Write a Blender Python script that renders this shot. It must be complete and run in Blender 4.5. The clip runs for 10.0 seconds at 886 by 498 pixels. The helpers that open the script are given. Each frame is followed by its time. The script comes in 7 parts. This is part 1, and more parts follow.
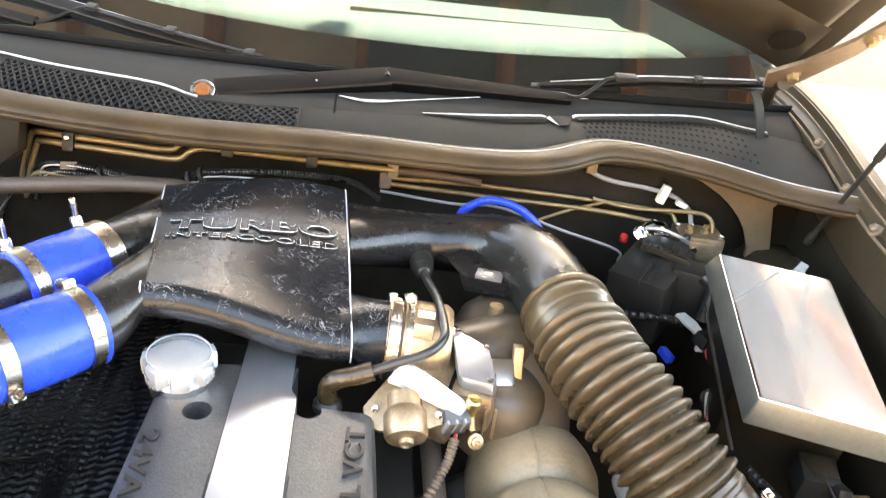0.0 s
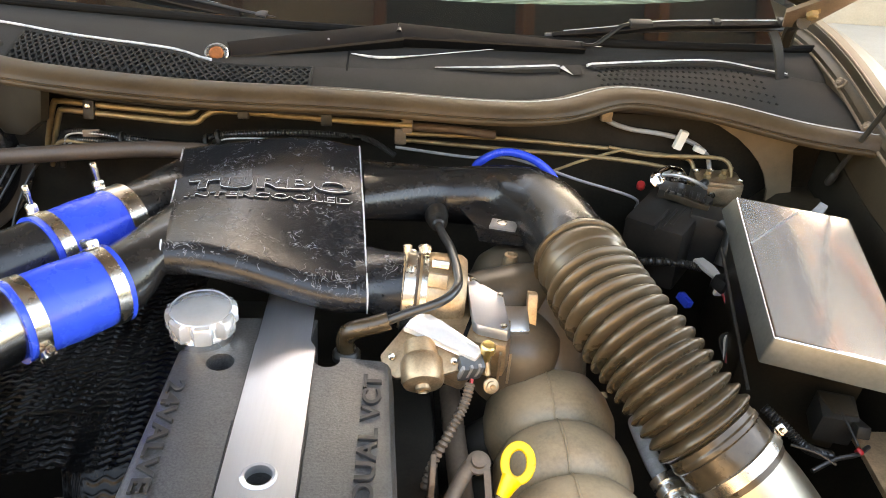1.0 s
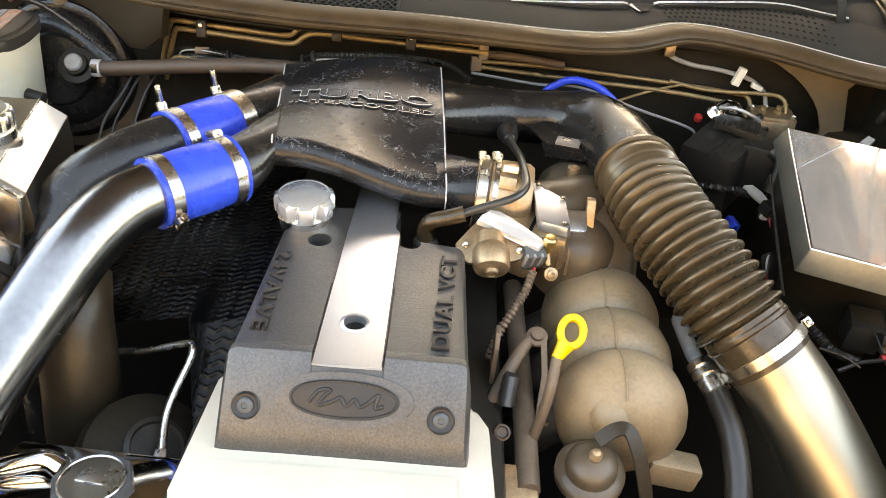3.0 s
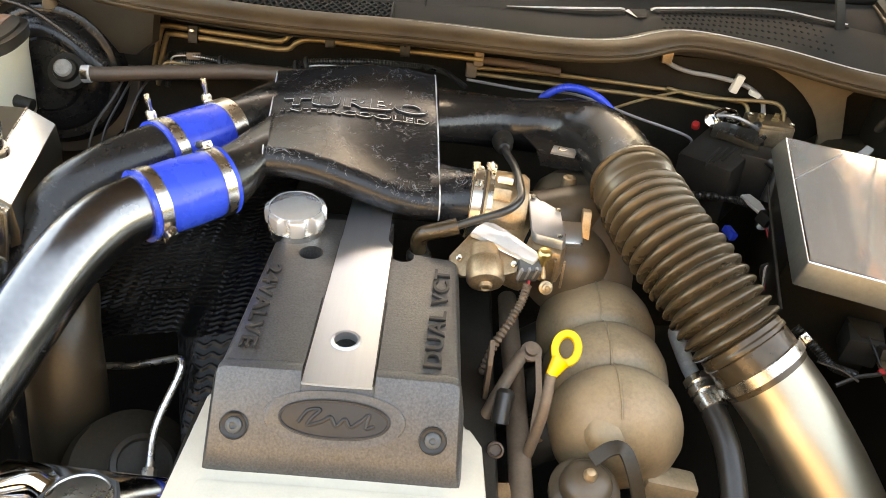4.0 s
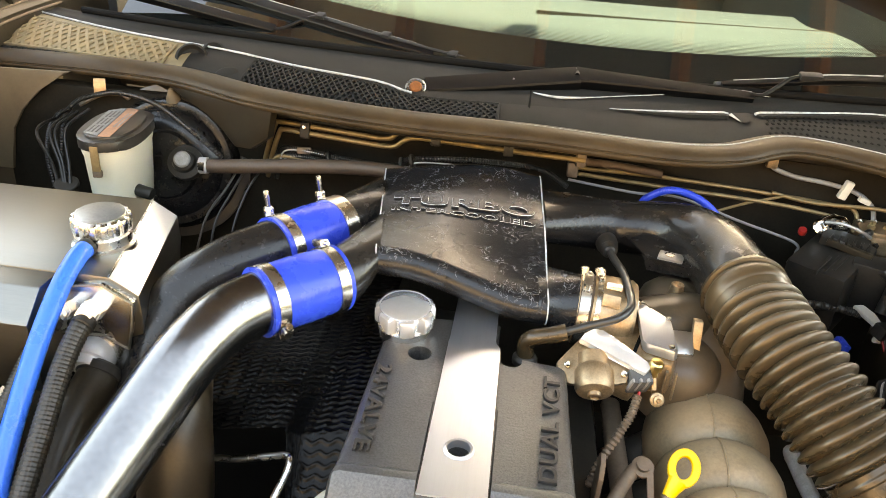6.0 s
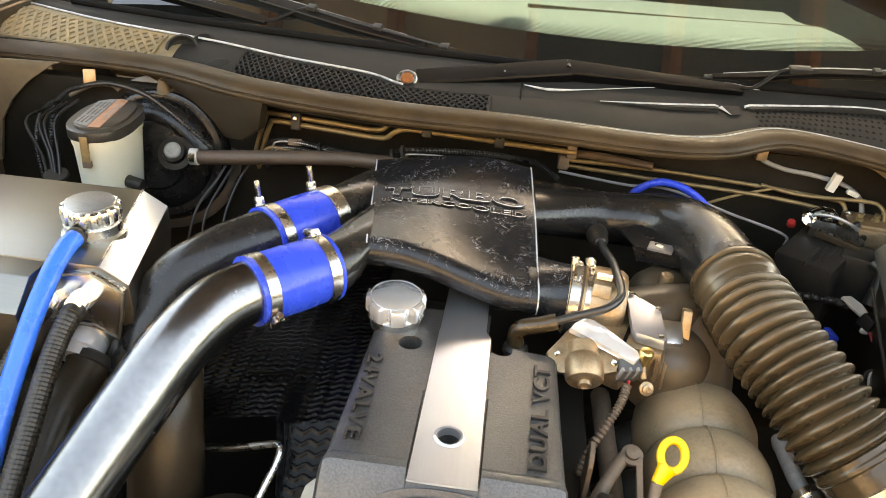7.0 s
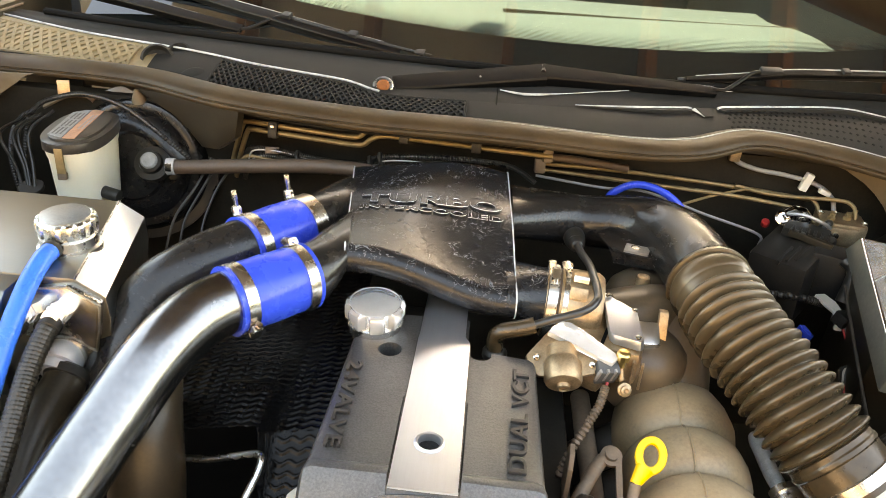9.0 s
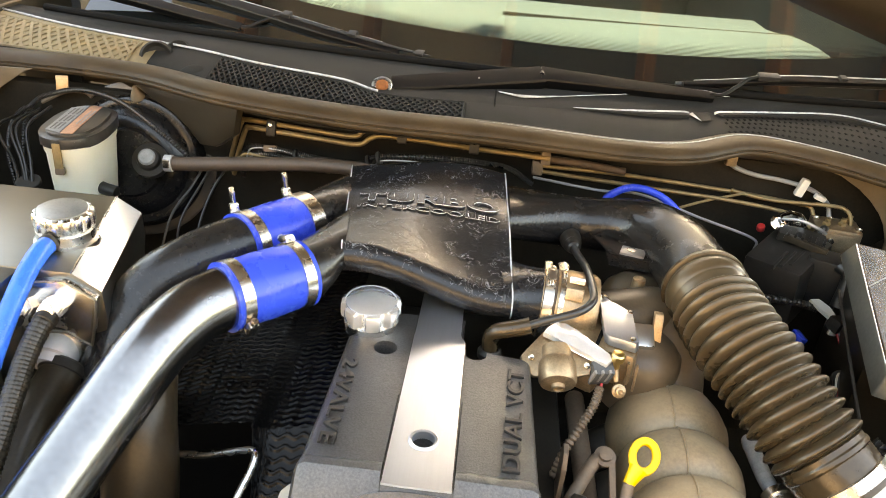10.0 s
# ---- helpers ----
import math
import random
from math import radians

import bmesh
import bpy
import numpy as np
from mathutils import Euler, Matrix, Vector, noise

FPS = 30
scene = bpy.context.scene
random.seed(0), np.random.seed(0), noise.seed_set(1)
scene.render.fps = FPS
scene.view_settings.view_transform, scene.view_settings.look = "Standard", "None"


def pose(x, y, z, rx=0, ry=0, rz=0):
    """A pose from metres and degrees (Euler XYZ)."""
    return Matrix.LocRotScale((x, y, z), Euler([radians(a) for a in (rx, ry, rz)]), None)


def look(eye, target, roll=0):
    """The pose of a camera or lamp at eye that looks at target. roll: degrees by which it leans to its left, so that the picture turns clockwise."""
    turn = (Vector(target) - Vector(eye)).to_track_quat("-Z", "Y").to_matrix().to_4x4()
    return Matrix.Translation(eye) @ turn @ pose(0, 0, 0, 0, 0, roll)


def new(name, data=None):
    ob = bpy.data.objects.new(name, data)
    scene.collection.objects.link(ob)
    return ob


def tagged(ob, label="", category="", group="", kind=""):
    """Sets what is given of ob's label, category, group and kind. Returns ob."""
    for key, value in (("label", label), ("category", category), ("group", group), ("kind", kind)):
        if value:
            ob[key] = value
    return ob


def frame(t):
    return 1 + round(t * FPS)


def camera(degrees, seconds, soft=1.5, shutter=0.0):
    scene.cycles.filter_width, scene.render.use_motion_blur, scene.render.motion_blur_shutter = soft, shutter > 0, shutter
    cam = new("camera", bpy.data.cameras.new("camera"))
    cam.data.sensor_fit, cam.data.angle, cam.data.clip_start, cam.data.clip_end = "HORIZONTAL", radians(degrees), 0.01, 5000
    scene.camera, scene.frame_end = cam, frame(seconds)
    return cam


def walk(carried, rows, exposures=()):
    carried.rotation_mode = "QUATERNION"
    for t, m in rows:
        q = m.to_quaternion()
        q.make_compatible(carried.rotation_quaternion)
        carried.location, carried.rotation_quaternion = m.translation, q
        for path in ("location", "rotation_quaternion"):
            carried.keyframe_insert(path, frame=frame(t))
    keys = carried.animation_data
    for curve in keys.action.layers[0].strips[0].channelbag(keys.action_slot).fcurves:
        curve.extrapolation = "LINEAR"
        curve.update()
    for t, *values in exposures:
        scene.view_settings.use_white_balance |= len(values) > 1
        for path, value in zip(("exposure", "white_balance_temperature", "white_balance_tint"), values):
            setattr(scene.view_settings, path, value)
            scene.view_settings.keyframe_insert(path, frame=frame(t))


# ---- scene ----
cam = camera(59.4, 10.0, soft=0.65, shutter=0.4)
PATH = [
    (0, (0.0662, -0.3788, 1.3028), (0.2487, 0.9902, 0.6205), 7.7),
    (0.5, (0.0855, -0.405, 1.3043), (0.2533, 0.9379, 0.5705), 6.4),
    (1, (0.0855, -0.3958, 1.2989), (0.2087, 0.9425, 0.5458), 4.7),
    (1.5, (0.0847, -0.4019, 1.3028), (0.1894, 0.9394, 0.5543), 4.2),
    (2, (0.0832, -0.4212, 1.3005), (0.1702, 0.9248, 0.5574), 4.5),
    (2.2, (0.0732, -0.4528, 1.3097), (0.1178, 0.8793, 0.5389), 4.2),
    (2.5, (0.0516, -0.5044, 1.2989), (0.0685, 0.8139, 0.5027), 4.9),
    (2.7, (0.0593, -0.5236, 1.2958), (0.0762, 0.7785, 0.4742), 5.1),
    (3.8, (0.0693, -0.5044, 1.2997), (0.0939, 0.7923, 0.4681), 5.2),
    (4, (0.0685, -0.5013, 1.3043), (0.0932, 0.7939, 0.4719), 5.4),
    (4.5, (0.0678, -0.4913, 1.3097), (0.0824, 0.8147, 0.4935), 5.2),
    (5, (0.0647, -0.4851, 1.3128), (0.0762, 0.8362, 0.5212), 5.7),
    (5.2, (0.0608, -0.4789, 1.3143), (0.0477, 0.8539, 0.542), 5.1),
    (5.5, (0.0339, -0.4782, 1.322), (-0.0447, 0.8716, 0.5851), 4.6),
    (5.7, (0.0162, -0.4882, 1.3274), (-0.0986, 0.8724, 0.6151), 4.5),
    (6.8, (0.0231, -0.4951, 1.3174), (-0.0947, 0.8662, 0.6074), 4.5),
    (7, (0.0193, -0.4967, 1.3197), (-0.0801, 0.8632, 0.6044), 4.9),
    (7.5, (0.0193, -0.4974, 1.3189), (-0.067, 0.8616, 0.5998), 5.0),
    (8, (0.02, -0.5036, 1.3251), (-0.057, 0.8609, 0.6151), 5.0),
    (8.5, (0.0216, -0.5013, 1.3236), (-0.0531, 0.8632, 0.6144), 4.8),
    (9, (0.0246, -0.499, 1.3251), (-0.0416, 0.8678, 0.6175), 4.5),
    (9.5, (0.0277, -0.4967, 1.3266), (-0.04, 0.877, 0.6329), 4.3),
    (10, (0.0246, -0.5028, 1.322), (-0.0347, 0.867, 0.6213), 5.4),
]
walk(cam, [(t, look(eye, target, roll)) for t, eye, target, roll in PATH], [(0.0, 4.62, 9300, 10), (0.3, 4.21, 9600, 10), (0.5, 3.94, 9800, 11), (1.0, 3.98, 10000, 11), (1.5, 4.03, 10600, 11), (2.0, 4.28, 11300, 11), (2.5, 4.12, 11300, 11), (3.5, 3.76, 11500, 11), (4.5, 3.73, 11800, 11), (5.0, 3.93, 11600, 11), (5.5, 4.10, 12200, 10), (6.5, 3.72, 12000, 10.5), (10.0, 3.90, 12000, 10.5)])

# ---- light ----
SUN_EL, SUN_AZ = radians(45), radians(25)   # azimuth measured from +y towards +x
world = bpy.data.worlds.new("sky")
scene.world = world
world.use_nodes = True
wn = world.node_tree.nodes
sky = wn.new("ShaderNodeTexSky")
sky.sky_type, sky.sun_disc = "NISHITA", False
sky.sun_elevation, sky.sun_rotation = SUN_EL, SUN_AZ
wn["Background"].inputs["Strength"].default_value = 0.15
world.node_tree.links.new(sky.outputs[0], wn["Background"].inputs["Color"])
sun = new("sun", bpy.data.lights.new("sun", "SUN"))
sun.data.energy, sun.data.angle, sun.data.color = 3.5, radians(0.6), (1.0, 0.93, 0.82)
SUN_DIR = Vector((math.sin(SUN_AZ) * math.cos(SUN_EL), math.cos(SUN_AZ) * math.cos(SUN_EL), math.sin(SUN_EL)))
sun.matrix_world = look(SUN_DIR * 8, (0, 0, 0))


# ---- materials ----
def mat(name, base, rough=0.5, metal=0.0, var=0.2, scale=25.0, fine=350.0, bump=0.15, dust=0.0,
        dustcol=(0.31, 0.225, 0.125), coat=0.0, rvar=0.15, depth=0.0006, stretch=None, spec=0.5, trans=0.0, sss=0.0, grain=0.4, tight=0.2, chips=0.0, chipat=0.66, worms=0.0):
    m = bpy.data.materials.new(name)
    m.use_nodes = True
    nt = m.node_tree
    b = nt.nodes["Principled BSDF"]
    L = nt.links.new

    def node(kind, **ins):
        n = nt.nodes.new(kind)
        for k, v in ins.items():
            n.inputs[k].default_value = v
        return n

    co = node("ShaderNodeTexCoord")
    src = co.outputs["Object"]
    if stretch:
        mp = node("ShaderNodeMapping", Scale=stretch)
        L(src, mp.inputs["Vector"])
        src = mp.outputs[0]
    big = node("ShaderNodeTexNoise", Scale=scale, Detail=5.0, Roughness=0.62)
    small = node("ShaderNodeTexNoise", Scale=fine, Detail=3.0, Roughness=0.6)
    L(src, big.inputs["Vector"])
    L(src, small.inputs["Vector"])
    both = node("ShaderNodeMath")
    both.operation = "MULTIPLY_ADD"
    both.inputs[1].default_value = grain
    L(small.outputs["Fac"], both.inputs[0])
    half = node("ShaderNodeMath")
    half.operation = "MULTIPLY"
    half.inputs[1].default_value = 1 - grain
    L(big.outputs["Fac"], half.inputs[0])
    L(half.outputs[0], both.inputs[2])
    ramp = node("ShaderNodeValToRGB")
    ramp.color_ramp.elements[0].position, ramp.color_ramp.elements[1].position = 0.5 - tight, 0.5 + tight
    ramp.color_ramp.elements[0].color = (*[c * (1 - var) for c in base], 1)
    ramp.color_ramp.elements[1].color = (*[min(1, c * (1 + var)) for c in base], 1)
    L(both.outputs[0], ramp.inputs["Fac"])
    col = ramp.outputs["Color"]
    rr = node("ShaderNodeMapRange")
    rr.inputs["To Min"].default_value, rr.inputs["To Max"].default_value = max(0.02, rough - rvar * rough), min(1, rough + rvar * rough)
    L(big.outputs["Fac"], rr.inputs["Value"])
    rough_out = rr.outputs[0]
    if dust:
        geo = node("ShaderNodeNewGeometry")
        sep = node("ShaderNodeSeparateXYZ")
        L(geo.outputs["Normal"], sep.inputs[0])
        lay = node("ShaderNodeMapRange")
        lay.inputs["From Min"].default_value, lay.inputs["From Max"].default_value = -0.5, 0.9
        lay.inputs["To Max"].default_value = dust
        lay.inputs["To Min"].default_value = dust * 0.35
        L(sep.outputs["Z"], lay.inputs["Value"])
        spot = node("ShaderNodeMapRange")
        spot.inputs["From Min"].default_value, spot.inputs["From Max"].default_value = 0.3, 0.65
        spot.inputs["To Min"].default_value = 0.45
        L(both.outputs[0], spot.inputs["Value"])
        amount = node("ShaderNodeMath")
        amount.operation = "MULTIPLY"
        L(lay.outputs[0], amount.inputs[0])
        L(spot.outputs[0], amount.inputs[1])
        mix = node("ShaderNodeMix")
        mix.data_type = "RGBA"
        L(amount.outputs[0], mix.inputs["Factor"])
        L(col, mix.inputs["A"])
        mix.inputs["B"].default_value = (*dustcol, 1)
        col = mix.outputs["Result"]
        rmix = node("ShaderNodeMix")
        L(amount.outputs[0], rmix.inputs["Factor"])
        L(rough_out, rmix.inputs["A"])
        rmix.inputs["B"].default_value = 0.9
        rough_out = rmix.outputs["Result"]
    height = both.outputs[0]
    if worms:
        # short crinkled ridges of the wrinkle paint, rubbed pale
        line = node("ShaderNodeTexNoise", Scale=80.0, Detail=2.0, Roughness=0.55, Distortion=1.0)
        L(src, line.inputs["Vector"])
        off = node("ShaderNodeMath")
        off.operation = "SUBTRACT"
        off.inputs[1].default_value = 0.5
        L(line.outputs["Fac"], off.inputs[0])
        dist = node("ShaderNodeMath")
        dist.operation = "ABSOLUTE"
        L(off.outputs[0], dist.inputs[0])
        ridge = node("ShaderNodeMapRange")
        ridge.inputs["From Min"].default_value, ridge.inputs["From Max"].default_value = 0.003, 0.016
        ridge.inputs["To Min"].default_value, ridge.inputs["To Max"].default_value = 1.0, 0.0
        L(dist.outputs[0], ridge.inputs["Value"])
        geo2 = node("ShaderNodeNewGeometry")
        sep2 = node("ShaderNodeSeparateXYZ")
        L(geo2.outputs["Normal"], sep2.inputs[0])
        flat = node("ShaderNodeMapRange")
        flat.inputs["From Min"].default_value, flat.inputs["From Max"].default_value = 0.35, 0.8
        flat.inputs["To Min"].default_value = 0.12
        L(sep2.outputs["Z"], flat.inputs["Value"])
        gate = node("ShaderNodeTexNoise", Scale=30.0, Detail=3.0, Roughness=0.7)
        L(src, gate.inputs["Vector"])
        on = node("ShaderNodeMapRange")
        on.inputs["From Min"].default_value, on.inputs["From Max"].default_value = 0.48, 0.56
        L(gate.outputs["Fac"], on.inputs["Value"])
        worm = node("ShaderNodeMath")
        worm.operation = "MULTIPLY"
        L(ridge.outputs[0], worm.inputs[0])
        L(on.outputs[0], worm.inputs[1])
        tint = node("ShaderNodeMath")
        tint.operation = "MULTIPLY"
        shown = node("ShaderNodeMath")
        shown.operation = "MULTIPLY"
        L(worm.outputs[0], shown.inputs[0])
        L(flat.outputs[0], shown.inputs[1])
        tint.inputs[1].default_value = worms
        L(shown.outputs[0], tint.inputs[0])
        wmix = node("ShaderNodeMix")
        wmix.data_type = "RGBA"
        L(tint.outputs[0], wmix.inputs["Factor"])
        L(col, wmix.inputs["A"])
        wmix.inputs["B"].default_value = (0.30, 0.30, 0.31, 1)
        col = wmix.outputs["Result"]
        up = node("ShaderNodeMath")
        up.operation = "MULTIPLY_ADD"
        up.inputs[1].default_value = 1.2
        L(worm.outputs[0], up.inputs[0])
        L(both.outputs[0], up.inputs[2])
        height = up.outputs[0]
    if chips:
        nick = node("ShaderNodeTexNoise", Scale=150.0, Detail=2.5, Roughness=0.6, Distortion=2.5)
        L(src, nick.inputs["Vector"])
        edge = node("ShaderNodeMapRange")
        edge.inputs["From Min"].default_value, edge.inputs["From Max"].default_value = chipat, chipat + 0.04
        edge.inputs["To Max"].default_value = chips
        L(nick.outputs["Fac"], edge.inputs["Value"])
        cmix = node("ShaderNodeMix")
        cmix.data_type = "RGBA"
        L(edge.outputs[0], cmix.inputs["Factor"])
        L(col, cmix.inputs["A"])
        cmix.inputs["B"].default_value = (0.30, 0.30, 0.30, 1)
        col = cmix.outputs["Result"]
    L(col, b.inputs["Base Color"])
    L(rough_out, b.inputs["Roughness"])
    b.inputs["Metallic"].default_value = metal
    b.inputs["Coat Weight"].default_value = coat
    b.inputs["Specular IOR Level"].default_value = spec
    b.inputs["Transmission Weight"].default_value = trans
    b.inputs["Subsurface Weight"].default_value = sss
    if sss:
        b.inputs["Subsurface Radius"].default_value = (0.02, 0.018, 0.012)
        b.inputs["Subsurface Scale"].default_value = 0.5
    if bump:
        bp = node("ShaderNodeBump", Strength=bump, Distance=depth)
        L(height, bp.inputs["Height"])
        L(bp.outputs[0], b.inputs["Normal"])
    return m


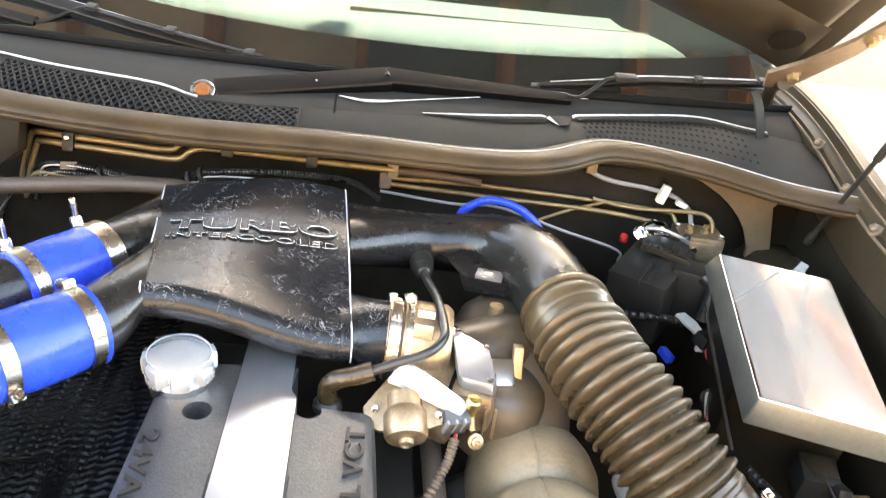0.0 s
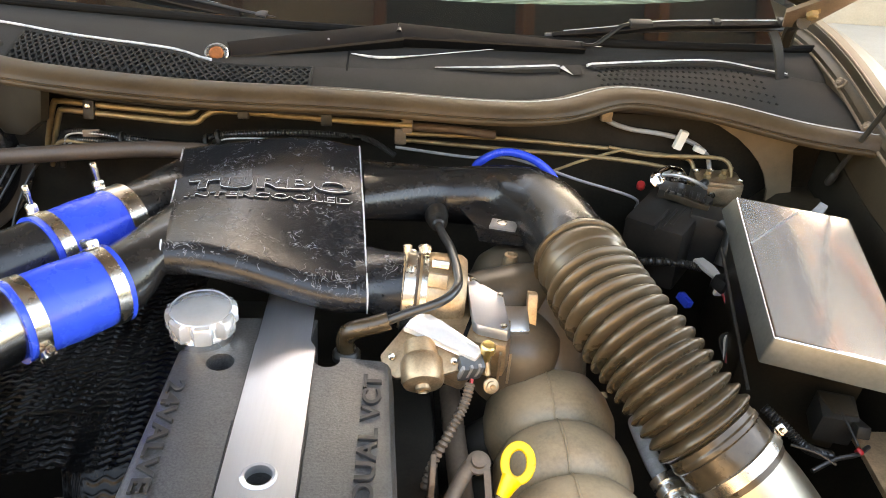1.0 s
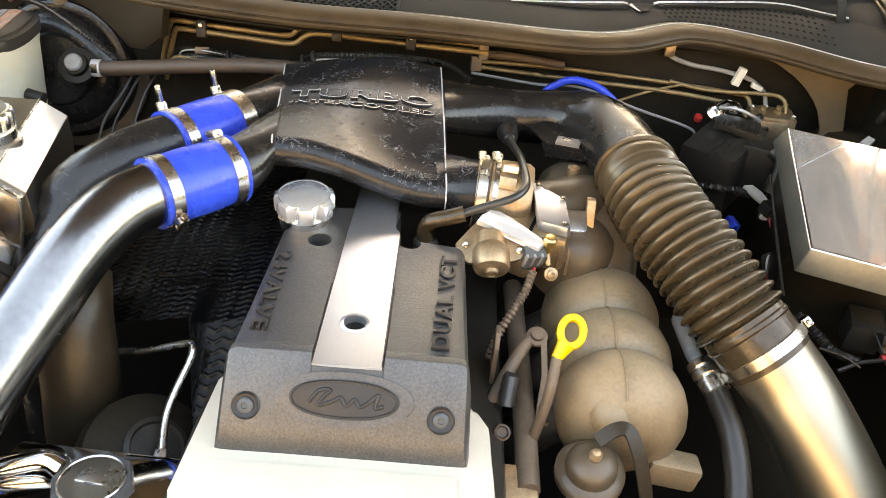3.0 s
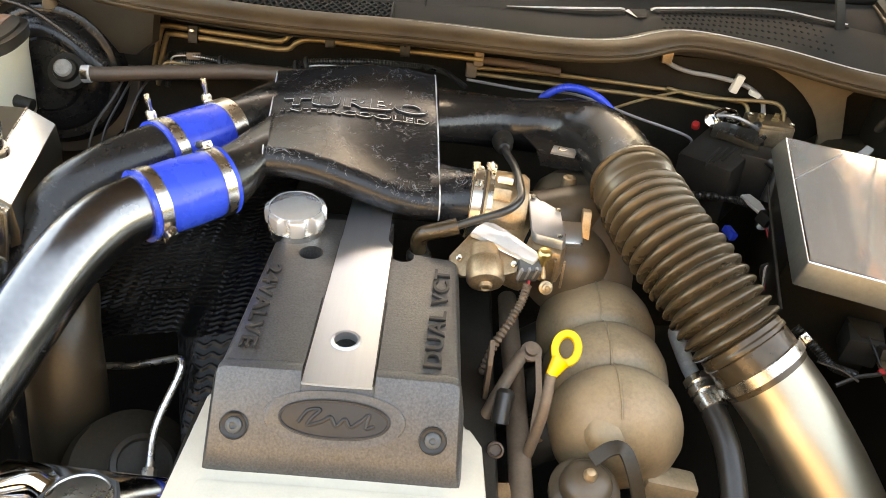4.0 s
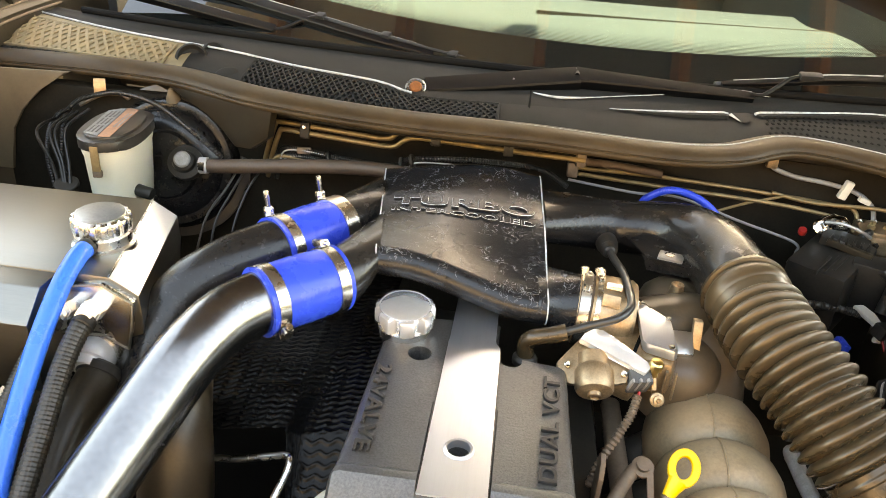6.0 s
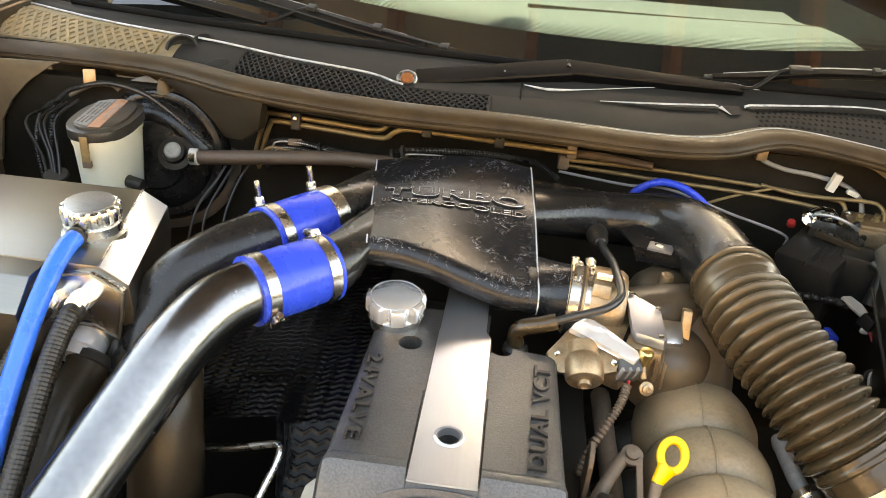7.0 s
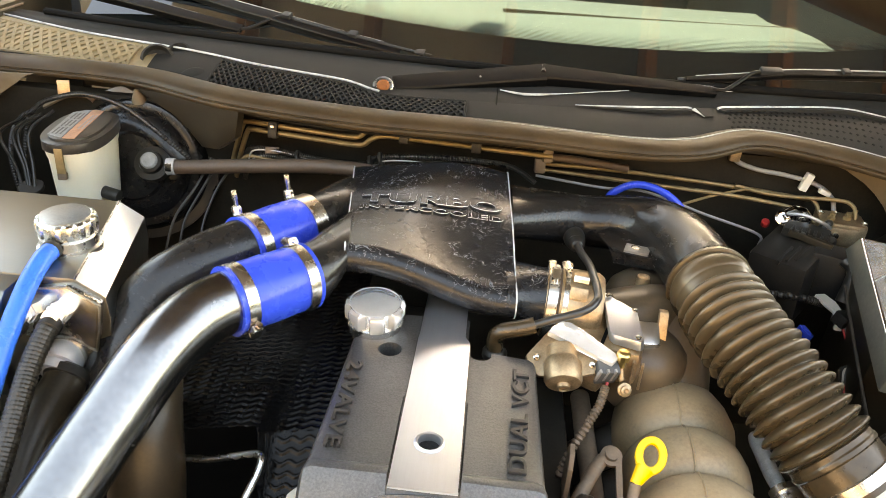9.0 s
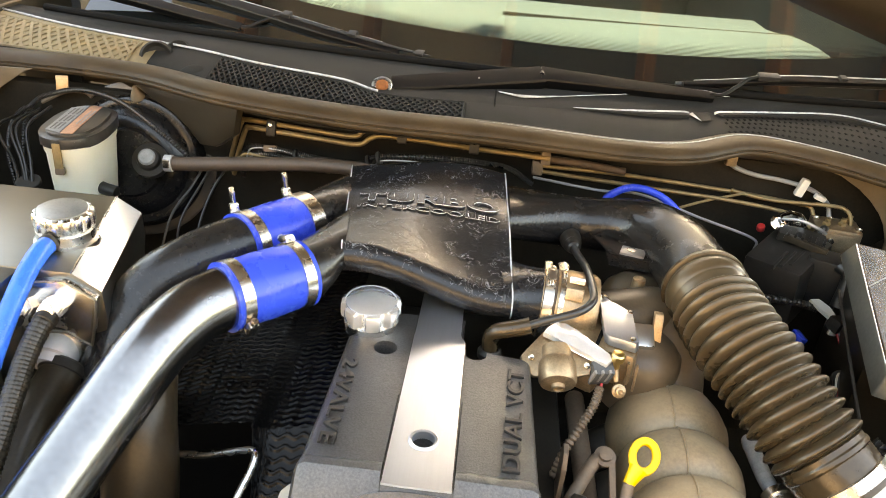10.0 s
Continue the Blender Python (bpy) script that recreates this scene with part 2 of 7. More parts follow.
M = {
    "cover": mat("speckled_charcoal_plastic", (0.043, 0.0428, 0.044), 0.36, spec=0.85, var=0.55, scale=40, fine=480, bump=0.65, dust=0.06, depth=0.0005, grain=0.75, tight=0.14),
    "letter": mat("letter_black_plastic", (0.014, 0.014, 0.0155), 0.42, var=0.3, fine=800, dust=0.03),
    "strip": mat("brushed_aluminium", (0.60, 0.615, 0.645), 0.35, 0.9, var=0.05, scale=20, fine=500, bump=0.08, stretch=(12, 0.4, 1), depth=0.0002),
    "polished": mat("polished_aluminium", (0.235, 0.23, 0.225), 0.24, 1.0, var=0.25, scale=14, fine=160, bump=0.03, rvar=0.5),
    "satin": mat("satin_aluminium", (0.70, 0.69, 0.66), 0.24, 1.0, var=0.12, scale=25, fine=300, bump=0.1, rvar=0.3, dust=0.08),
    "castalu": mat("dusty_cast_aluminium", (0.42, 0.32, 0.215), 0.28, 0.75, var=0.55, scale=55, fine=420, bump=0.3, dust=0.38, dustcol=(0.46, 0.25, 0.095), grain=0.35),
    "steel": mat("stainless_steel", (0.62, 0.57, 0.50), 0.24, 1.0, var=0.10, scale=40, fine=400, bump=0.05, rvar=0.3, dust=0.06),
    "blackpaint": mat("glossy_black_paint", (0.010, 0.010, 0.011), 0.24, var=0.35, scale=60, fine=420, bump=0.20, coat=0.08, rvar=0.35, dust=0.03, spec=0.4, depth=0.0008, chips=0.15, chipat=0.70),
    "wrinkle": mat("wrinkled_black_paint", (0.0125, 0.0130, 0.0145), 0.26, spec=0.37, var=0.3, scale=60, fine=330, bump=0.45, coat=0.06, rvar=0.12, depth=0.0012, grain=0.5, worms=0.6),
    "blue": mat("blue_silicone", (0.008, 0.060, 0.58), 0.27, var=0.10, scale=30, fine=400, bump=0.06, spec=0.4, dust=0.01),
    "bluehose": mat("blue_vacuum_hose", (0.002, 0.150, 0.75), 0.28, var=0.1, bump=0.03, spec=0.4),
    "rubber": mat("black_rubber", (0.015, 0.0145, 0.014), 0.33, var=0.35, scale=40, bump=0.1, dust=0.04),
    "corr": mat("dusty_ribbed_rubber", (0.034, 0.023, 0.0125), 0.20, 0.25, var=0.55, scale=7, fine=160, bump=0.05, dust=0.24, dustcol=(0.28, 0.182, 0.098), rvar=0.2, grain=0.25, coat=0.12),
    "conduit": mat("shiny_split_conduit", (0.020, 0.019, 0.018), 0.28, var=0.3, scale=40, bump=0.0, spec=0.7, dust=0.02),
    "plenum": mat("dusty_moulded_plastic", (0.12, 0.083, 0.048), 0.29, var=0.4, scale=22, fine=260, bump=0.12, dust=0.58, dustcol=(0.50, 0.352, 0.207), grain=0.3, tight=0.15, coat=0.12, rvar=0.35),
    "cream": mat("cream_painted_metal", (0.66, 0.60, 0.49), 0.42, var=0.10, scale=25, fine=500, bump=0.15, dust=0.1),
    "black": mat("dark_bay_plastic", (0.016, 0.0152, 0.014), 0.45, spec=0.3, var=0.5, scale=20, bump=0.25, dust=0.04),
    "capalu": mat("bright_cast_cap", (0.90, 0.89, 0.87), 0.22, 0.5, var=0.05, scale=40, bump=0.05),
    "capmetal": mat("polished_cap_aluminium", (0.88, 0.88, 0.87), 0.20, 0.72, var=0.06, scale=40, fine=300, bump=0.06, rvar=0.3),
    # Duller copy of the lid's aluminium, with its sides' shading in the colour.
    "boxside": mat("shaded_aluminium_lid_side", (0.28, 0.27, 0.23), 0.36, 0.7, var=0.2, scale=18, fine=200, bump=0.08, rvar=0.3, dust=0.08),
    "sheetalu": mat("scratched_grey_aluminium", (0.40, 0.39, 0.37), 0.36, 0.7, var=0.2, scale=40, fine=500, bump=0.1, chips=0.6, chipat=0.62),
    "chip": mat("chipped_paint_edge", (0.55, 0.55, 0.55), 0.4, 0.3, var=0.8, scale=120, fine=500, bump=0.2),
    "tankalu": mat("brushed_tank_aluminium", (0.25, 0.24, 0.215), 0.34, 1.0, var=0.08, scale=12, fine=160, bump=0.03, rvar=0.25, dust=0.05, stretch=(0.3, 6, 1)),
    # Pale colour for highlights drawn along edges and crests.
    "gloss": mat("pale_edge_highlight", (0.40, 0.40, 0.39), 0.28, var=0.5, scale=60, fine=300, bump=0.05),
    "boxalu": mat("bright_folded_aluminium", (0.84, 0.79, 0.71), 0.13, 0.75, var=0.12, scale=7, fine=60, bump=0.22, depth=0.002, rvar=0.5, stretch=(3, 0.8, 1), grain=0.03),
    "shield": mat("black_foil_shield", (0.0045, 0.0043, 0.004), 0.22, var=0.5, scale=30, fine=300, bump=0.03, spec=0.12),
    "body": mat("dusty_bronze_paint", (0.022, 0.017, 0.0115), 0.32, 0.15, var=0.45, scale=12, fine=260, bump=0.15, dust=0.12, dustcol=(0.19, 0.13, 0.07), spec=0.35),
    "dustybody": mat("thickly_dusted_bronze_paint", (0.10, 0.072, 0.045), 0.5, var=0.25, scale=14, fine=260, bump=0.1, dust=0.45, dustcol=(0.32, 0.22, 0.125), grain=0.2),
    # Dusty brown, darker than the plenum: the elbow's shade is in this colour.
    "elbowcast": mat("shade_toned_dusty_casting", (0.062, 0.045, 0.029), 0.27, var=0.55, scale=16, fine=220, bump=0.2, dust=0.22, dustcol=(0.24, 0.165, 0.10), grain=0.2),
    "goldsteel": mat("satin_golden_steel", (0.46, 0.40, 0.30), 0.36, 1.0, var=0.05, scale=14, fine=200, bump=0.02, rvar=0.2),
    "dustyblack": mat("dusty_black_plastic", (0.014, 0.013, 0.012), 0.42, spec=0.35, var=0.5, scale=30, fine=260, bump=0.25, dust=0.06, dustcol=(0.16, 0.12, 0.075)),
    "bulkhead": mat("dusty_bronze_bulkhead", (0.015, 0.0105, 0.006), 0.32, var=0.6, scale=22, fine=260, bump=0.2, dust=0.04, dustcol=(0.22, 0.135, 0.06), grain=0.25),
    "capgrey": mat("matt_grey_cap", (0.075, 0.08, 0.082), 0.5, var=0.15, scale=60, bump=0.1),
    "firewall": mat("dark_firewall_insulation", (0.009, 0.008, 0.0065), 0.6, spec=0.12, var=0.5, scale=20, fine=260, bump=0.3, dust=0.05),
    "seal": mat("dusty_seal_rubber", (0.034, 0.0225, 0.0125), 0.44, var=0.4, scale=16, fine=240, bump=0.08, dust=0.15, dustcol=(0.185, 0.108, 0.046), grain=0.2, spec=0.16, rvar=0.3),
    "cowl": mat("grey_cowl_plastic", (0.020, 0.0198, 0.0195), 0.62, var=0.35, scale=14, fine=500, bump=0.15, dust=0.055, dustcol=(0.14, 0.11, 0.07), spec=0.05, rvar=0.25),
    "lattice": mat("sandy_dusty_plastic", (0.15, 0.112, 0.062), 0.7, var=0.25, scale=30, fine=300, bump=0.2, dust=0.6, dustcol=(0.30, 0.22, 0.115), grain=0.2),
    # Near-black colour that carries the shade of recesses, slots and gaps.
    "pit": mat("painted_recess_shade", (0.008, 0.0075, 0.007), 0.8, var=0.3, spec=0.05),
    "wiper": mat("wiper_black_paint", (0.003, 0.003, 0.0033), 0.36, var=0.4, scale=80, fine=300, bump=0.0, rvar=0.2, spec=0.16, chips=0.8, chipat=0.86),
    "rust": mat("rusty_steel", (0.24, 0.075, 0.02), 0.75, 0.3, var=0.5, scale=180, fine=900, bump=0.5),
    "gold": mat("zinc_plated_line", (0.31, 0.22, 0.112), 0.38, 0.6, var=0.45, scale=60, bump=0.12, dust=0.5, dustcol=(0.25, 0.17, 0.085), grain=0.2),
    "brownhose": mat("brown_dusty_hose", (0.070, 0.044, 0.030), 0.45, var=0.3, scale=20, bump=0.15, dust=0.28, dustcol=(0.17, 0.115, 0.08)),
    "nylon": mat("milky_nylon", (0.74, 0.69, 0.55), 0.42, var=0.06, scale=14, bump=0.06, sss=0.25, dust=0.12),
    "caprubber": mat("dark_reservoir_cap", (0.016, 0.017, 0.019), 0.32, var=0.3, scale=40, bump=0.1, dust=0.12),
    "orange": mat("faded_warning_label", (0.40, 0.20, 0.12), 0.6, var=0.4, scale=90, fine=600, bump=0.05),
    "greylabel": mat("worn_grey_label", (0.24, 0.24, 0.23), 0.6, var=0.35, scale=120, fine=700, bump=0.05),
    "yellow": mat("yellow_plastic", (0.86, 0.50, 0.012), 0.35, var=0.08, scale=40, bump=0.05),
    "brass": mat("brass", (0.72, 0.52, 0.22), 0.3, 1.0, var=0.15, bump=0.05),
    "grey": mat("grey_plastic", (0.25, 0.25, 0.25), 0.5, var=0.15, bump=0.1, dust=0.2),
    "white": mat("white_plastic", (0.72, 0.68, 0.60), 0.5, var=0.08, bump=0.05, dust=0.15),
    "red": mat("red_plastic", (0.42, 0.02, 0.02), 0.45, var=0.15, bump=0.05),
    "rustpipe": mat("brown_steel_pipe", (0.145, 0.105, 0.078), 0.5, 0.3, var=0.35, scale=50, fine=300, bump=0.2, dust=0.3, dustcol=(0.27, 0.19, 0.12)),
    "braid": mat("braided_black_hose", (0.020, 0.0175, 0.014), 0.4, var=0.7, scale=120, fine=500, bump=0.2, dust=0.05),
    "chrome": mat("bright_chrome", (0.85, 0.85, 0.85), 0.06, 1.0, var=0.04, bump=0.0),
    "concrete": mat("pale_concrete", (0.32, 0.27, 0.21), 0.85, var=0.15, scale=3, fine=60, bump=0.3, depth=0.003),
    "timber": mat("brown_timber", (0.27, 0.115, 0.048), 0.6, var=0.3, scale=6, fine=60, bump=0.2, stretch=(6, 0.6, 6)),
    # Lit copy of the roof sheet, pale for its reflection in the glass.
    "palesheet": mat("lit_roof_sheet", (0.52, 0.46, 0.37), 0.6, var=0.1, scale=2, bump=0.05),
    "sheet": mat("dark_grey_roof_sheet", (0.11, 0.115, 0.11), 0.55, var=0.1, scale=2, bump=0.05),
    "wall": mat("tan_brick_wall", (0.30, 0.245, 0.185), 0.85, var=0.2, scale=3, fine=60, bump=0.3),
    "dash": mat("green_grey_dashboard", (0.046, 0.057, 0.064), 0.85, spec=0.0, var=0.05, scale=15, fine=500, bump=0.1),
    "trim": mat("dark_trim_plastic", (0.02, 0.02, 0.02), 0.5, var=0.2, spec=0.2),
}


def glass_material():
    m = bpy.data.materials.new("windscreen_glass")
    m.use_nodes = True
    b = m.node_tree.nodes["Principled BSDF"]
    b.inputs["Base Color"].default_value = (0.74, 0.94, 0.87, 1)
    b.inputs["Roughness"].default_value = 0.02
    b.inputs["Transmission Weight"].default_value = 1.0
    b.inputs["IOR"].default_value = 1.45
    return m


def frit_material():
    """Black ceramic edge that breaks up into dots; the dots are real printed ink on the glass."""
    m = bpy.data.materials.new("black_ceramic_frit")
    m.use_nodes = True
    b = m.node_tree.nodes["Principled BSDF"]
    b.inputs["Base Color"].default_value = (0.006, 0.007, 0.0065, 1)
    b.inputs["Roughness"].default_value = 0.035
    return m


M["glass"], M["frit"] = glass_material(), frit_material()


# ---- building helpers ----
def slab(points, drop, bevel=0.0012):
    """A plate with the given corners on top, thickened along drop."""
    bm = bmesh.new()
    d = Vector(drop)
    ring_faces(bm, [[bm.verts.new(Vector(p)) for p in points], [bm.verts.new(Vector(p) + d) for p in points]])
    if bevel:
        bmesh.ops.bevel(bm, geom=bm.edges[:], offset=bevel, segments=2, affect="EDGES", profile=0.6)
    return bm


def even(path, n):
    """The same line in n equal steps."""
    P = [Vector(p) for p in path]
    run = [0.0]
    for a, b in zip(P, P[1:]):
        run.append(run[-1] + (b - a).length)
    out, j = [], 0
    for k in range(n + 1):
        s = run[-1] * k / n
        while j < len(P) - 2 and run[j + 1] < s:
            j += 1
        out.append(P[j].lerp(P[j + 1], (s - run[j]) / max(1e-9, run[j + 1] - run[j])))
    return out



def thing(name, origin, label, category, group="", kind=""):
    ob = new(name)
    ob.empty_display_size = 0.02
    ob.location = origin
    return tagged(ob, label, category, group, kind)


def part(name, bm, material, parent=None, label="", smooth=35):
    bmesh.ops.recalc_face_normals(bm, faces=bm.faces)
    me = bpy.data.meshes.new(name)
    bm.to_mesh(me)
    bm.free()
    me.materials.append(M[material])
    return mesh_part(name, me, parent, label, smooth)


def mesh_part(name, me, parent=None, label="", smooth=35):
    ob = new(name, me)
    if smooth:
        me.shade_smooth()
        me.set_sharp_from_angle(angle=radians(smooth))
    if parent is not None:
        ob.parent = parent
        if parent.type == "EMPTY":
            ob.matrix_parent_inverse = Matrix.Translation(-Vector(parent.location))
    if label:
        tagged(ob, label)
    return ob


def spline(pts, n=12):
    """Smooth line through a few points, n steps a span."""
    P = [Vector(p) for p in pts]
    P = [2 * P[0] - P[1]] + P + [2 * P[-1] - P[-2]]
    out = []
    for i in range(1, len(P) - 2):
        a, b, c, d = P[i - 1:i + 3]
        for k in range(n):
            t = k / n
            out.append(0.5 * (2 * b + (c - a) * t + (2 * a - 5 * b + 4 * c - d) * t * t + (3 * b - a - 3 * c + d) * t ** 3))
    out.append(P[-2])
    return out


def ring_faces(bm, rings, cap=True, closed=False):
    for a, b in zip(rings, rings[1:]):
        n = len(a)
        for i in range(n):
            bm.faces.new((a[i], a[(i + 1) % n], b[(i + 1) % n], b[i]))
    if closed:
        a, b = rings[-1], rings[0]
        n = len(a)
        for i in range(n):
            bm.faces.new((a[i], a[(i + 1) % n], b[(i + 1) % n], b[i]))
    elif cap:
        bm.faces.new(rings[0])
        bm.faces.new(rings[-1][::-1])


def sweep(bm, path, radius, seg=16, cap=True, section=None, up=None):
    """A tube along path. radius: a number or f(0..1). section: closed outline (side, up) in place of a circle."""
    P = [Vector(p) for p in path]
    n = len(P)
    rings, side = [], None
    for i, p in enumerate(P):
        tan = (P[min(i + 1, n - 1)] - P[max(i - 1, 0)]).normalized()
        if up is not None:
            side = tan.cross(Vector(up)).normalized()
        elif side is None:
            side = tan.orthogonal().normalized()
        else:
            side = (side - tan * side.dot(tan)).normalized()
        top = side.cross(tan).normalized()
        r = radius(i / (n - 1)) if callable(radius) else radius
        if section:
            rings.append([bm.verts.new(p + side * a * r + top * b * r) for a, b in section])
        else:
            rings.append([bm.verts.new(p + (side * math.cos(2 * math.pi * k / seg) + top * math.sin(2 * math.pi * k / seg)) * r) for k in range(seg)])
    ring_faces(bm, rings, cap)
    return bm


def tube(pts, radius, seg=16, n=10, **k):
    return sweep(bmesh.new(), spline(pts, n) if len(pts) > 2 else [Vector(p) for p in pts], radius, seg, **k)


def frame_of(axis):
    return Vector(axis).normalized().to_track_quat("Z", "Y").to_matrix()


def lathe(base, axis, profile, seg=32, wobble=None, bm=None, cap=True):
    """Turned shape: profile of (radius, height) from base along axis; wobble(angle, radius) scales the radius."""
    bm = bm or bmesh.new()
    R, base = frame_of(axis), Vector(base)
    rings = []
    for r, h in profile:
        ring = []
        for k in range(seg):
            a = 2 * math.pi * k / seg
            q = r * (wobble(a, r) if wobble else 1)
            ring.append(bm.verts.new(base + R @ Vector((q * math.cos(a), q * math.sin(a), h))))
        rings.append(ring)
    ring_faces(bm, rings, cap)
    return bm


def block(centre, size, rot=None, bevel=0.002, bm=None, segs=2):
    """A bevelled box; rot: 3x3 matrix or Euler degrees."""
    tmp = bmesh.new()
    bmesh.ops.create_cube(tmp, size=1)
    for v in tmp.verts:
        v.co = Vector((v.co.x * size[0], v.co.y * size[1], v.co.z * size[2]))
    if bevel:
        bmesh.ops.bevel(tmp, geom=tmp.edges[:], offset=bevel, segments=segs, affect="EDGES", profile=0.6)
    R = Matrix.Identity(3) if rot is None else (rot if isinstance(rot, Matrix) else Euler([radians(a) for a in rot]).to_matrix())
    for v in tmp.verts:
        v.co = R @ v.co + Vector(centre)
    if bm is None:
        return tmp
    join(bm, tmp)
    return bm


def join(bm, other):
    me = bpy.data.meshes.new("tmp")
    other.to_mesh(me)
    other.free()
    bm.from_mesh(me)
    bpy.data.meshes.remove(me)
    return bm


def prism(outline, origin, u, v, depth, bevel=0.0, bm=None):
    """A slab with a 2D outline in the plane of u and v, thickened along u x v."""
    tmp = bmesh.new()
    u, v = Vector(u).normalized(), Vector(v).normalized()
    w = u.cross(v)
    a = [tmp.verts.new(Vector(origin) + u * x + v * y) for x, y in outline]
    b = [tmp.verts.new(Vector(origin) + u * x + v * y + w * depth) for x, y in outline]
    ring_faces(tmp, [a, b])
    if bevel:
        bmesh.ops.bevel(tmp, geom=tmp.edges[:], offset=bevel, segments=2, affect="EDGES", profile=0.6)
    return join(bm, tmp) if bm else tmp


def cut(ob, cutters):
    """Cuts holes of the given bmeshes out of a mesh object."""
    for c in cutters:
        me = bpy.data.meshes.new("cutter")
        bmesh.ops.recalc_face_normals(c, faces=c.faces)
        c.to_mesh(me)
        c.free()
        tool = new("cutter", me)
        mod = ob.modifiers.new("hole", "BOOLEAN")
        mod.operation, mod.object, mod.solver = "DIFFERENCE", tool, "EXACT"
        bpy.context.view_layer.update()
        done = bpy.data.meshes.new_from_object(ob.evaluated_get(bpy.context.evaluated_depsgraph_get()))
        ob.modifiers.clear()
        old = ob.data
        ob.data = done
        done.name = ob.name
        bpy.data.objects.remove(tool)
        bpy.data.meshes.remove(old)
    return ob


def words(name, text, place, u, v, height, width, depth, material, parent, label="", drape=None, bevel=0.012, worn=None):
    """Raised lettering: built-in font, laid with its line along u and its tops towards v."""
    cu = bpy.data.curves.new(name, "FONT")
    cu.body, cu.size, cu.extrude, cu.bevel_depth, cu.align_x, cu.align_y = text, 1.0, 0.05, bevel, "CENTER", "CENTER"
    cu.bevel_resolution = 1
    cu.offset = 0.012
    cu.space_character = 1.08
    tmp = new(name + "_curve", cu)
    bpy.context.view_layer.update()
    me = bpy.data.meshes.new_from_object(tmp.evaluated_get(bpy.context.evaluated_depsgraph_get()))
    bpy.data.objects.remove(tmp)
    xs = [q.co.x for q in me.vertices]
    ys = [q.co.y for q in me.vertices]
    zs = [q.co.z for q in me.vertices]
    u, v = Vector(u).normalized(), Vector(v).normalized()
    w = u.cross(v).normalized()
    for q in me.vertices:
        a = (q.co.x - (min(xs) + max(xs)) / 2) / (max(xs) - min(xs)) * width
        b = (q.co.y - (min(ys) + max(ys)) / 2) / (max(ys) - min(ys)) * height
        c = (q.co.z - min(zs)) / (max(zs) - min(zs)) * depth
        q.co = Vector(place) + u * a + v * b + w * c
        if drape:
            q.co.z = drape(q.co.x, q.co.y) + c
    me.materials.clear()
    me.materials.append(M[material])
    if worn:
        me.materials.append(M[worn])
        for f in me.polygons:
            f.material_index = 1 if 0.12 < f.normal.z < 0.93 else 0
    return mesh_part(name, me, parent, label, 30)


def smoothstep(a, b, x):
    t = max(0.0, min(1.0, (x - a) / (b - a)))
    return t * t * (3 - 2 * t)


def plain(name, bm, material, label, category, kind="", group="", smooth=35):
    """A thing of one mesh."""
    return tagged(part(name, bm, material, None, "", smooth), label, category, group, kind)


def worm_clamp(parent, centre, axis, radius, width=0.012, screw=0.0, name="hose_clamp"):
    """Band clamp with its screw housing, under a hose. screw: the angle at which the housing sits."""
    R = frame_of(axis)
    c = Vector(centre)
    if isinstance(screw, tuple):
        way = R.inverted() @ Vector(screw)
        screw = math.atan2(way.y, way.x)
    band = part(name, lathe(c - R @ Vector((0, 0, width / 2)), axis,
                            [(radius - 0.001, 0), (radius + 0.0012, 0.0004), (radius + 0.0012, width - 0.0004), (radius - 0.001, width)], 48), "steel", parent)
    out = R @ Vector((math.cos(screw), math.sin(screw), 0))
    tang = R @ Vector((-math.sin(screw), math.cos(screw), 0))
    ax = R @ Vector((0, 0, 1))
    turn = Matrix((tang, ax, out)).transposed()
    p = c + out * (radius + 0.005)
    part("screw_housing", block(p, (0.016, width * 0.85, 0.008), turn, 0.002), "steel", band)
    part("screw", lathe(p - tang * 0.014, tang, [(0.0035, 0), (0.0042, 0.001), (0.0042, 0.005), (0.0026, 0.0055), (0.0026, 0.028), (0.002, 0.029)], 12), "steel", band)
    return band


# ---- the setting: ground, carport, car body ----
def sheet(fn, nu, nv, thick=0.0):
    """A grid surface; fn(u, v) gives its points for u, v in 0..1."""
    bm = bmesh.new()
    g = [[bm.verts.new(fn(i / nu, j / nv)) for j in range(nv + 1)] for i in range(nu + 1)]
    for i in range(nu):
        for j in range(nv):
            bm.faces.new((g[i][j], g[i + 1][j], g[i + 1][j + 1], g[i][j + 1]))
    if thick:
        bmesh.ops.recalc_face_normals(bm, faces=bm.faces)
        bmesh.ops.solidify(bm, geom=bm.faces[:], thickness=thick)
    return bm


plain("ground", sheet(lambda u, v: Vector(((u - 0.5) * 400, (v - 0.5) * 400, 0)), 8, 8), "concrete",
      "pale concrete driveway under and around the car", "ground", "structure")

carport = thing("carport_roof", (0, 0, 2.5), "dark sheet carport roof on brown timber beams", "roof", kind="structure")
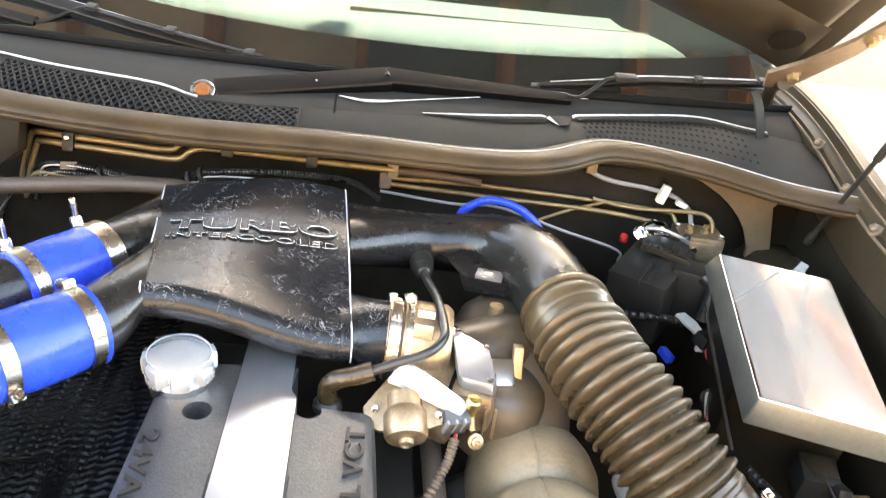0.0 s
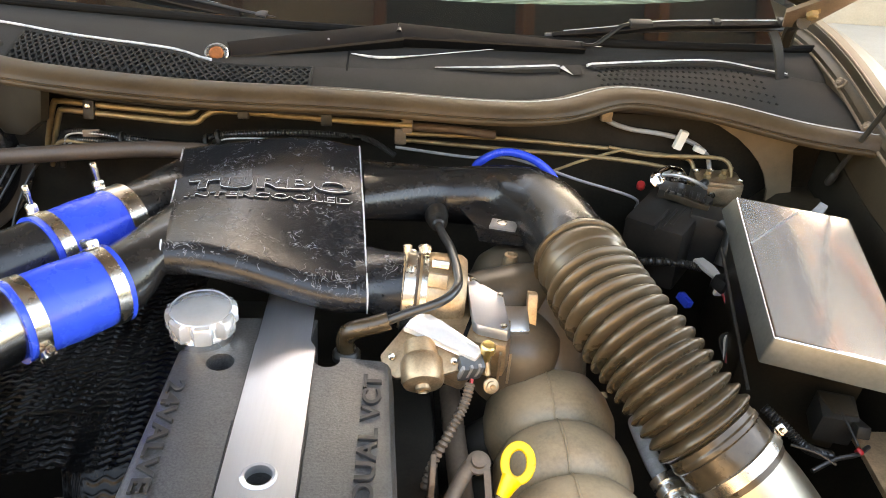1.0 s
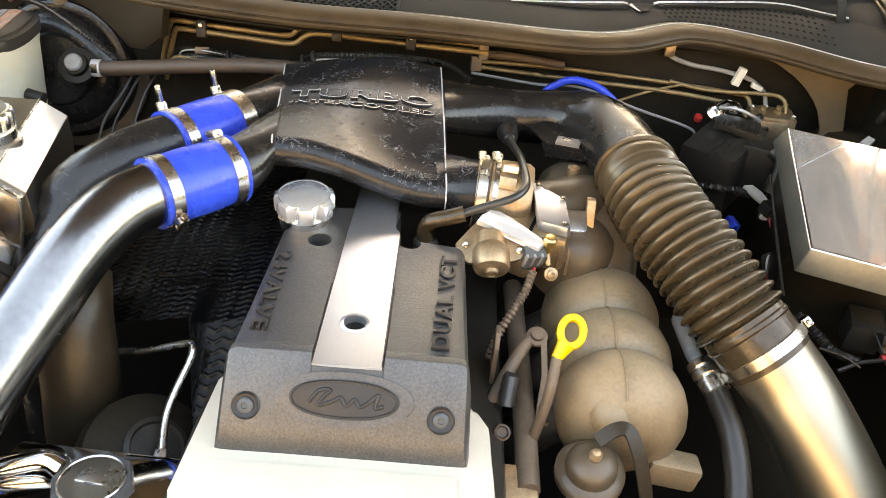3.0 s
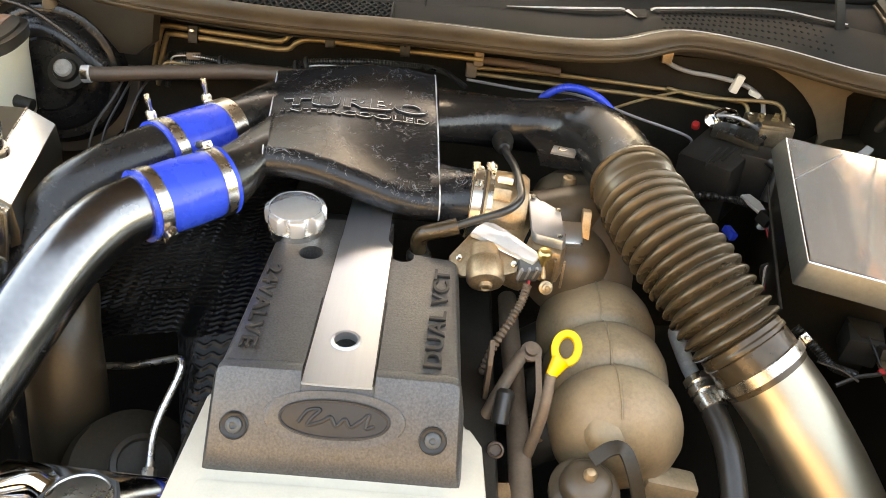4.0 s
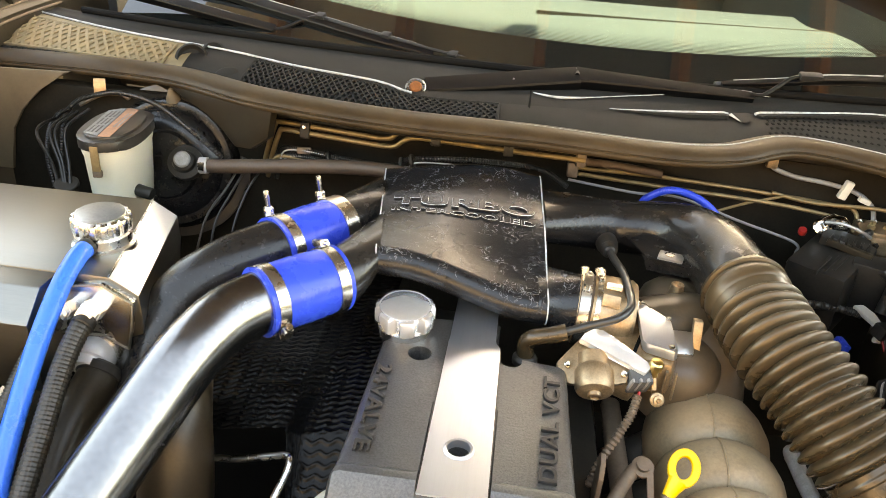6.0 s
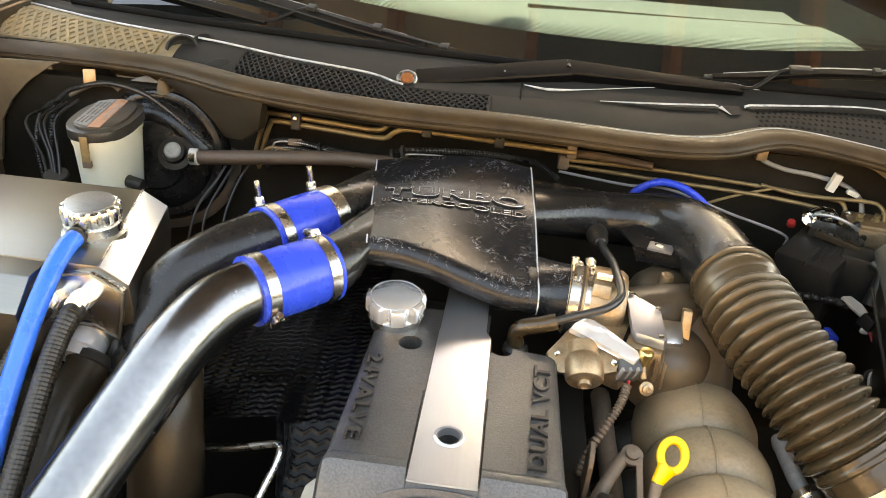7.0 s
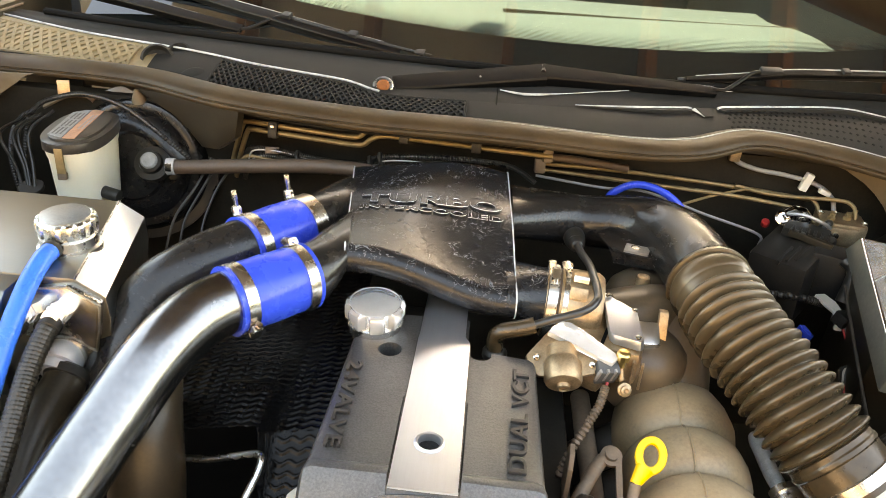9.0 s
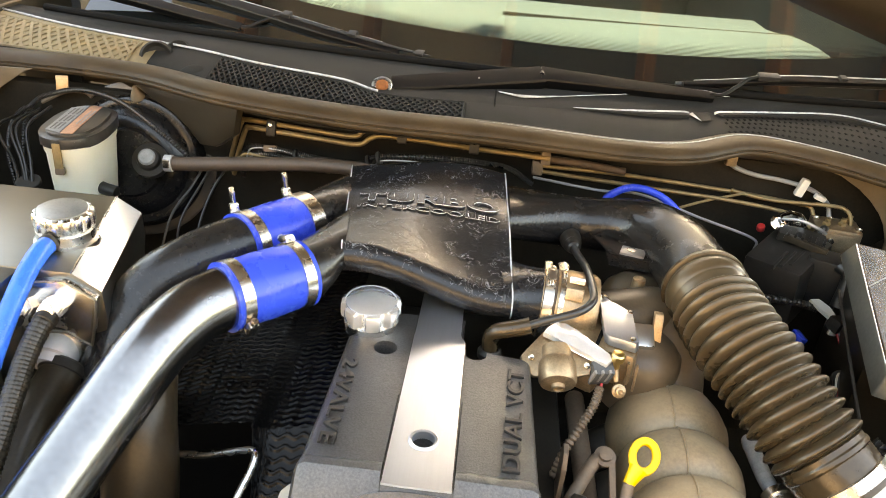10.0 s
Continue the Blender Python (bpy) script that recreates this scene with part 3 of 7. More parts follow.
# The front span is unseen; its edge lets sun reach the south wall.
for y0, y1 in ((0.75, 2.50), (-5.0, -3.4)):
    # Left of the rear span is paler: its light is in the colour.
    for x0, x1, skin in ((-1.7, 0.04, "palesheet"), (0.04, 4.1, "sheet")) if y0 > 0 else ((-1.7, 4.1, "sheet"),):
        part("roof_sheet", block(((x0 + x1) / 2, (y0 + y1) / 2, 2.72), (x1 - x0, y1 - y0, 0.03), None, 0.004), skin, carport)
    for x in ((-1.2, -0.58, 0.04, 0.66, 1.28, 1.90, 2.52, 3.14, 3.76) if y0 > 0 else (-1.2, 0.5, 2.2, 3.7)):
        part("beam", block((x, (y0 + y1) / 2, 2.62), (0.05, y1 - y0, 0.16), None, 0.006), "timber", carport)


# Unseen wall, its height set to keep bright sky out of reflections.
plain("added_wall_north", block((0, 6.1, 2.4), (12.0, 0.2, 4.8), None, 0.005), "wall", "unseen tan wall added to block low sky from reflections", "wall", "structure")
# Unseen wall added in front to bounce warm light into the bay.
plain("added_wall_south", block((0, -4.2, 1.35), (12.0, 0.2, 2.7), None, 0.005), "wall", "unseen tan wall added as a warm reflector", "wall", "structure")

# the car body: firewall, inner walls, fenders, undertray
plain("firewall", block((0, 0.645, 0.70), (1.62, 0.03, 0.50), None, 0.004), "firewall", "dark dusty insulated firewall behind the engine", "firewall", "structure")
plain("firewall_corner", slab([(-0.520, 0.622, 0.968), (-0.325, 0.527, 0.980), (-0.334, 0.531, 0.935), (-0.366, 0.547, 0.909), (-0.395, 0.561, 0.905), (-0.416, 0.571, 0.928), (-0.445, 0.585, 0.945), (-0.482, 0.604, 0.954)], (0.006, 0.012, 0), 0.002), "bulkhead", "dusty brown corner of the firewall", "panel", "structure")
plain("wing_gusset", slab([(-0.84, 0.620, 0.968), (-0.675, 0.620, 0.974), (-0.705, 0.620, 0.960), (-0.733, 0.620, 0.938), (-0.765, 0.620, 0.905), (-0.788, 0.620, 0.872), (-0.80, 0.620, 0.80), (-0.84, 0.620, 0.80)], (0, 0.006, 0), 0.002), "dustybody", "dusty bronze gusset beside the firewall", "panel", "structure")
LEDGE = [(-0.62, 0.668, 0.962), (-0.45, 0.622, 0.970), (-0.34, 0.572, 0.977), (-0.15, 0.540, 0.978), (0.04, 0.542, 0.976), (0.21, 0.546, 0.970), (0.30, 0.568, 0.967), (0.40, 0.622, 0.966), (0.55, 0.622, 0.958)]
plain("firewall_ledge", sweep(bmesh.new(), spline(LEDGE, 10), 1.0, section=[(0.004, 0.004), (0.0, -0.012), (-0.018, -0.016), (-0.060, -0.016), (-0.060, 0.004)], up=(0, 0, 1)), "body",
      "dusty painted firewall flange under the seal", "panel", "structure")
plain("undertray", block((0, 0.0, 0.42), (1.6, 1.7, 0.02), None, 0.004), "pit", "dark undertray below the engine", "panel", "structure")
plain("radiator_panel", block((0, -0.50, 0.58), (1.5, 0.03, 0.34), None, 0.004), "black", "black panel in front of the engine", "panel", "structure")


def fender(sign, name, out=0.0):
    """Front wing: inner wall, flange channel and rounded outer skin."""
    root = thing(name, (sign * 0.75, 0.2, 0.4), "dark dusty bronze front wing with its bonnet channel", "wing", kind="structure")
    prof = [(0.690, 0.45), (0.700, 0.86), (0.703, 0.90), (0.706, 0.915), (0.710, 0.94), (0.714, 0.962), (0.722, 0.968), (0.728, 0.985), (0.745, 0.99),
            (0.80, 0.965), (0.87, 0.86), (0.90, 0.60)]

    def fn(u, v, first=2, last=11):
        y = -0.55 + 1.65 * u
        k = first + v * (last - first)
        i = min(int(k), last - 1)
        f = k - i
        x = prof[i][0] * (1 - f) + prof[i + 1][0] * f
        z = prof[i][1] * (1 - f) + prof[i + 1][1] * f
        z += (0.055 * smoothstep(-0.2, 0.85, y) - 0.06 * smoothstep(0.1, -0.55, y)) * smoothstep(0.5, 0.9, z)
        if sign > 0:
            x += 0.080 * smoothstep(0.3, 0.95, y) - 0.020 - 0.10 * smoothstep(0.0, -0.55, y)
            z += (0.055 * (smoothstep(0.25, 0.95, y) - smoothstep(-0.2, 0.85, y)) - 0.008 * smoothstep(0.7, 0.4, y)) * smoothstep(0.5, 0.9, z)
        else:
            x += 0.055 * smoothstep(0.2, 0.95, y) - 0.10 * smoothstep(0.0, -0.55, y)
        return Vector((sign * (x + out), y, z))
    part("wing_panel", sheet(fn, 40, 27, 0.003), "body", root)
    # Beads paler than the paint put the channel's edge highlights into colour.
    for k, r, skin in ((4.6, 0.0022, "rustpipe"), (6.2, 0.0016, "rustpipe"), (7.2, 0.0020, "rustpipe")):
        part("channel_bead", sweep(bmesh.new(), [fn(0.40 + 0.50 * i / 30, (k - 2) / 9) + Vector((0, 0, 0.001)) for i in range(31)], r, 8), skin, root)
    for u in (0.52, 0.60, 0.66, 0.74):
        part("wing_bolt", lathe(fn(u, 0.33), (-sign * 0.7, 0, 0.7), [(0.010, 0), (0.010, 0.002), (0.0065, 0.003), (0.0065, 0.008), (0.004, 0.010), (0.001, 0.010)], 6), "rustpipe", root)
    part("inner_panel", sheet(lambda u, v: fn(u, v, 0, 2), 40, 6, 0.003), "firewall", root)
    return root


fender(1, "wing_east")
fender(-1, "wing_west", 0.10)

# cowl seal: a long soft rubber strip with lips
SEAL_BED = [(-1.0, 0.70, 0.955), (-0.76, 0.665, 0.972), (-0.52, 0.635, 0.974), (-0.34, 0.547, 0.970), (-0.15, 0.510, 0.970), (0.04, 0.514, 0.970),
        (0.21, 0.518, 0.969), (0.30, 0.542, 0.971), (0.40, 0.598, 0.980), (0.53, 0.598, 0.972), (0.64, 0.540, 0.968), (0.74, 0.51, 0.966)]
SEAL = [(x, y, z + h) for (x, y, z), h in zip(SEAL_BED, (0.004, 0.005, 0.010, 0.021, 0.022, 0.020, 0.015, 0.011, 0.006, 0.002, 0.0, 0.0))]
LIPS = [(-0.96, -0.45), (-1.08, -0.30), (-1.06, -0.19), (-1.00, -0.155), (-1.05, -0.12), (-1.00, -0.085), (-1.04, -0.04), (-1.00, 0.06), (-0.90, 0.17), (-0.72, 0.29), (-0.42, 0.39), (0.0, 0.43), (0.5, 0.36), (1.0, 0.1), (1.0, -0.45)]
seal = thing("cowl_seal", SEAL[5], "long dusty grey-brown rubber bonnet seal along the cowl", "seal", kind="structure")
part("seal_strip", sweep(bmesh.new(), spline(SEAL, 14), 0.026, section=[(-a, b) for a, b in LIPS], up=(0, 0, 1)), "seal", seal, smooth=50)


# Highlight along the seal's crest, drawn as a pale line.
part("seal_crest", sweep(bmesh.new(), [p + Vector((0, 0.001, 0.0110)) for p in spline(SEAL, 14) if p.x > 0.0], lambda t: 0.0012 * math.sin(math.pi * min(1, t * 3 + 0.05) / 2), 6), "gloss", seal, "pale line for the crest's highlight")

# cowl panel behind the seal, in a front face and a top face
COWL_EDGE = spline([(-1.0, 0.93, 1.0), (-0.70, 0.80, 1.0), (-0.467, 0.735, 1.0), (-0.34, 0.685, 1.0), (-0.20, 0.645, 1.0), (-0.13, 0.610, 0.997), (0.0, 0.625, 0.994),
                    (0.15, 0.65, 0.992), (0.33, 0.695, 0.993), (0.46, 0.735, 0.994), (0.58, 0.765, 0.994), (0.66, 0.745, 0.989), (0.80, 0.70, 0.98)], 8)


def on_line(line, x):
    for a, b in zip(line, line[1:]):
        if a.x <= x <= b.x:
            return a.lerp(b, (x - a.x) / (b.x - a.x))
    return line[0] if x < line[0].x else line[-1]


SEAL_LINE = spline(SEAL_BED, 14)


def screen_base(x):
    """Lower edge of the windscreen: bowed, its middle nearest to the engine."""
    return Vector((x, 0.753 + 0.18 * x * x - 0.04 * x, 1.014 - 0.012 * x * x))


def cowl_front(u, v):
    x = -0.95 + 1.72 * u
    a = on_line(SEAL_LINE, x) + Vector((0, 0.012, -0.004))
    b = on_line(COWL_EDGE, x)
    p = a.lerp(b, v)
    p.z += 0.006 * math.sin(math.pi * v)
    return p


def cowl_top(u, v):
    x = -0.95 + 1.72 * u
    a = on_line(COWL_EDGE, x)
    b = screen_base(x) + Vector((0, -0.004, -0.002))
    p = a.lerp(b, v)
    p.z += 0.003 * math.sin(math.pi * min(1, v * 1.6)) * (1 - v)
    return p


cowl = thing("cowl_panel", (0, 0.66, 0.98), "grey dusty plastic cowl panel below the windscreen", "cowl panel", kind="structure")
part("front_face", sheet(cowl_front, 110, 8, 0.003), "cowl", cowl)
part("top_face", sheet(cowl_top, 110, 8, 0.003), "cowl", cowl)
# Pale bead draws the highlight on the cowl's edge.
part("edge_bead", sweep(bmesh.new(), [p + Vector((0, -0.002, 0.0030)) for p in COWL_EDGE if p.x < -0.14], 0.0018, 8), "gloss", cowl, "pale line for the edge's highlight")
# overhanging ledge of the other half, broken by a moulded funnel
OVER = even([p for p in COWL_EDGE if 0.14 < p.x < 0.70], 240)


def ledge(p):
    out = smoothstep(0.15, 0.26, p.x) * smoothstep(0.71, 0.62, p.x)
    turn = max(0.0, 1 - abs(p.x - 0.350) / 0.028)
    return p + Vector((0, -0.010 * out - 0.010 * turn, 0.0022 + 0.0012 * out - 0.004 * turn))


EDGE_SEC = [(0.014, -0.004), (0.014, 0.0012), (0.0, 0.0012), (-0.0012, 0.0), (-0.0012, -0.004)]
for run in ([ledge(p) for p in OVER if p.x < 0.330], [ledge(p) for p in OVER if p.x > 0.370]):
    first = run[0].x < 0.2
    part("overhang_ledge", sweep(bmesh.new(), run, (lambda t: min(1.0, 0.15 + 1.2 * t)) if first else 1.0, section=EDGE_SEC[::-1], up=(0, 0, 1)), "cowl", cowl)
    # Ledge highlight, built as a thin pale lip.
    part("overhang_lip", sweep(bmesh.new(), [p + Vector((0, -0.0010, 0.0012)) for p in run], lambda t: 0.0021 * min(1.0, 0.2 + 1.6 * t) if first else 0.0024 - 0.0008 * t, 8), "gloss", cowl, "pale line for the edge's highlight")
RIM = [ledge(on_line(COWL_EDGE, x)) for x in (0.330, 0.337, 0.363, 0.370)]
RIM[1] += Vector((0, 0.012, 0.001))
RIM[2] += Vector((0, 0.012, 0.001))
FUN = [cowl_front((x + 0.95) / 1.72, 0.62) + Vector((0, -0.002, 0.004)) for x in (0.3435, 0.3585)]
# One funnel facet is pale: its lit side is put into the colour.
for pts, skin in (((RIM[0], RIM[1], FUN[0]), "gloss"), ((RIM[1], RIM[2], FUN[1], FUN[0]), "cowl"), ((RIM[2], RIM[3], FUN[1]), "cowl")):
    part("funnel_wall", slab(pts, (0, 0.0012, -0.0008), 0.0002), skin, cowl)
# Near-black cup: the notch's shade is in its colour.
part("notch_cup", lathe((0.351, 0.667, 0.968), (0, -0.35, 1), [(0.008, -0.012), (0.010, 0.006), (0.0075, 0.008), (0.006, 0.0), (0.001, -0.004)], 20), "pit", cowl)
# Another edge highlight drawn as a pale line.
part("rear_lip", sweep(bmesh.new(), spline([cowl_top((x + 0.95) / 1.72, v) + Vector((0, 0, 0.0022)) for x, v in ((0.036, 0.30), (0.075, 0.22), (0.125, 0.30), (0.20, 0.50), (0.28, 0.70), (0.42, 0.88))], 10), lambda t: 0.0007 + 0.0014 * max(0.0, math.sin(math.pi * min(1, t * 2.4))), 8), "gloss", cowl, "pale line for the edge's highlight")


def lattice(parent, name, x0, x1, v0, v1, pitch, bar, material, skew, lift=0.003, offset=None):
    """Open grille of crossing bars on the cowl's front face, over a near-black sheet that paints the shade behind them.
    """
    def at(x, v, h):
        u = (x + 0.95) / 1.72
        p = cowl_front(u, v)
        n = (cowl_front(u + 0.002, v) - p).cross(cowl_front(u, min(1, v + 0.02)) - p if v < 0.97 else p - cowl_front(u, v - 0.02)).normalized()
        if n.z < 0:
            n = -n
        return p + n * h
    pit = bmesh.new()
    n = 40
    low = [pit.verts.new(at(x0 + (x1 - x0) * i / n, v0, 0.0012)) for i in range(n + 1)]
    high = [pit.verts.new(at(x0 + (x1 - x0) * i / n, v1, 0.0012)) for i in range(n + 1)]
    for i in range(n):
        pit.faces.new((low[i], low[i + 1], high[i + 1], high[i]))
    part("grille_shade_sheet", pit, "pit", parent)
    slats = []
    rise = 0.05 * (v1 - v0)
    count = int((x1 - x0) / pitch) + int(rise * skew / pitch) + 2
    for sgn in (-1, 1):
        for k in range(-count, count * 2):
            xa = x0 + k * pitch
            xb = xa + sgn * skew * rise
            va, vb = v0, v1
            lo, hi = (xa, xb) if sgn > 0 else (xb, xa)
            if hi <= x0 or lo >= x1:
                continue
            t0, t1 = 0.0, 1.0
            for lim in (x0, x1):
                t = (lim - xa) / (xb - xa)
                if 0 < t < 1:
                    inside_start = x0 <= xa <= x1
                    if inside_start:
                        t1 = min(t1, t)
                    else:
                        t0 = max(t0, t) if (lim == x0) == (xa < x0) else t0
                        if (lim == x0) != (xa < x0):
                            t1 = min(t1, t)
            if t1 - t0 < 0.05:
                continue
            pts = [at(xa + (xb - xa) * (t0 + (t1 - t0) * s), va + (vb - va) * (t0 + (t1 - t0) * s), lift) for s in (0, 0.5, 1)]
            slats.append(sweep(bmesh.new(), pts, 1.0, section=[(-bar, -0.0025), (bar, -0.0025), (bar * 0.7, 0.001), (-bar * 0.7, 0.001)], up=(0, -0.4, 0.9)))
    rim = bmesh.new()
    loop = [at(x0 + (x1 - x0) * i / 20, v1, 0.003) for i in range(21)] + [at(x1, v1 + (v0 - v1) * i / 4, 0.003) for i in range(1, 5)] \
        + [at(x1 + (x0 - x1) * i / 20, v0, 0.003) for i in range(1, 21)] + [at(x0, v0 + (v1 - v0) * i / 4, 0.003) for i in range(1, 5)]
    sweep(rim, loop, 0.0026, 6)
    g = part(name, rim, material, parent)
    for s in slats:
        part("slat", s, material, g, smooth=0)
    return g


lattice(cowl, "grille", -0.405, -0.012, 0.12, 0.88, 0.0105, 0.0018, "cowl", 1.5)
part("dusty_panel", sheet(lambda u, v: cowl_front((-0.95 + 0.43 * u + 0.95) / 1.72, 0.05 + 0.93 * v) + Vector((0, -0.0006, 0.0012)), 30, 6), "lattice", cowl, "sandy dusty panel")
lattice(cowl, "grille", -0.945, -0.72, 0.02, 0.17, 0.0105, 0.0018, "cowl", 1.5, 0.005)
lattice(cowl, "sandy_grille", -0.87, -0.555, 0.22, 0.84, 0.0185, 0.0036, "lattice", 1.7)

# right-hand cowl: small slots in rows, dark chips painting the shade inside them
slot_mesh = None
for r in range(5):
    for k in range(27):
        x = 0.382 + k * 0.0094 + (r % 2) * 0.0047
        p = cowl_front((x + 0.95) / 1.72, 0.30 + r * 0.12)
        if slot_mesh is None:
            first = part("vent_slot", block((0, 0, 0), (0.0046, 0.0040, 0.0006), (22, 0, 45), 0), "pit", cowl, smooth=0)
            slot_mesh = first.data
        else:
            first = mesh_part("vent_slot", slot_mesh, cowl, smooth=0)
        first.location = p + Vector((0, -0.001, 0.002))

part("seam", tube([cowl_front(0.571, 0.02), cowl_front(0.571, 0.99), cowl_top(0.571, 0.5), cowl_top(0.571, 0.98)], 0.0016, 6), "pit", cowl)
# wing nuts and cups moulded into the cowl
part("washer_cup", lathe((-0.520, 0.722, 0.978), (0.25, -0.75, 0.55), [(0.026, 0), (0.027, 0.020), (0.022, 0.026), (0.019, 0.016), (0.001, 0.010)], 28), "cowl", cowl)
part("washer_cup", lathe((-0.492, 0.742, 0.992), (0.1, -0.5, 0.8), [(0.018, 0), (0.018, 0.010), (0.014, 0.012), (0.010, 0.004), (0.001, 0.003)], 28), "cowl", cowl)
part("cowl_boss", lathe((-0.436, 0.655, 0.975), (0, -0.5, 0.86), [(0.026, 0), (0.025, 0.006), (0.018, 0.011), (0.001, 0.012)], 28), "cowl", cowl)

# windscreen
SLOPE = Vector((0, 0.86, 0.50)).normalized()
screen = thing("windscreen", (0, 0.78, 1.02), "sloping tinted windscreen with a black dotted edge", "windscreen", kind="structure")


def screen_at(x, d, lift=0.0):
    p = screen_base(x) + Vector((0, SLOPE.y * d, SLOPE.z * d + 0.02 * d * (1 - x * x)))
    return p + Vector((0, -0.5, 0.86)) * lift


glass = part("glass", sheet(lambda u, v: screen_at(-0.72 + 1.44 * u, v * 0.85), 30, 16, 0.005), "glass", screen)
glass.visible_shadow = False
part("frit_band", sheet(lambda u, v: screen_at(-0.72 + 1.44 * u, -0.005 + v * (0.075 + 0.157 * (-0.87 + 1.44 * u) ** 2), 0.0012), 40, 3), "frit", screen)
dots = bmesh.new()
for r in range(12):
    size = 0.0012 * (1 - r / 15)
    for k in range(480):
        x = -0.70 + k * 0.0030 + (r % 2) * 0.0015
        d = 0.072 + 0.157 * (x - 0.15) ** 2 + r * 0.0030
        c = screen_at(x, d, 0.0012)
        e1, e2 = Vector((size, 0, 0)), SLOPE * size
        dots.faces.new([dots.verts.new(c + e1 * a + e2 * b) for a, b in ((1, 0.4), (0.4, 1), (-0.4, 1), (-1, 0.4), (-1, -0.4), (-0.4, -1), (0.4, -1), (1, -0.4))])
tagged(part("frit_dots", dots, "frit", screen, smooth=0), kind="stuff")
# Black strip put in for the shade between cowl and glass.
part("screen_gap_shade", sweep(bmesh.new(), [screen_base(-0.80 + 1.6 * k / 40) + Vector((0, -0.006, 0.002)) for k in range(41)], 0.0065, 10), "pit", screen, "black edge strip for the shade below the glass")
cabin = thing("cabin", (0, 2.0, 1.0), "dark cabin behind the windscreen, left open above the dashboard", "cabin", kind="structure")
# Roof covers the rear only, leaving the dashboard open to the sun.
part("roof_panel", block((0, 2.6, 1.47), (1.5, 0.8, 0.02), None, 0.004), "trim", cabin)
part("rear_panel", block((0, 2.9, 1.1), (1.9, 0.02, 0.8), None, 0.004), "trim", cabin)
for sx in (-1, 1):
    part("side_panel", block((sx * 0.80, 1.95, 0.95), (0.02, 1.9, 0.40), None, 0.004), "trim", cabin)
dash = thing("dashboard", (0, 1.2, 0.95), "pale green-grey dashboard top behind the windscreen", "dashboard")
part("dash_top", sheet(lambda u, v: Vector((-0.70 + 1.40 * u, 0.80 + 0.85 * v + 0.18 * (u - 0.5) ** 2, 0.985 + 0.03 * math.sin(math.pi * min(1, v * 1.2)))), 24, 14, 0.006), "dash", dash)
part("defroster_slot", sheet(lambda u, v: Vector((0.03 + 0.69 * u, 1.245 + 0.05 * v + 0.10 * u + 0.05 * u * u, 1.0125 - 0.012 * u)), 20, 2, 0.004), "shield", dash)


# bonnet, standing open on its hinges
bonnet = thing("bonnet", (0, 0.76, 1.06), "dark raised bonnet with its ribbed underside", "bonnet")
BA = radians(41)


def bonnet_at(x, d, lift=0.0):
    """d along the panel from the hinge line, lift off its underside."""
    d = d + 0.40 * max(0.0, 1 - abs(x / 0.74) ** 0.85)
    return Vector((x, 0.775 - d * math.cos(BA) + lift * math.sin(BA) * -1, 1.088 + d * math.sin(BA) - lift * math.cos(BA)))


part("skin", sheet(lambda u, v: bonnet_at((-0.74 + 1.48 * u) * (1 + 0.02 * v), -0.03 + v * 1.05, -0.03 * (1 - (2 * u - 1) ** 4)), 30, 14, 0.003), "body", bonnet)
for k, (xa, xb, da, db) in enumerate(((-0.70, 0.70, 0.0, 0.11), (-0.70, 0.70, 0.92, 1.0), (-0.70, -0.58, 0.11, 0.92), (0.58, 0.69, 0.11, 0.92), (-0.06, 0.06, 0.11, 0.92))):
    part("inner_rib", sheet(lambda u, v: bonnet_at(xa + (xb - xa) * u, da + (db - da) * v, 0.012 + 0.018 * math.sin(math.pi * v) * math.sin(math.pi * u) ** 0.3), 24, 8, 0.002), "body", bonnet)


def hinge(sign):
    """Pressed hinge plate under the bonnet's corner, with two zinc bolts, and its link down to the wing."""
    far = 0.17 if sign < 0 else 0.0

    def at(x, d, lift):
        p = bonnet_at(x, d, lift)
        return Vector((sign * (p.x + far), p.y, p.z))
    plate = slab([at(0.655, 0.00, 0.040), (at(0.672, -0.035, 0.040)), at(0.712, -0.02, 0.036), at(0.748, 0.10, 0.036), at(0.775, 0.24, 0.036), at(0.745, 0.25, 0.038), at(0.720, 0.14, 0.040), at(0.690, 0.055, 0.040)],
                 Vector((0, math.sin(BA), math.cos(BA))) * 0.006, 0.0015)
    root = part("hinge", plate, "rustpipe", bonnet, "dusty zinc hinge plate")
    for x, d in ((0.693, 0.020), (0.738, 0.155)):
        part("bolt", lathe(at(x, d, 0.036), (0, -math.sin(BA), -math.cos(BA)), [(0.013, 0), (0.013, 0.003), (0.009, 0.004), (0.009, 0.011), (0.006, 0.013), (0.001, 0.013)], 6), "gold", root)
    part("link", tube([at(0.690, 0.0, 0.045), (sign * (0.700 + far), 0.775, 1.055), (sign * (0.715 + far), 0.81, 1.02)], 0.010, 10, 5), "body", root)


part("drain_hole", lathe(bonnet_at(0.635, 0.075, 0.034), (0, -math.sin(BA), -math.cos(BA)), [(0.024, 0), (0.024, 0.002), (0.020, 0.0022), (0.001, 0.0022)], 28), "pit", bonnet)
hinge(1)
hinge(-1)

flap = thing("cowl_end_tab", (0.66, 0.73, 1.0), "dusty grey upright plastic tab at the end of the cowl", "tab", kind="structure")
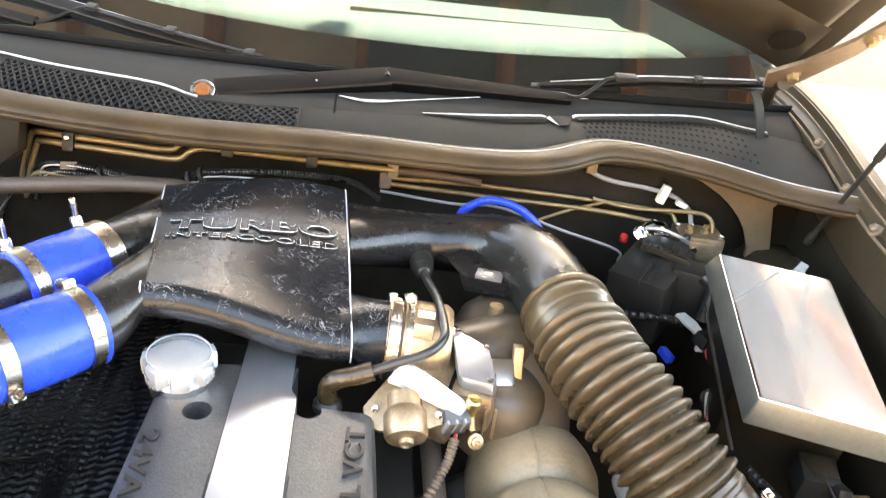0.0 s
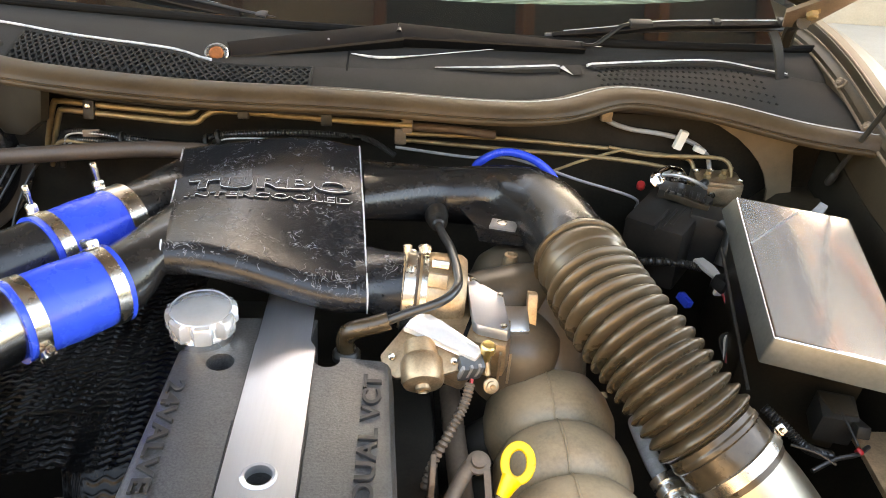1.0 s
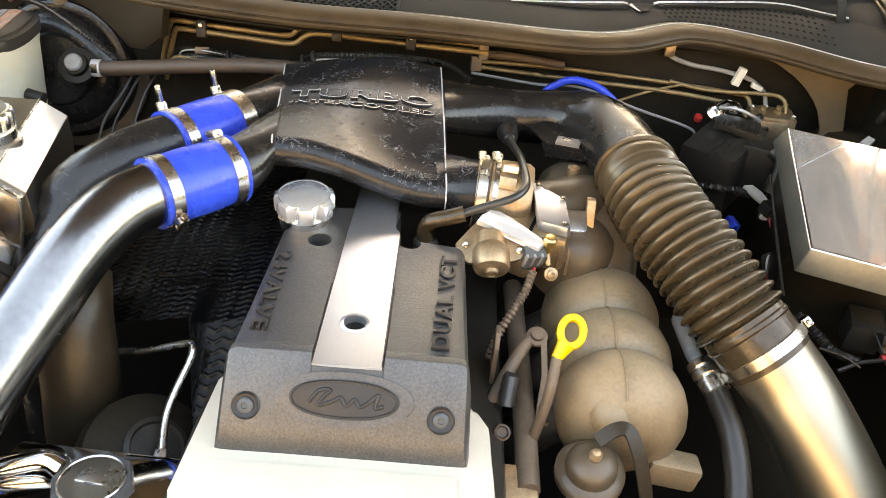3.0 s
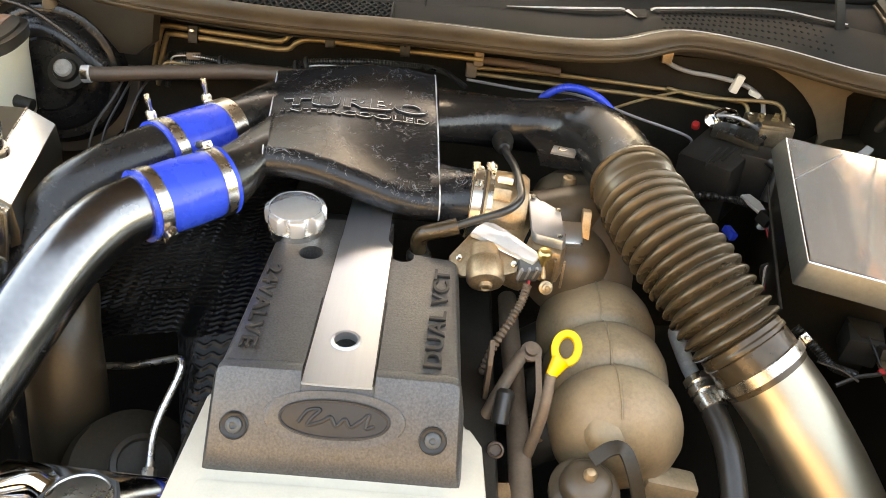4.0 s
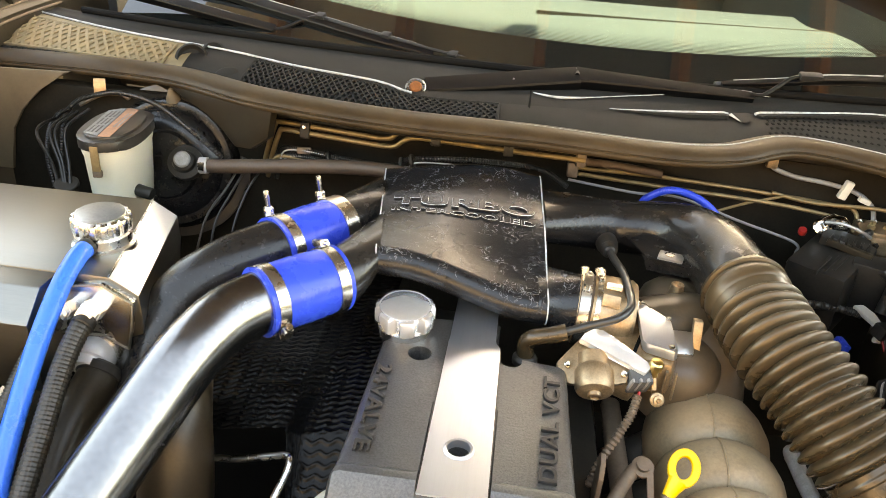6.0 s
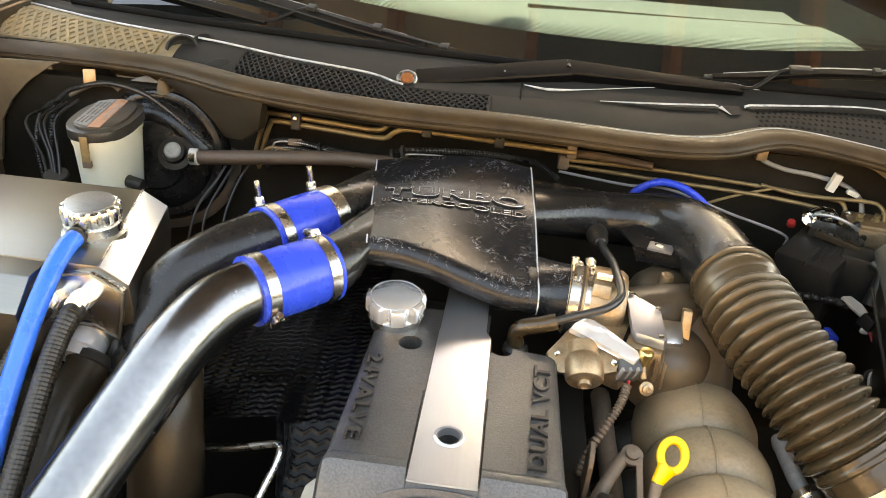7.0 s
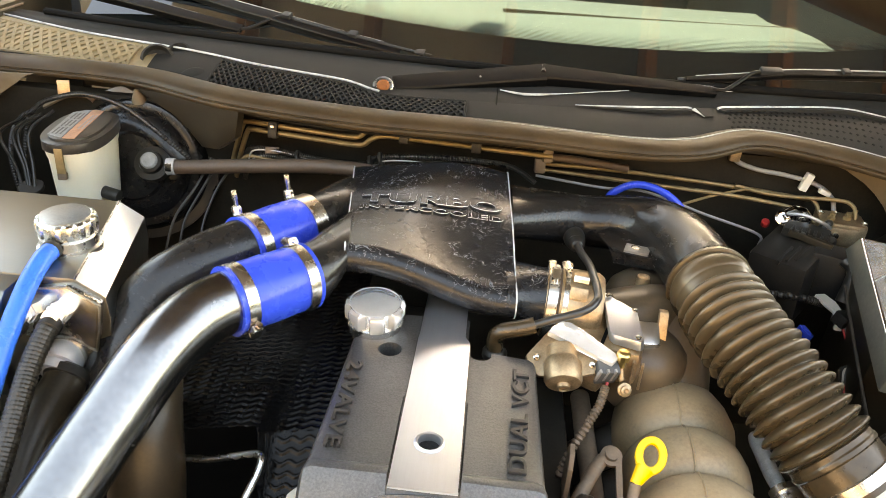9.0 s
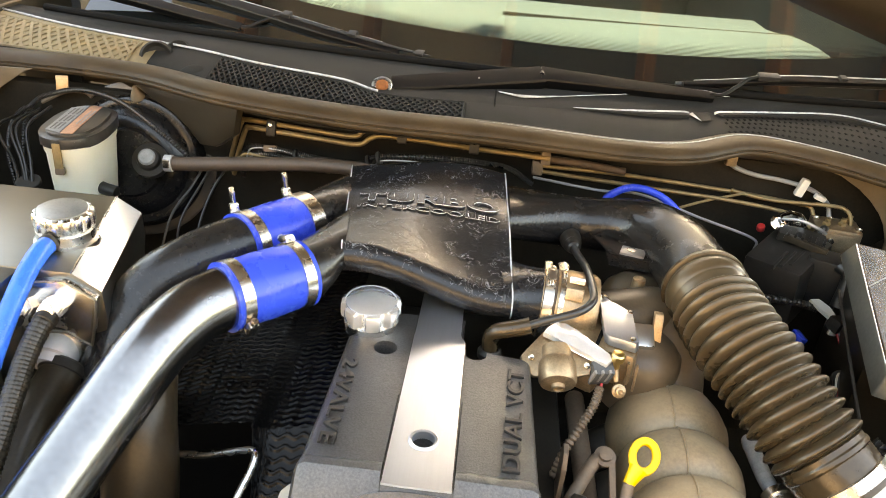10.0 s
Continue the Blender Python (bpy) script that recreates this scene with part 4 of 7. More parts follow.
part("tab_blade", sweep(bmesh.new(), spline([(0.652, 0.738, 1.052), (0.660, 0.728, 1.035), (0.668, 0.720, 1.008), (0.672, 0.714, 0.985)], 6), 1.0, section=[(-0.010, -0.0015), (0.010, -0.0015), (0.010, 0.0015), (-0.010, 0.0015)], up=(0.5, -0.8, 0.2)), "cowl", flap)
strut = thing("gas_strut", (0.69, 0.54, 0.90), "thin black bonnet gas strut on a ball stud", "gas strut")
part("rod", tube([(0.690, 0.538, 0.905), (0.690, 0.466, 1.049)], 0.0036, 12), "black", strut)
part("cylinder", tube([(0.690, 0.468, 1.045), (0.690, 0.37, 1.241)], 0.0058, 14), "black", strut)
part("ball_socket", lathe((0.690, 0.543, 0.895), (0.0, -0.45, 0.9), [(0.004, 0), (0.0055, 0.004), (0.0055, 0.018), (0.0036, 0.022)], 14), "black", strut)


# ---- the engine ----
cover = thing("engine_cover", (0, 0.1, 0.78), "speckled charcoal plastic engine cover with raised lettering", "engine cover")
PROFILE = [(0.245, 0.8520, 0.097), (0.20, 0.8515, 0.099), (0.10, 0.8508, 0.1015), (0.02, 0.850, 0.104), (0.006, 0.850, 0.1045), (0.003, 0.8518, 0.105), (-0.001, 0.8530, 0.1055),
           (-0.007, 0.8522, 0.106), (-0.011, 0.849, 0.1065), (-0.030, 0.824, 0.1075), (-0.047, 0.800, 0.1085), (-0.052, 0.790, 0.109), (-0.0535, 0.770, 0.109)]
bm = bmesh.new()
rows = []
for y, z, w in PROFILE:
    side = [(-w - 0.004, 0.760), (-w - 0.003, z - 0.030), (-w, z - 0.010), (-w + 0.003, z - 0.004), (-w + 0.009, z - 0.0008)]
    xs = side + [(-0.0316, z), (-0.0306, z), (0, z), (0.0306, z), (0.0316, z)] + [(-a, b) for a, b in side[::-1]]
    rows.append([bm.verts.new((x, y, max(zz, 0.760 + 0.004 * k))) for k, (x, zz) in enumerate(xs[:5])] + [bm.verts.new((x, y, min(max(zz, 0.768), 0.8465 if abs(x) < 0.031 and y < 0.03 else 1))) for x, zz in xs[5:10]] + [bm.verts.new((x, y, max(zz, 0.760 + 0.004 * (4 - k)))) for k, (x, zz) in enumerate(xs[10:])])
for a, b in zip(rows, rows[1:]):
    for i in range(len(a) - 1):
        bm.faces.new((a[i], a[i + 1], b[i + 1], b[i]))
    bm.faces.new((a[-1], a[0], b[0], b[-1]))
bm.faces.new(rows[0])
bm.faces.new(rows[-1][::-1])
shell = part("cover_shell", bm, "cover", cover, "speckled charcoal moulded shell", 28)
cut(shell, [lathe((-0.0555, 0.176, 0.80), (0, 0, 1), [(0.0125, 0), (0.0125, 0.08)], 32),
            lathe((0.0, 0.0365, 0.80), (0, 0, 1), [(0.011, 0), (0.011, 0.08)], 32),
            block((0.075, 0.235, 0.85), (0.10, 0.10, 0.2), (0, 0, -6), 0),
            lathe((0.040, 0.184, 0.80), (0, 0, 1), [(0.012, 0), (0.012, 0.08)], 32)])
part("bolt_in_hole", lathe((0.040, 0.183, 0.815), (0, 0, 1), [(0.009, 0), (0.009, 0.012), (0.005, 0.013), (0.004, 0.009), (0.001, 0.009)], 20), "black", cover)
part("stud_in_hole", lathe((0.0, 0.0365, 0.81), (0, 0, 1), [(0.010, 0), (0.010, 0.014), (0.005, 0.016), (0.004, 0.013), (0.001, 0.013)], 20), "black", cover)
part("rim", lathe((-0.0555, 0.176, 0.8478), (0, 0, 1), [(0.0125, 0), (0.0125, 0.0016), (0.0137, 0.0018), (0.0145, 0.0006), (0.0145, 0)], 36, cap=False), "cover", cover)


def strip_at(u, v):
    y = -0.020 + 0.36 * v
    w = 0.0300 - 0.0025 * v - (0.0060 * smoothstep(0.60, 0.64, v) if u > 0.5 else 0.001 * smoothstep(0.60, 0.64, v))
    z = 0.8514 + 0.0014 * (1 - (2 * u - 1) ** 2) + 0.0035 * v
    return Vector((w * (2 * u - 1), y - 0.002 * (1 - (2 * u - 1) ** 2) * (1 - smoothstep(0, 0.05, v)), z))


trim_strip = part("alloy_strip", sheet(strip_at, 14, 70, 0.0022), "strip", cover, "brushed aluminium centre strip")
cut(trim_strip, [lathe((0.0, 0.0365, 0.80), (0, 0, 1), [(0.0105, 0), (0.0105, 0.08)], 32)])
part("strip_rim", lathe((0, 0.0365, 0.8520), (0, 0, 1), [(0.0105, -0.006), (0.0105, 0.0022), (0.0125, 0.0030), (0.0140, 0.0018), (0.0140, 0)], 40, cap=False), "strip", cover)
for u in (0.0, 1.0):
    part("strip_groove", sweep(bmesh.new(), [strip_at(u, 0.004 + 0.60 * k / 40) + Vector((0, 0, 0.0001)) for k in range(41)], 0.0004, 6), "letter", cover)
words("lettering", "24VALVE", (-0.0855, 0.083, 0.8504), (0.012, -1, 0), (1, 0.012, 0), 0.0150, 0.128, 0.0028, "letter", cover, "raised black lettering")
words("lettering", "DUAL VCT", (0.081, 0.086, 0.8504), (0.03, 1, 0), (-1, 0.03, 0), 0.0165, 0.150, 0.0032, "letter", cover, "raised black lettering")
FN = Vector((0, -0.80, 0.60)).normalized()      # the front face's way out
FU = Vector((0, 0.60, 0.80)).normalized()
for x in (-0.084, 0.084):
    c = Vector((x, -0.0375, 0.8135))
    cup = part("bolt_cup", lathe(c - FN * 0.004, FN, [(0.0122, 0), (0.0122, 0.0048), (0.0112, 0.0056), (0.0100, 0.0046), (0.0085, 0.0042), (0.001, 0.0042)], 28), "letter", cover)
    part("cover_bolt", lathe(c - FN * 0.001, FN, [(0.0070, 0), (0.0068, 0.0030), (0.0052, 0.0046), (0.0030, 0.0050), (0.0026, 0.0034), (0.001, 0.0030)], 24), "capgrey", cup)


def oval(a, b, n=56, q=2.2):
    return [(a * math.copysign(abs(math.cos(t)) ** (2 / q), math.cos(t)), b * math.copysign(abs(math.sin(t)) ** (2 / q), math.sin(t))) for t in [2 * math.pi * k / n for k in range(n)]]


BC = Vector((0, -0.0305, 0.8225))
part("badge_surround", prism(oval(0.0600, 0.0235), BC - FN * 0.004, (1, 0, 0), FU, 0.0062, 0.0022), "cover", cover)
badge = part("badge", prism(oval(0.0475, 0.0170), BC - FN * 0.001, (1, 0, 0), FU, 0.0048, 0.0010), "letter", cover, "dark oval badge")
ringbm = bmesh.new()
loop = [BC + Vector((1, 0, 0)) * x + FU * y + FN * 0.004 for x, y in oval(0.0455, 0.0153)]
sweep(ringbm, loop + [loop[0]], 0.0011, 6)
part("badge_ring", ringbm, "letter", badge)
# a plain flowing mark in place of the maker's script
mark = [(-0.030, -0.004), (-0.022, 0.0065), (-0.012, 0.0075), (-0.018, 0.001), (-0.022, -0.006), (-0.010, -0.002), (-0.003, 0.002), (0.002, -0.005), (0.009, 0.001), (0.014, -0.005), (0.022, 0.000), (0.029, 0.006), (0.027, -0.005), (0.034, -0.003)]
part("badge_mark", sweep(bmesh.new(), spline([BC + Vector((1, 0, 0)) * x + FU * y + FN * 0.004 for x, y in mark], 6), 0.0017, 8), "letter", badge)

# cream cam cover below it
head = thing("cam_cover", (0, 0.05, 0.72), "cream-painted cam cover under the engine cover", "cam cover")
bm = prism([(-0.136, -0.10), (-0.131, 0.034), (-0.124, 0.046), (-0.112, 0.048), (-0.105, 0.17), (0.098, 0.17), (0.104, 0.022), (0.120, 0.018), (0.131, -0.002), (0.136, -0.10), (0.120, -0.135), (-0.122, -0.135)], (0, 0, 0.70), (1, 0, 0), (0, 1, 0), 0.075, 0.006)
part("cover_casting", bm, "cream", head)
part("front_step", block((-0.004, -0.105, 0.735), (0.215, 0.085, 0.085), (4, 0, 0), 0.007), "cream", head)
part("front_skirt", block((0.002, -0.13, 0.65), (0.262, 0.06, 0.13), None, 0.008), "cream", head)

engine = thing("engine_block", (0, 0.1, 0.45), "dark engine block in shadow below the covers", "engine")
part("block_casting", block((0, 0.13, 0.60), (0.30, 0.62, 0.30), None, 0.02), "black", engine)


def filler_cap(name, base, axis, r, h, label, flutes=8, notch=0.15, metal="capalu"):
    root = thing(name, base, label, "cap")
    part("collar", lathe(base, axis, [(r * 0.84, -0.012), (r * 0.86, 0.003), (r * 0.72, 0.006)], 40), "satin", root)

    def flute(a, q):
        return 1 - (notch * max(0.0, math.cos(a * flutes)) ** 1.3 if q > r * 0.9 else 0.0)
    part("knob", lathe(Vector(base) + Vector(axis).normalized() * 0.004, axis,
                       [(r * 0.80, 0), (r * 0.97, 0.001), (r, 0.003), (r, h * 0.80), (r * 0.965, h * 0.93), (r * 0.86, h), (r * 0.82, h - 0.0006), (r * 0.78, h + 0.0004), (r * 0.4, h + 0.0016), (r * 0.01, h + 0.002)],
                       144, flute), metal, root)
    return root


filler_cap("oil_filler_cap", (-0.0785, 0.2165, 0.858), (0, -0.08, 1), 0.0330, 0.0215, "polished scalloped alloy oil filler cap", 7, 0.20, "capmetal")

# crossover: the black twin-passage casting over the engine
cross = thing("intake_crossover", (-0.03, 0.37, 0.84), "gloss-black painted twin intake crossover casting with raised lettering", "intake pipe")


CROSS_Y, CROSS_Z = 0.361, 0.905
CROSS_A, CROSS_F = 0.135, 0.122         # reach to the rear and to the front
REAR_R, LIP_R, LIP_Z = 0.0255, 0.0175, -0.0005


def cross_outline(n=22):
    """Section of the casting: a round rear edge, a sloping plate, a tube-like front lip and a flat underside."""
    rear, lip = Vector((CROSS_A - REAR_R, 0)), Vector((LIP_R - CROSS_F, LIP_Z))
    out = [rear + REAR_R * Vector((math.cos(t), math.sin(t))) for t in [-math.pi / 2 + math.pi * k / n for k in range(n + 1)]]
    out += [(rear + Vector((0, REAR_R))).lerp(lip + Vector((0, LIP_R)), k / n) for k in range(1, n)]
    out += [lip + LIP_R * Vector((math.cos(t), math.sin(t))) for t in [math.pi / 2 + math.pi * k / n for k in range(n + 1)]]
    out += [(lip - Vector((0, LIP_R))).lerp(rear - Vector((0, REAR_R)), k / n) for k in range(1, n)]
    return [(p.x, p.y) for p in out]


def shear(x):
    """The inlet end is cut more obliquely than the outlet end."""
    return 0.08 + 0.06 * (0.065 - x) / 0.2


def droop(x, dy):
    """The front passage sinks towards the throttle."""
    return (-0.0085 + 0.038 * smoothstep(-0.115, 0.05, x)) * smoothstep(0.03, -0.12, dy)


def crown(x, dy):
    """The plate is bowed, and its rear edge rises towards the outlet."""
    bow = 0.013 * (1 - ((x + 0.035) / 0.105) ** 2) * (0.5 + 0.5 * dy / CROSS_A)
    return bow + 0.013 * smoothstep(-0.12, 0.03, x) * smoothstep(0.015, 0.125, dy)


def cross_at(x, dy, dz):
    """A point of the outline, set into place at x."""
    return Vector((x - shear(x) * dy, CROSS_Y + dy, CROSS_Z + dz + crown(x, dy) * (0.2 + 0.8 * smoothstep(-0.012, 0.012, dz)) - droop(x, dy)))


def cross_top(x, y):
    dy = y - CROSS_Y
    x = x + shear(x) * dy
    f = (CROSS_A - REAR_R - dy) / (CROSS_A - REAR_R + CROSS_F - LIP_R)
    return CROSS_Z + REAR_R + (LIP_Z + LIP_R - REAR_R) * f + crown(x, dy) - droop(x, dy)


OUTLINE = cross_outline()
bm = bmesh.new()
ring_faces(bm, [[bm.verts.new(cross_at(-0.135 + 0.2 * i / 40, *q)) for q in OUTLINE] for i in range(41)])
part("plate_casting", bm, "wrinkle", cross, "wrinkled gloss-black casting")
for x in (-0.135, 0.065):
    part("weld_seam", sweep(bmesh.new(), [cross_at(x, *q) + Vector((0, 0, 0.0003)) for q in OUTLINE + OUTLINE[:1]], 0.0009, 6), "chip", cross, "chipped bright seam")
HF_A, HF_B = Vector((-0.222, 0.158, 0.900)), Vector((-0.157, 0.227, 0.900))
HR_A, HR_B = Vector((-0.243, 0.274, 0.900)), Vector((-0.183, 0.357, 0.900))


def blend_neck(name, c0, axis, r0, c1, a, b, flip=1, straight=False, skin="blackpaint"):
    """A neck that runs from a round hose spigot into the casting's own section."""
    axis = axis.normalized()
    side = Vector((0, 0, 1)).cross(axis)
    bm = bmesh.new()
    rings = []
    for i in range(-4, 17):
        t = max(0.0, i / 16)
        f = t if straight else smoothstep(0.0, 1.0, t)
        ring = []
        for k in range(36):
            w = 2 * math.pi * k / 36
            p0 = c0 + side * r0 * math.cos(w) + Vector((0, 0, r0 * math.sin(w)))
            dy = flip * a * math.copysign(abs(math.cos(w)) ** 0.85, math.cos(w))
            p1 = c1 + Vector((-shear(c1.x) * dy, dy, b * math.copysign(abs(math.sin(w)) ** 0.85, math.sin(w))))
            p = p0 + axis * (0.045 * (i / 16 if i < 0 else t * (1 - t)) * (1.6 if i < 0 else 1.0))
            ring.append(bm.verts.new(p.lerp(p1, f if i >= 0 else 0.0)))
        rings.append(ring)
    ring_faces(bm, rings)
    return part(name, bm, skin, cross)


blend_neck("front_neck", HF_B, HF_B - HF_A, 0.0335, Vector((-0.122, 0.300, 0.914)), 0.060, 0.0215)
blend_neck("rear_neck", HR_B, HR_B - HR_A, 0.0335, Vector((-0.140, 0.430, 0.908)), 0.058, 0.0235)
blend_neck("throttle_neck", Vector((0.112, 0.2955, 0.8585)), Vector((-1, 0.03, 0.03)), 0.0395, Vector((0.060, 0.292, 0.880)), 0.052, 0.0200, -1, True, "wrinkle")
blend_neck("rear_outlet", Vector((0.165, 0.470, 0.888)), Vector((-1, 0.02, 0.0)), 0.0345, Vector((0.062, 0.434, 0.909)), 0.056, 0.0270, -1)
REAR = spline([(0.140, 0.468, 0.888), (0.175, 0.471, 0.888), (0.215, 0.468, 0.890), (0.248, 0.452, 0.894), (0.270, 0.422, 0.898), (0.2825, 0.380, 0.900), (0.2890, 0.335, 0.900), (0.294, 0.305, 0.8985), (0.298, 0.28, 0.896)], 12)
part("rear_pipe", sweep(bmesh.new(), REAR, lambda t: 0.0345 + 0.0090 * smoothstep(0.05, 0.50, t), 44), "blackpaint", cross)
part("elbow_seam", sweep(bmesh.new(), [p + Vector((0, 0, 1)) * (0.0348 + 0.0090 * smoothstep(0.05, 0.50, k / 96)) for k, p in enumerate(REAR[:52])], 0.0008, 6), "blackpaint", cross)
tab = prism([(-0.020, -0.018), (0.030, -0.022), (0.036, -0.010), (0.026, 0.030), (-0.03, 0.034), (-0.046, 0.016)], (0.218, 0.392, 0.893), (1, -0.2, 0), (0.2, 1, 0.15), 0.003, 0.0008)
part("bracket_tab", tab, "blackpaint", cross)
part("tab_plate", prism([(-0.014, -0.009), (0.016, -0.010), (0.018, 0.006), (-0.012, 0.008)], (0.222, 0.382, 0.8945), (1, -0.2, 0), (0.2, 1, 0.15), 0.0035, 0.0006), "sheetalu", cross, "bare grey tab")
part("tab_flange", slab([(0.190, 0.382, 0.892), (0.252, 0.368, 0.892), (0.256, 0.366, 0.876), (0.198, 0.380, 0.874)], (0, 0.003, 0), 0.0008), "blackpaint", cross)
part("tab_bolt", lathe((0.222, 0.382, 0.8975), (0, 0, 1), [(0.006, 0), (0.006, 0.0014), (0.004, 0.0016), (0.0035, -0.001), (0.001, -0.001)], 24), "steel", cross)
words("lettering", "TURBO", (-0.036, 0.381, 0.93), (1, 0.045, 0), (-0.045, 1, 0), 0.0225, 0.175, 0.0030, "wrinkle", cross, "raised black lettering with worn edges", cross_top, 0.028, "chip")
words("lettering", "INTERCOOLED", (-0.034, 0.3575, 0.93), (1, 0.045, 0), (-0.045, 1, 0), 0.0100, 0.175, 0.0024, "wrinkle", cross, "raised black lettering with worn edges", cross_top, 0.024, "chip")


def coupler(a, b, radius, label, screws, bands=((0.125, 0.013), (0.885, 0.013))):
    root = thing("silicone_coupler", (a + b) / 2, label, "hose coupler", "blue silicone couplers")
    ax = (b - a).normalized()
    ln = (b - a).length
    part("sleeve", lathe(a, ax, [(radius - 0.005, 0), (radius + 0.001, 0), (radius + 0.0006, 0.002), (radius, 0.004), (radius - 0.0004, ln * 0.07), (radius - 0.0016, ln * 0.125), (radius - 0.0004, ln * 0.19), (radius + 0.0005, ln * 0.5),
                                 (radius - 0.0004, ln * 0.82), (radius - 0.0016, ln * 0.885), (radius - 0.0002, ln * 0.945), (radius + 0.0006, ln - 0.002), (radius + 0.001, ln), (radius - 0.005, ln)], 56), "blue", root)
    for (f, w), s in zip(bands, screws):
        worm_clamp(root, a + ax * ln * f, ax, radius, w, s)
    return root


coupler(HF_A, HF_B, 0.0365, "blue silicone hose coupler with two steel band clamps", (-2.6, 1.2))
coupler(HR_A, HR_B, 0.0365, "blue silicone hose coupler clamped round a dark pipe", (-1.7, -1.5), ((0.125, 0.014), (0.905, 0.020)))

# pipes on the left
cold = thing("intercooler_pipe", (-0.28, 0.06, 0.8), "polished aluminium intercooler pipe bending down to the front", "pipe")
part("pipe_wall", tube([tuple(HF_A + (HF_B - HF_A) * 0.25), tuple(HF_A), (-0.247, 0.128, 0.893), (-0.268, 0.085, 0.876), (-0.290, 0.028, 0.842), (-0.318, -0.045, 0.795), (-0.350, -0.13, 0.735), (-0.37, -0.2, 0.68)], 0.0325, 40, 12), "polished", cold)
hot = thing("turbo_inlet_pipe", (-0.33, 0.27, 0.8), "dark painted pipe running down behind the polished one", "pipe")
part("pipe_wall", tube([tuple(HR_A + (HR_B - HR_A) * 0.25), tuple(HR_A), (-0.285, 0.240, 0.888), (-0.325, 0.205, 0.862), (-0.345, 0.165, 0.81), (-0.345, 0.13, 0.74), (-0.335, 0.10, 0.65), (-0.33, 0.09, 0.55)], 0.034, 36, 10), "blackpaint", hot)

# ---- right of the engine: intake hose, throttle, plenum ----
hose = thing("ribbed_intake_hose", (0.36, 0.2, 0.80), "dusty brown-black ribbed rubber intake hose", "hose")
HP = spline([(0.2945, 0.308, 0.8985), (0.2995, 0.280, 0.8955), (0.3165, 0.226, 0.882), (0.3440, 0.181, 0.862), (0.3715, 0.141, 0.839), (0.3985, 0.112, 0.816), (0.4210, 0.093, 0.796), (0.4320, 0.082, 0.786)], 60)
HP = even(HP, 420)
RIBS = 15.0


def rib(t):
    if t < 0.040:
        return 0.0462
    if t < 0.095:
        return 0.0462 + 0.0026 * math.sin((t - 0.040) / 0.055 * math.pi) ** 0.5
    if t < 0.135:
        return 0.0462 - 0.0022 * smoothstep(0.095, 0.135, t)
    if t < 0.835:
        s = (t - 0.135) / 0.70 * RIBS
        return 0.0420 + 0.0088 * abs(math.sin(math.pi * s)) ** 0.95
    return 0.0452 + 0.0014 * smoothstep(0.853, 0.858, t) * smoothstep(0.878, 0.873, t) if t < 0.9 else 0.0452


part("bellows", sweep(bmesh.new(), HP[:384], rib, 48), "corr", hose, smooth=60)
part("end_bead", lathe(HP[3], HP[8] - HP[0], [(0.044, -0.004), (0.0490, -0.003), (0.0498, 0.002), (0.0468, 0.004)], 48), "corr", hose)
ax = (HP[-1] - HP[-12]).normalized()
worm_clamp(hose, HP[366], HP[370] - HP[362], 0.0474, 0.012, (0.75, 0.2, 0.65))
maf = thing("intake_pipe", (0.47, 0.0, 0.68), "bare steel intake pipe clamped into the ribbed hose", "pipe")
part("pipe_wall", tube([tuple(HP[360]), tuple(HP[-1]), (0.452, 0.058, 0.763), (0.476, 0.030, 0.731), (0.51, -0.01, 0.68)], 0.0440, 40, 8), "goldsteel", maf)

plen = thing("intake_plenum", (0.265, 0.12, 0.68), "dusty brown moulded intake plenum in three swollen lobes", "intake plenum")
PROF = [(0.272, 0.020), (0.268, 0.036), (0.258, 0.051), (0.242, 0.0615), (0.222, 0.0665), (0.200, 0.0675), (0.185, 0.0640), (0.1755, 0.0590), (0.1705, 0.0535), (0.1690, 0.0512), (0.1675, 0.0535), (0.163, 0.0590), (0.153, 0.0645), (0.135, 0.0665),
        (0.117, 0.0645), (0.1065, 0.0595), (0.1010, 0.0540), (0.0995, 0.0515), (0.0980, 0.0540), (0.0935, 0.0600), (0.084, 0.0655), (0.070, 0.0680), (0.056, 0.0672), (0.042, 0.0630), (0.030, 0.0545), (0.021, 0.0420), (0.016, 0.0250), (0.0145, 0.010)]


def plen_ring(bm, y, r):
    xc = 0.2665 + 0.02 * (0.13 - y) * 0.6
    zc = 0.7500 - 0.06 * max(0, 0.10 - y) * 2
    ring = []
    for k in range(48):
        a = 2 * math.pi * k / 48
        ring.append(bm.verts.new((xc + r * math.cos(a), y - 0.10 * (math.sin(a) * r), zc + r * 0.98 * math.sin(a))))
    return ring


bm = bmesh.new()
ring_faces(bm, [plen_ring(bm, y, r) for y, r in PROF])
lobes = part("lobed_shell", bm, "plenum", plen, smooth=50)
seam_pts = []
for y, r in PROF[2:25]:
    seam_pts.append(Vector((0.2580 + 0.02 * (0.13 - y) * 0.6, y - 0.10 * r, 0.7500 - 0.06 * max(0, 0.10 - y) * 2 + r * 0.978)))
part("mould_seam", sweep(bmesh.new(), seam_pts, 0.0013, 6), "plenum", plen)
part("front_nub", lathe((0.2490, 0.0255, 0.7800), (-0.05, -0.62, 0.75), [(0.025, -0.014), (0.022, -0.002), (0.016, 0.005), (0.008, 0.0085), (0.001, 0.009)], 30), "plenum", plen)
part("foot", block((0.322, 0.030, 0.705), (0.055, 0.028, 0.030), (0, 10, 0), 0.005), "plenum", plen)
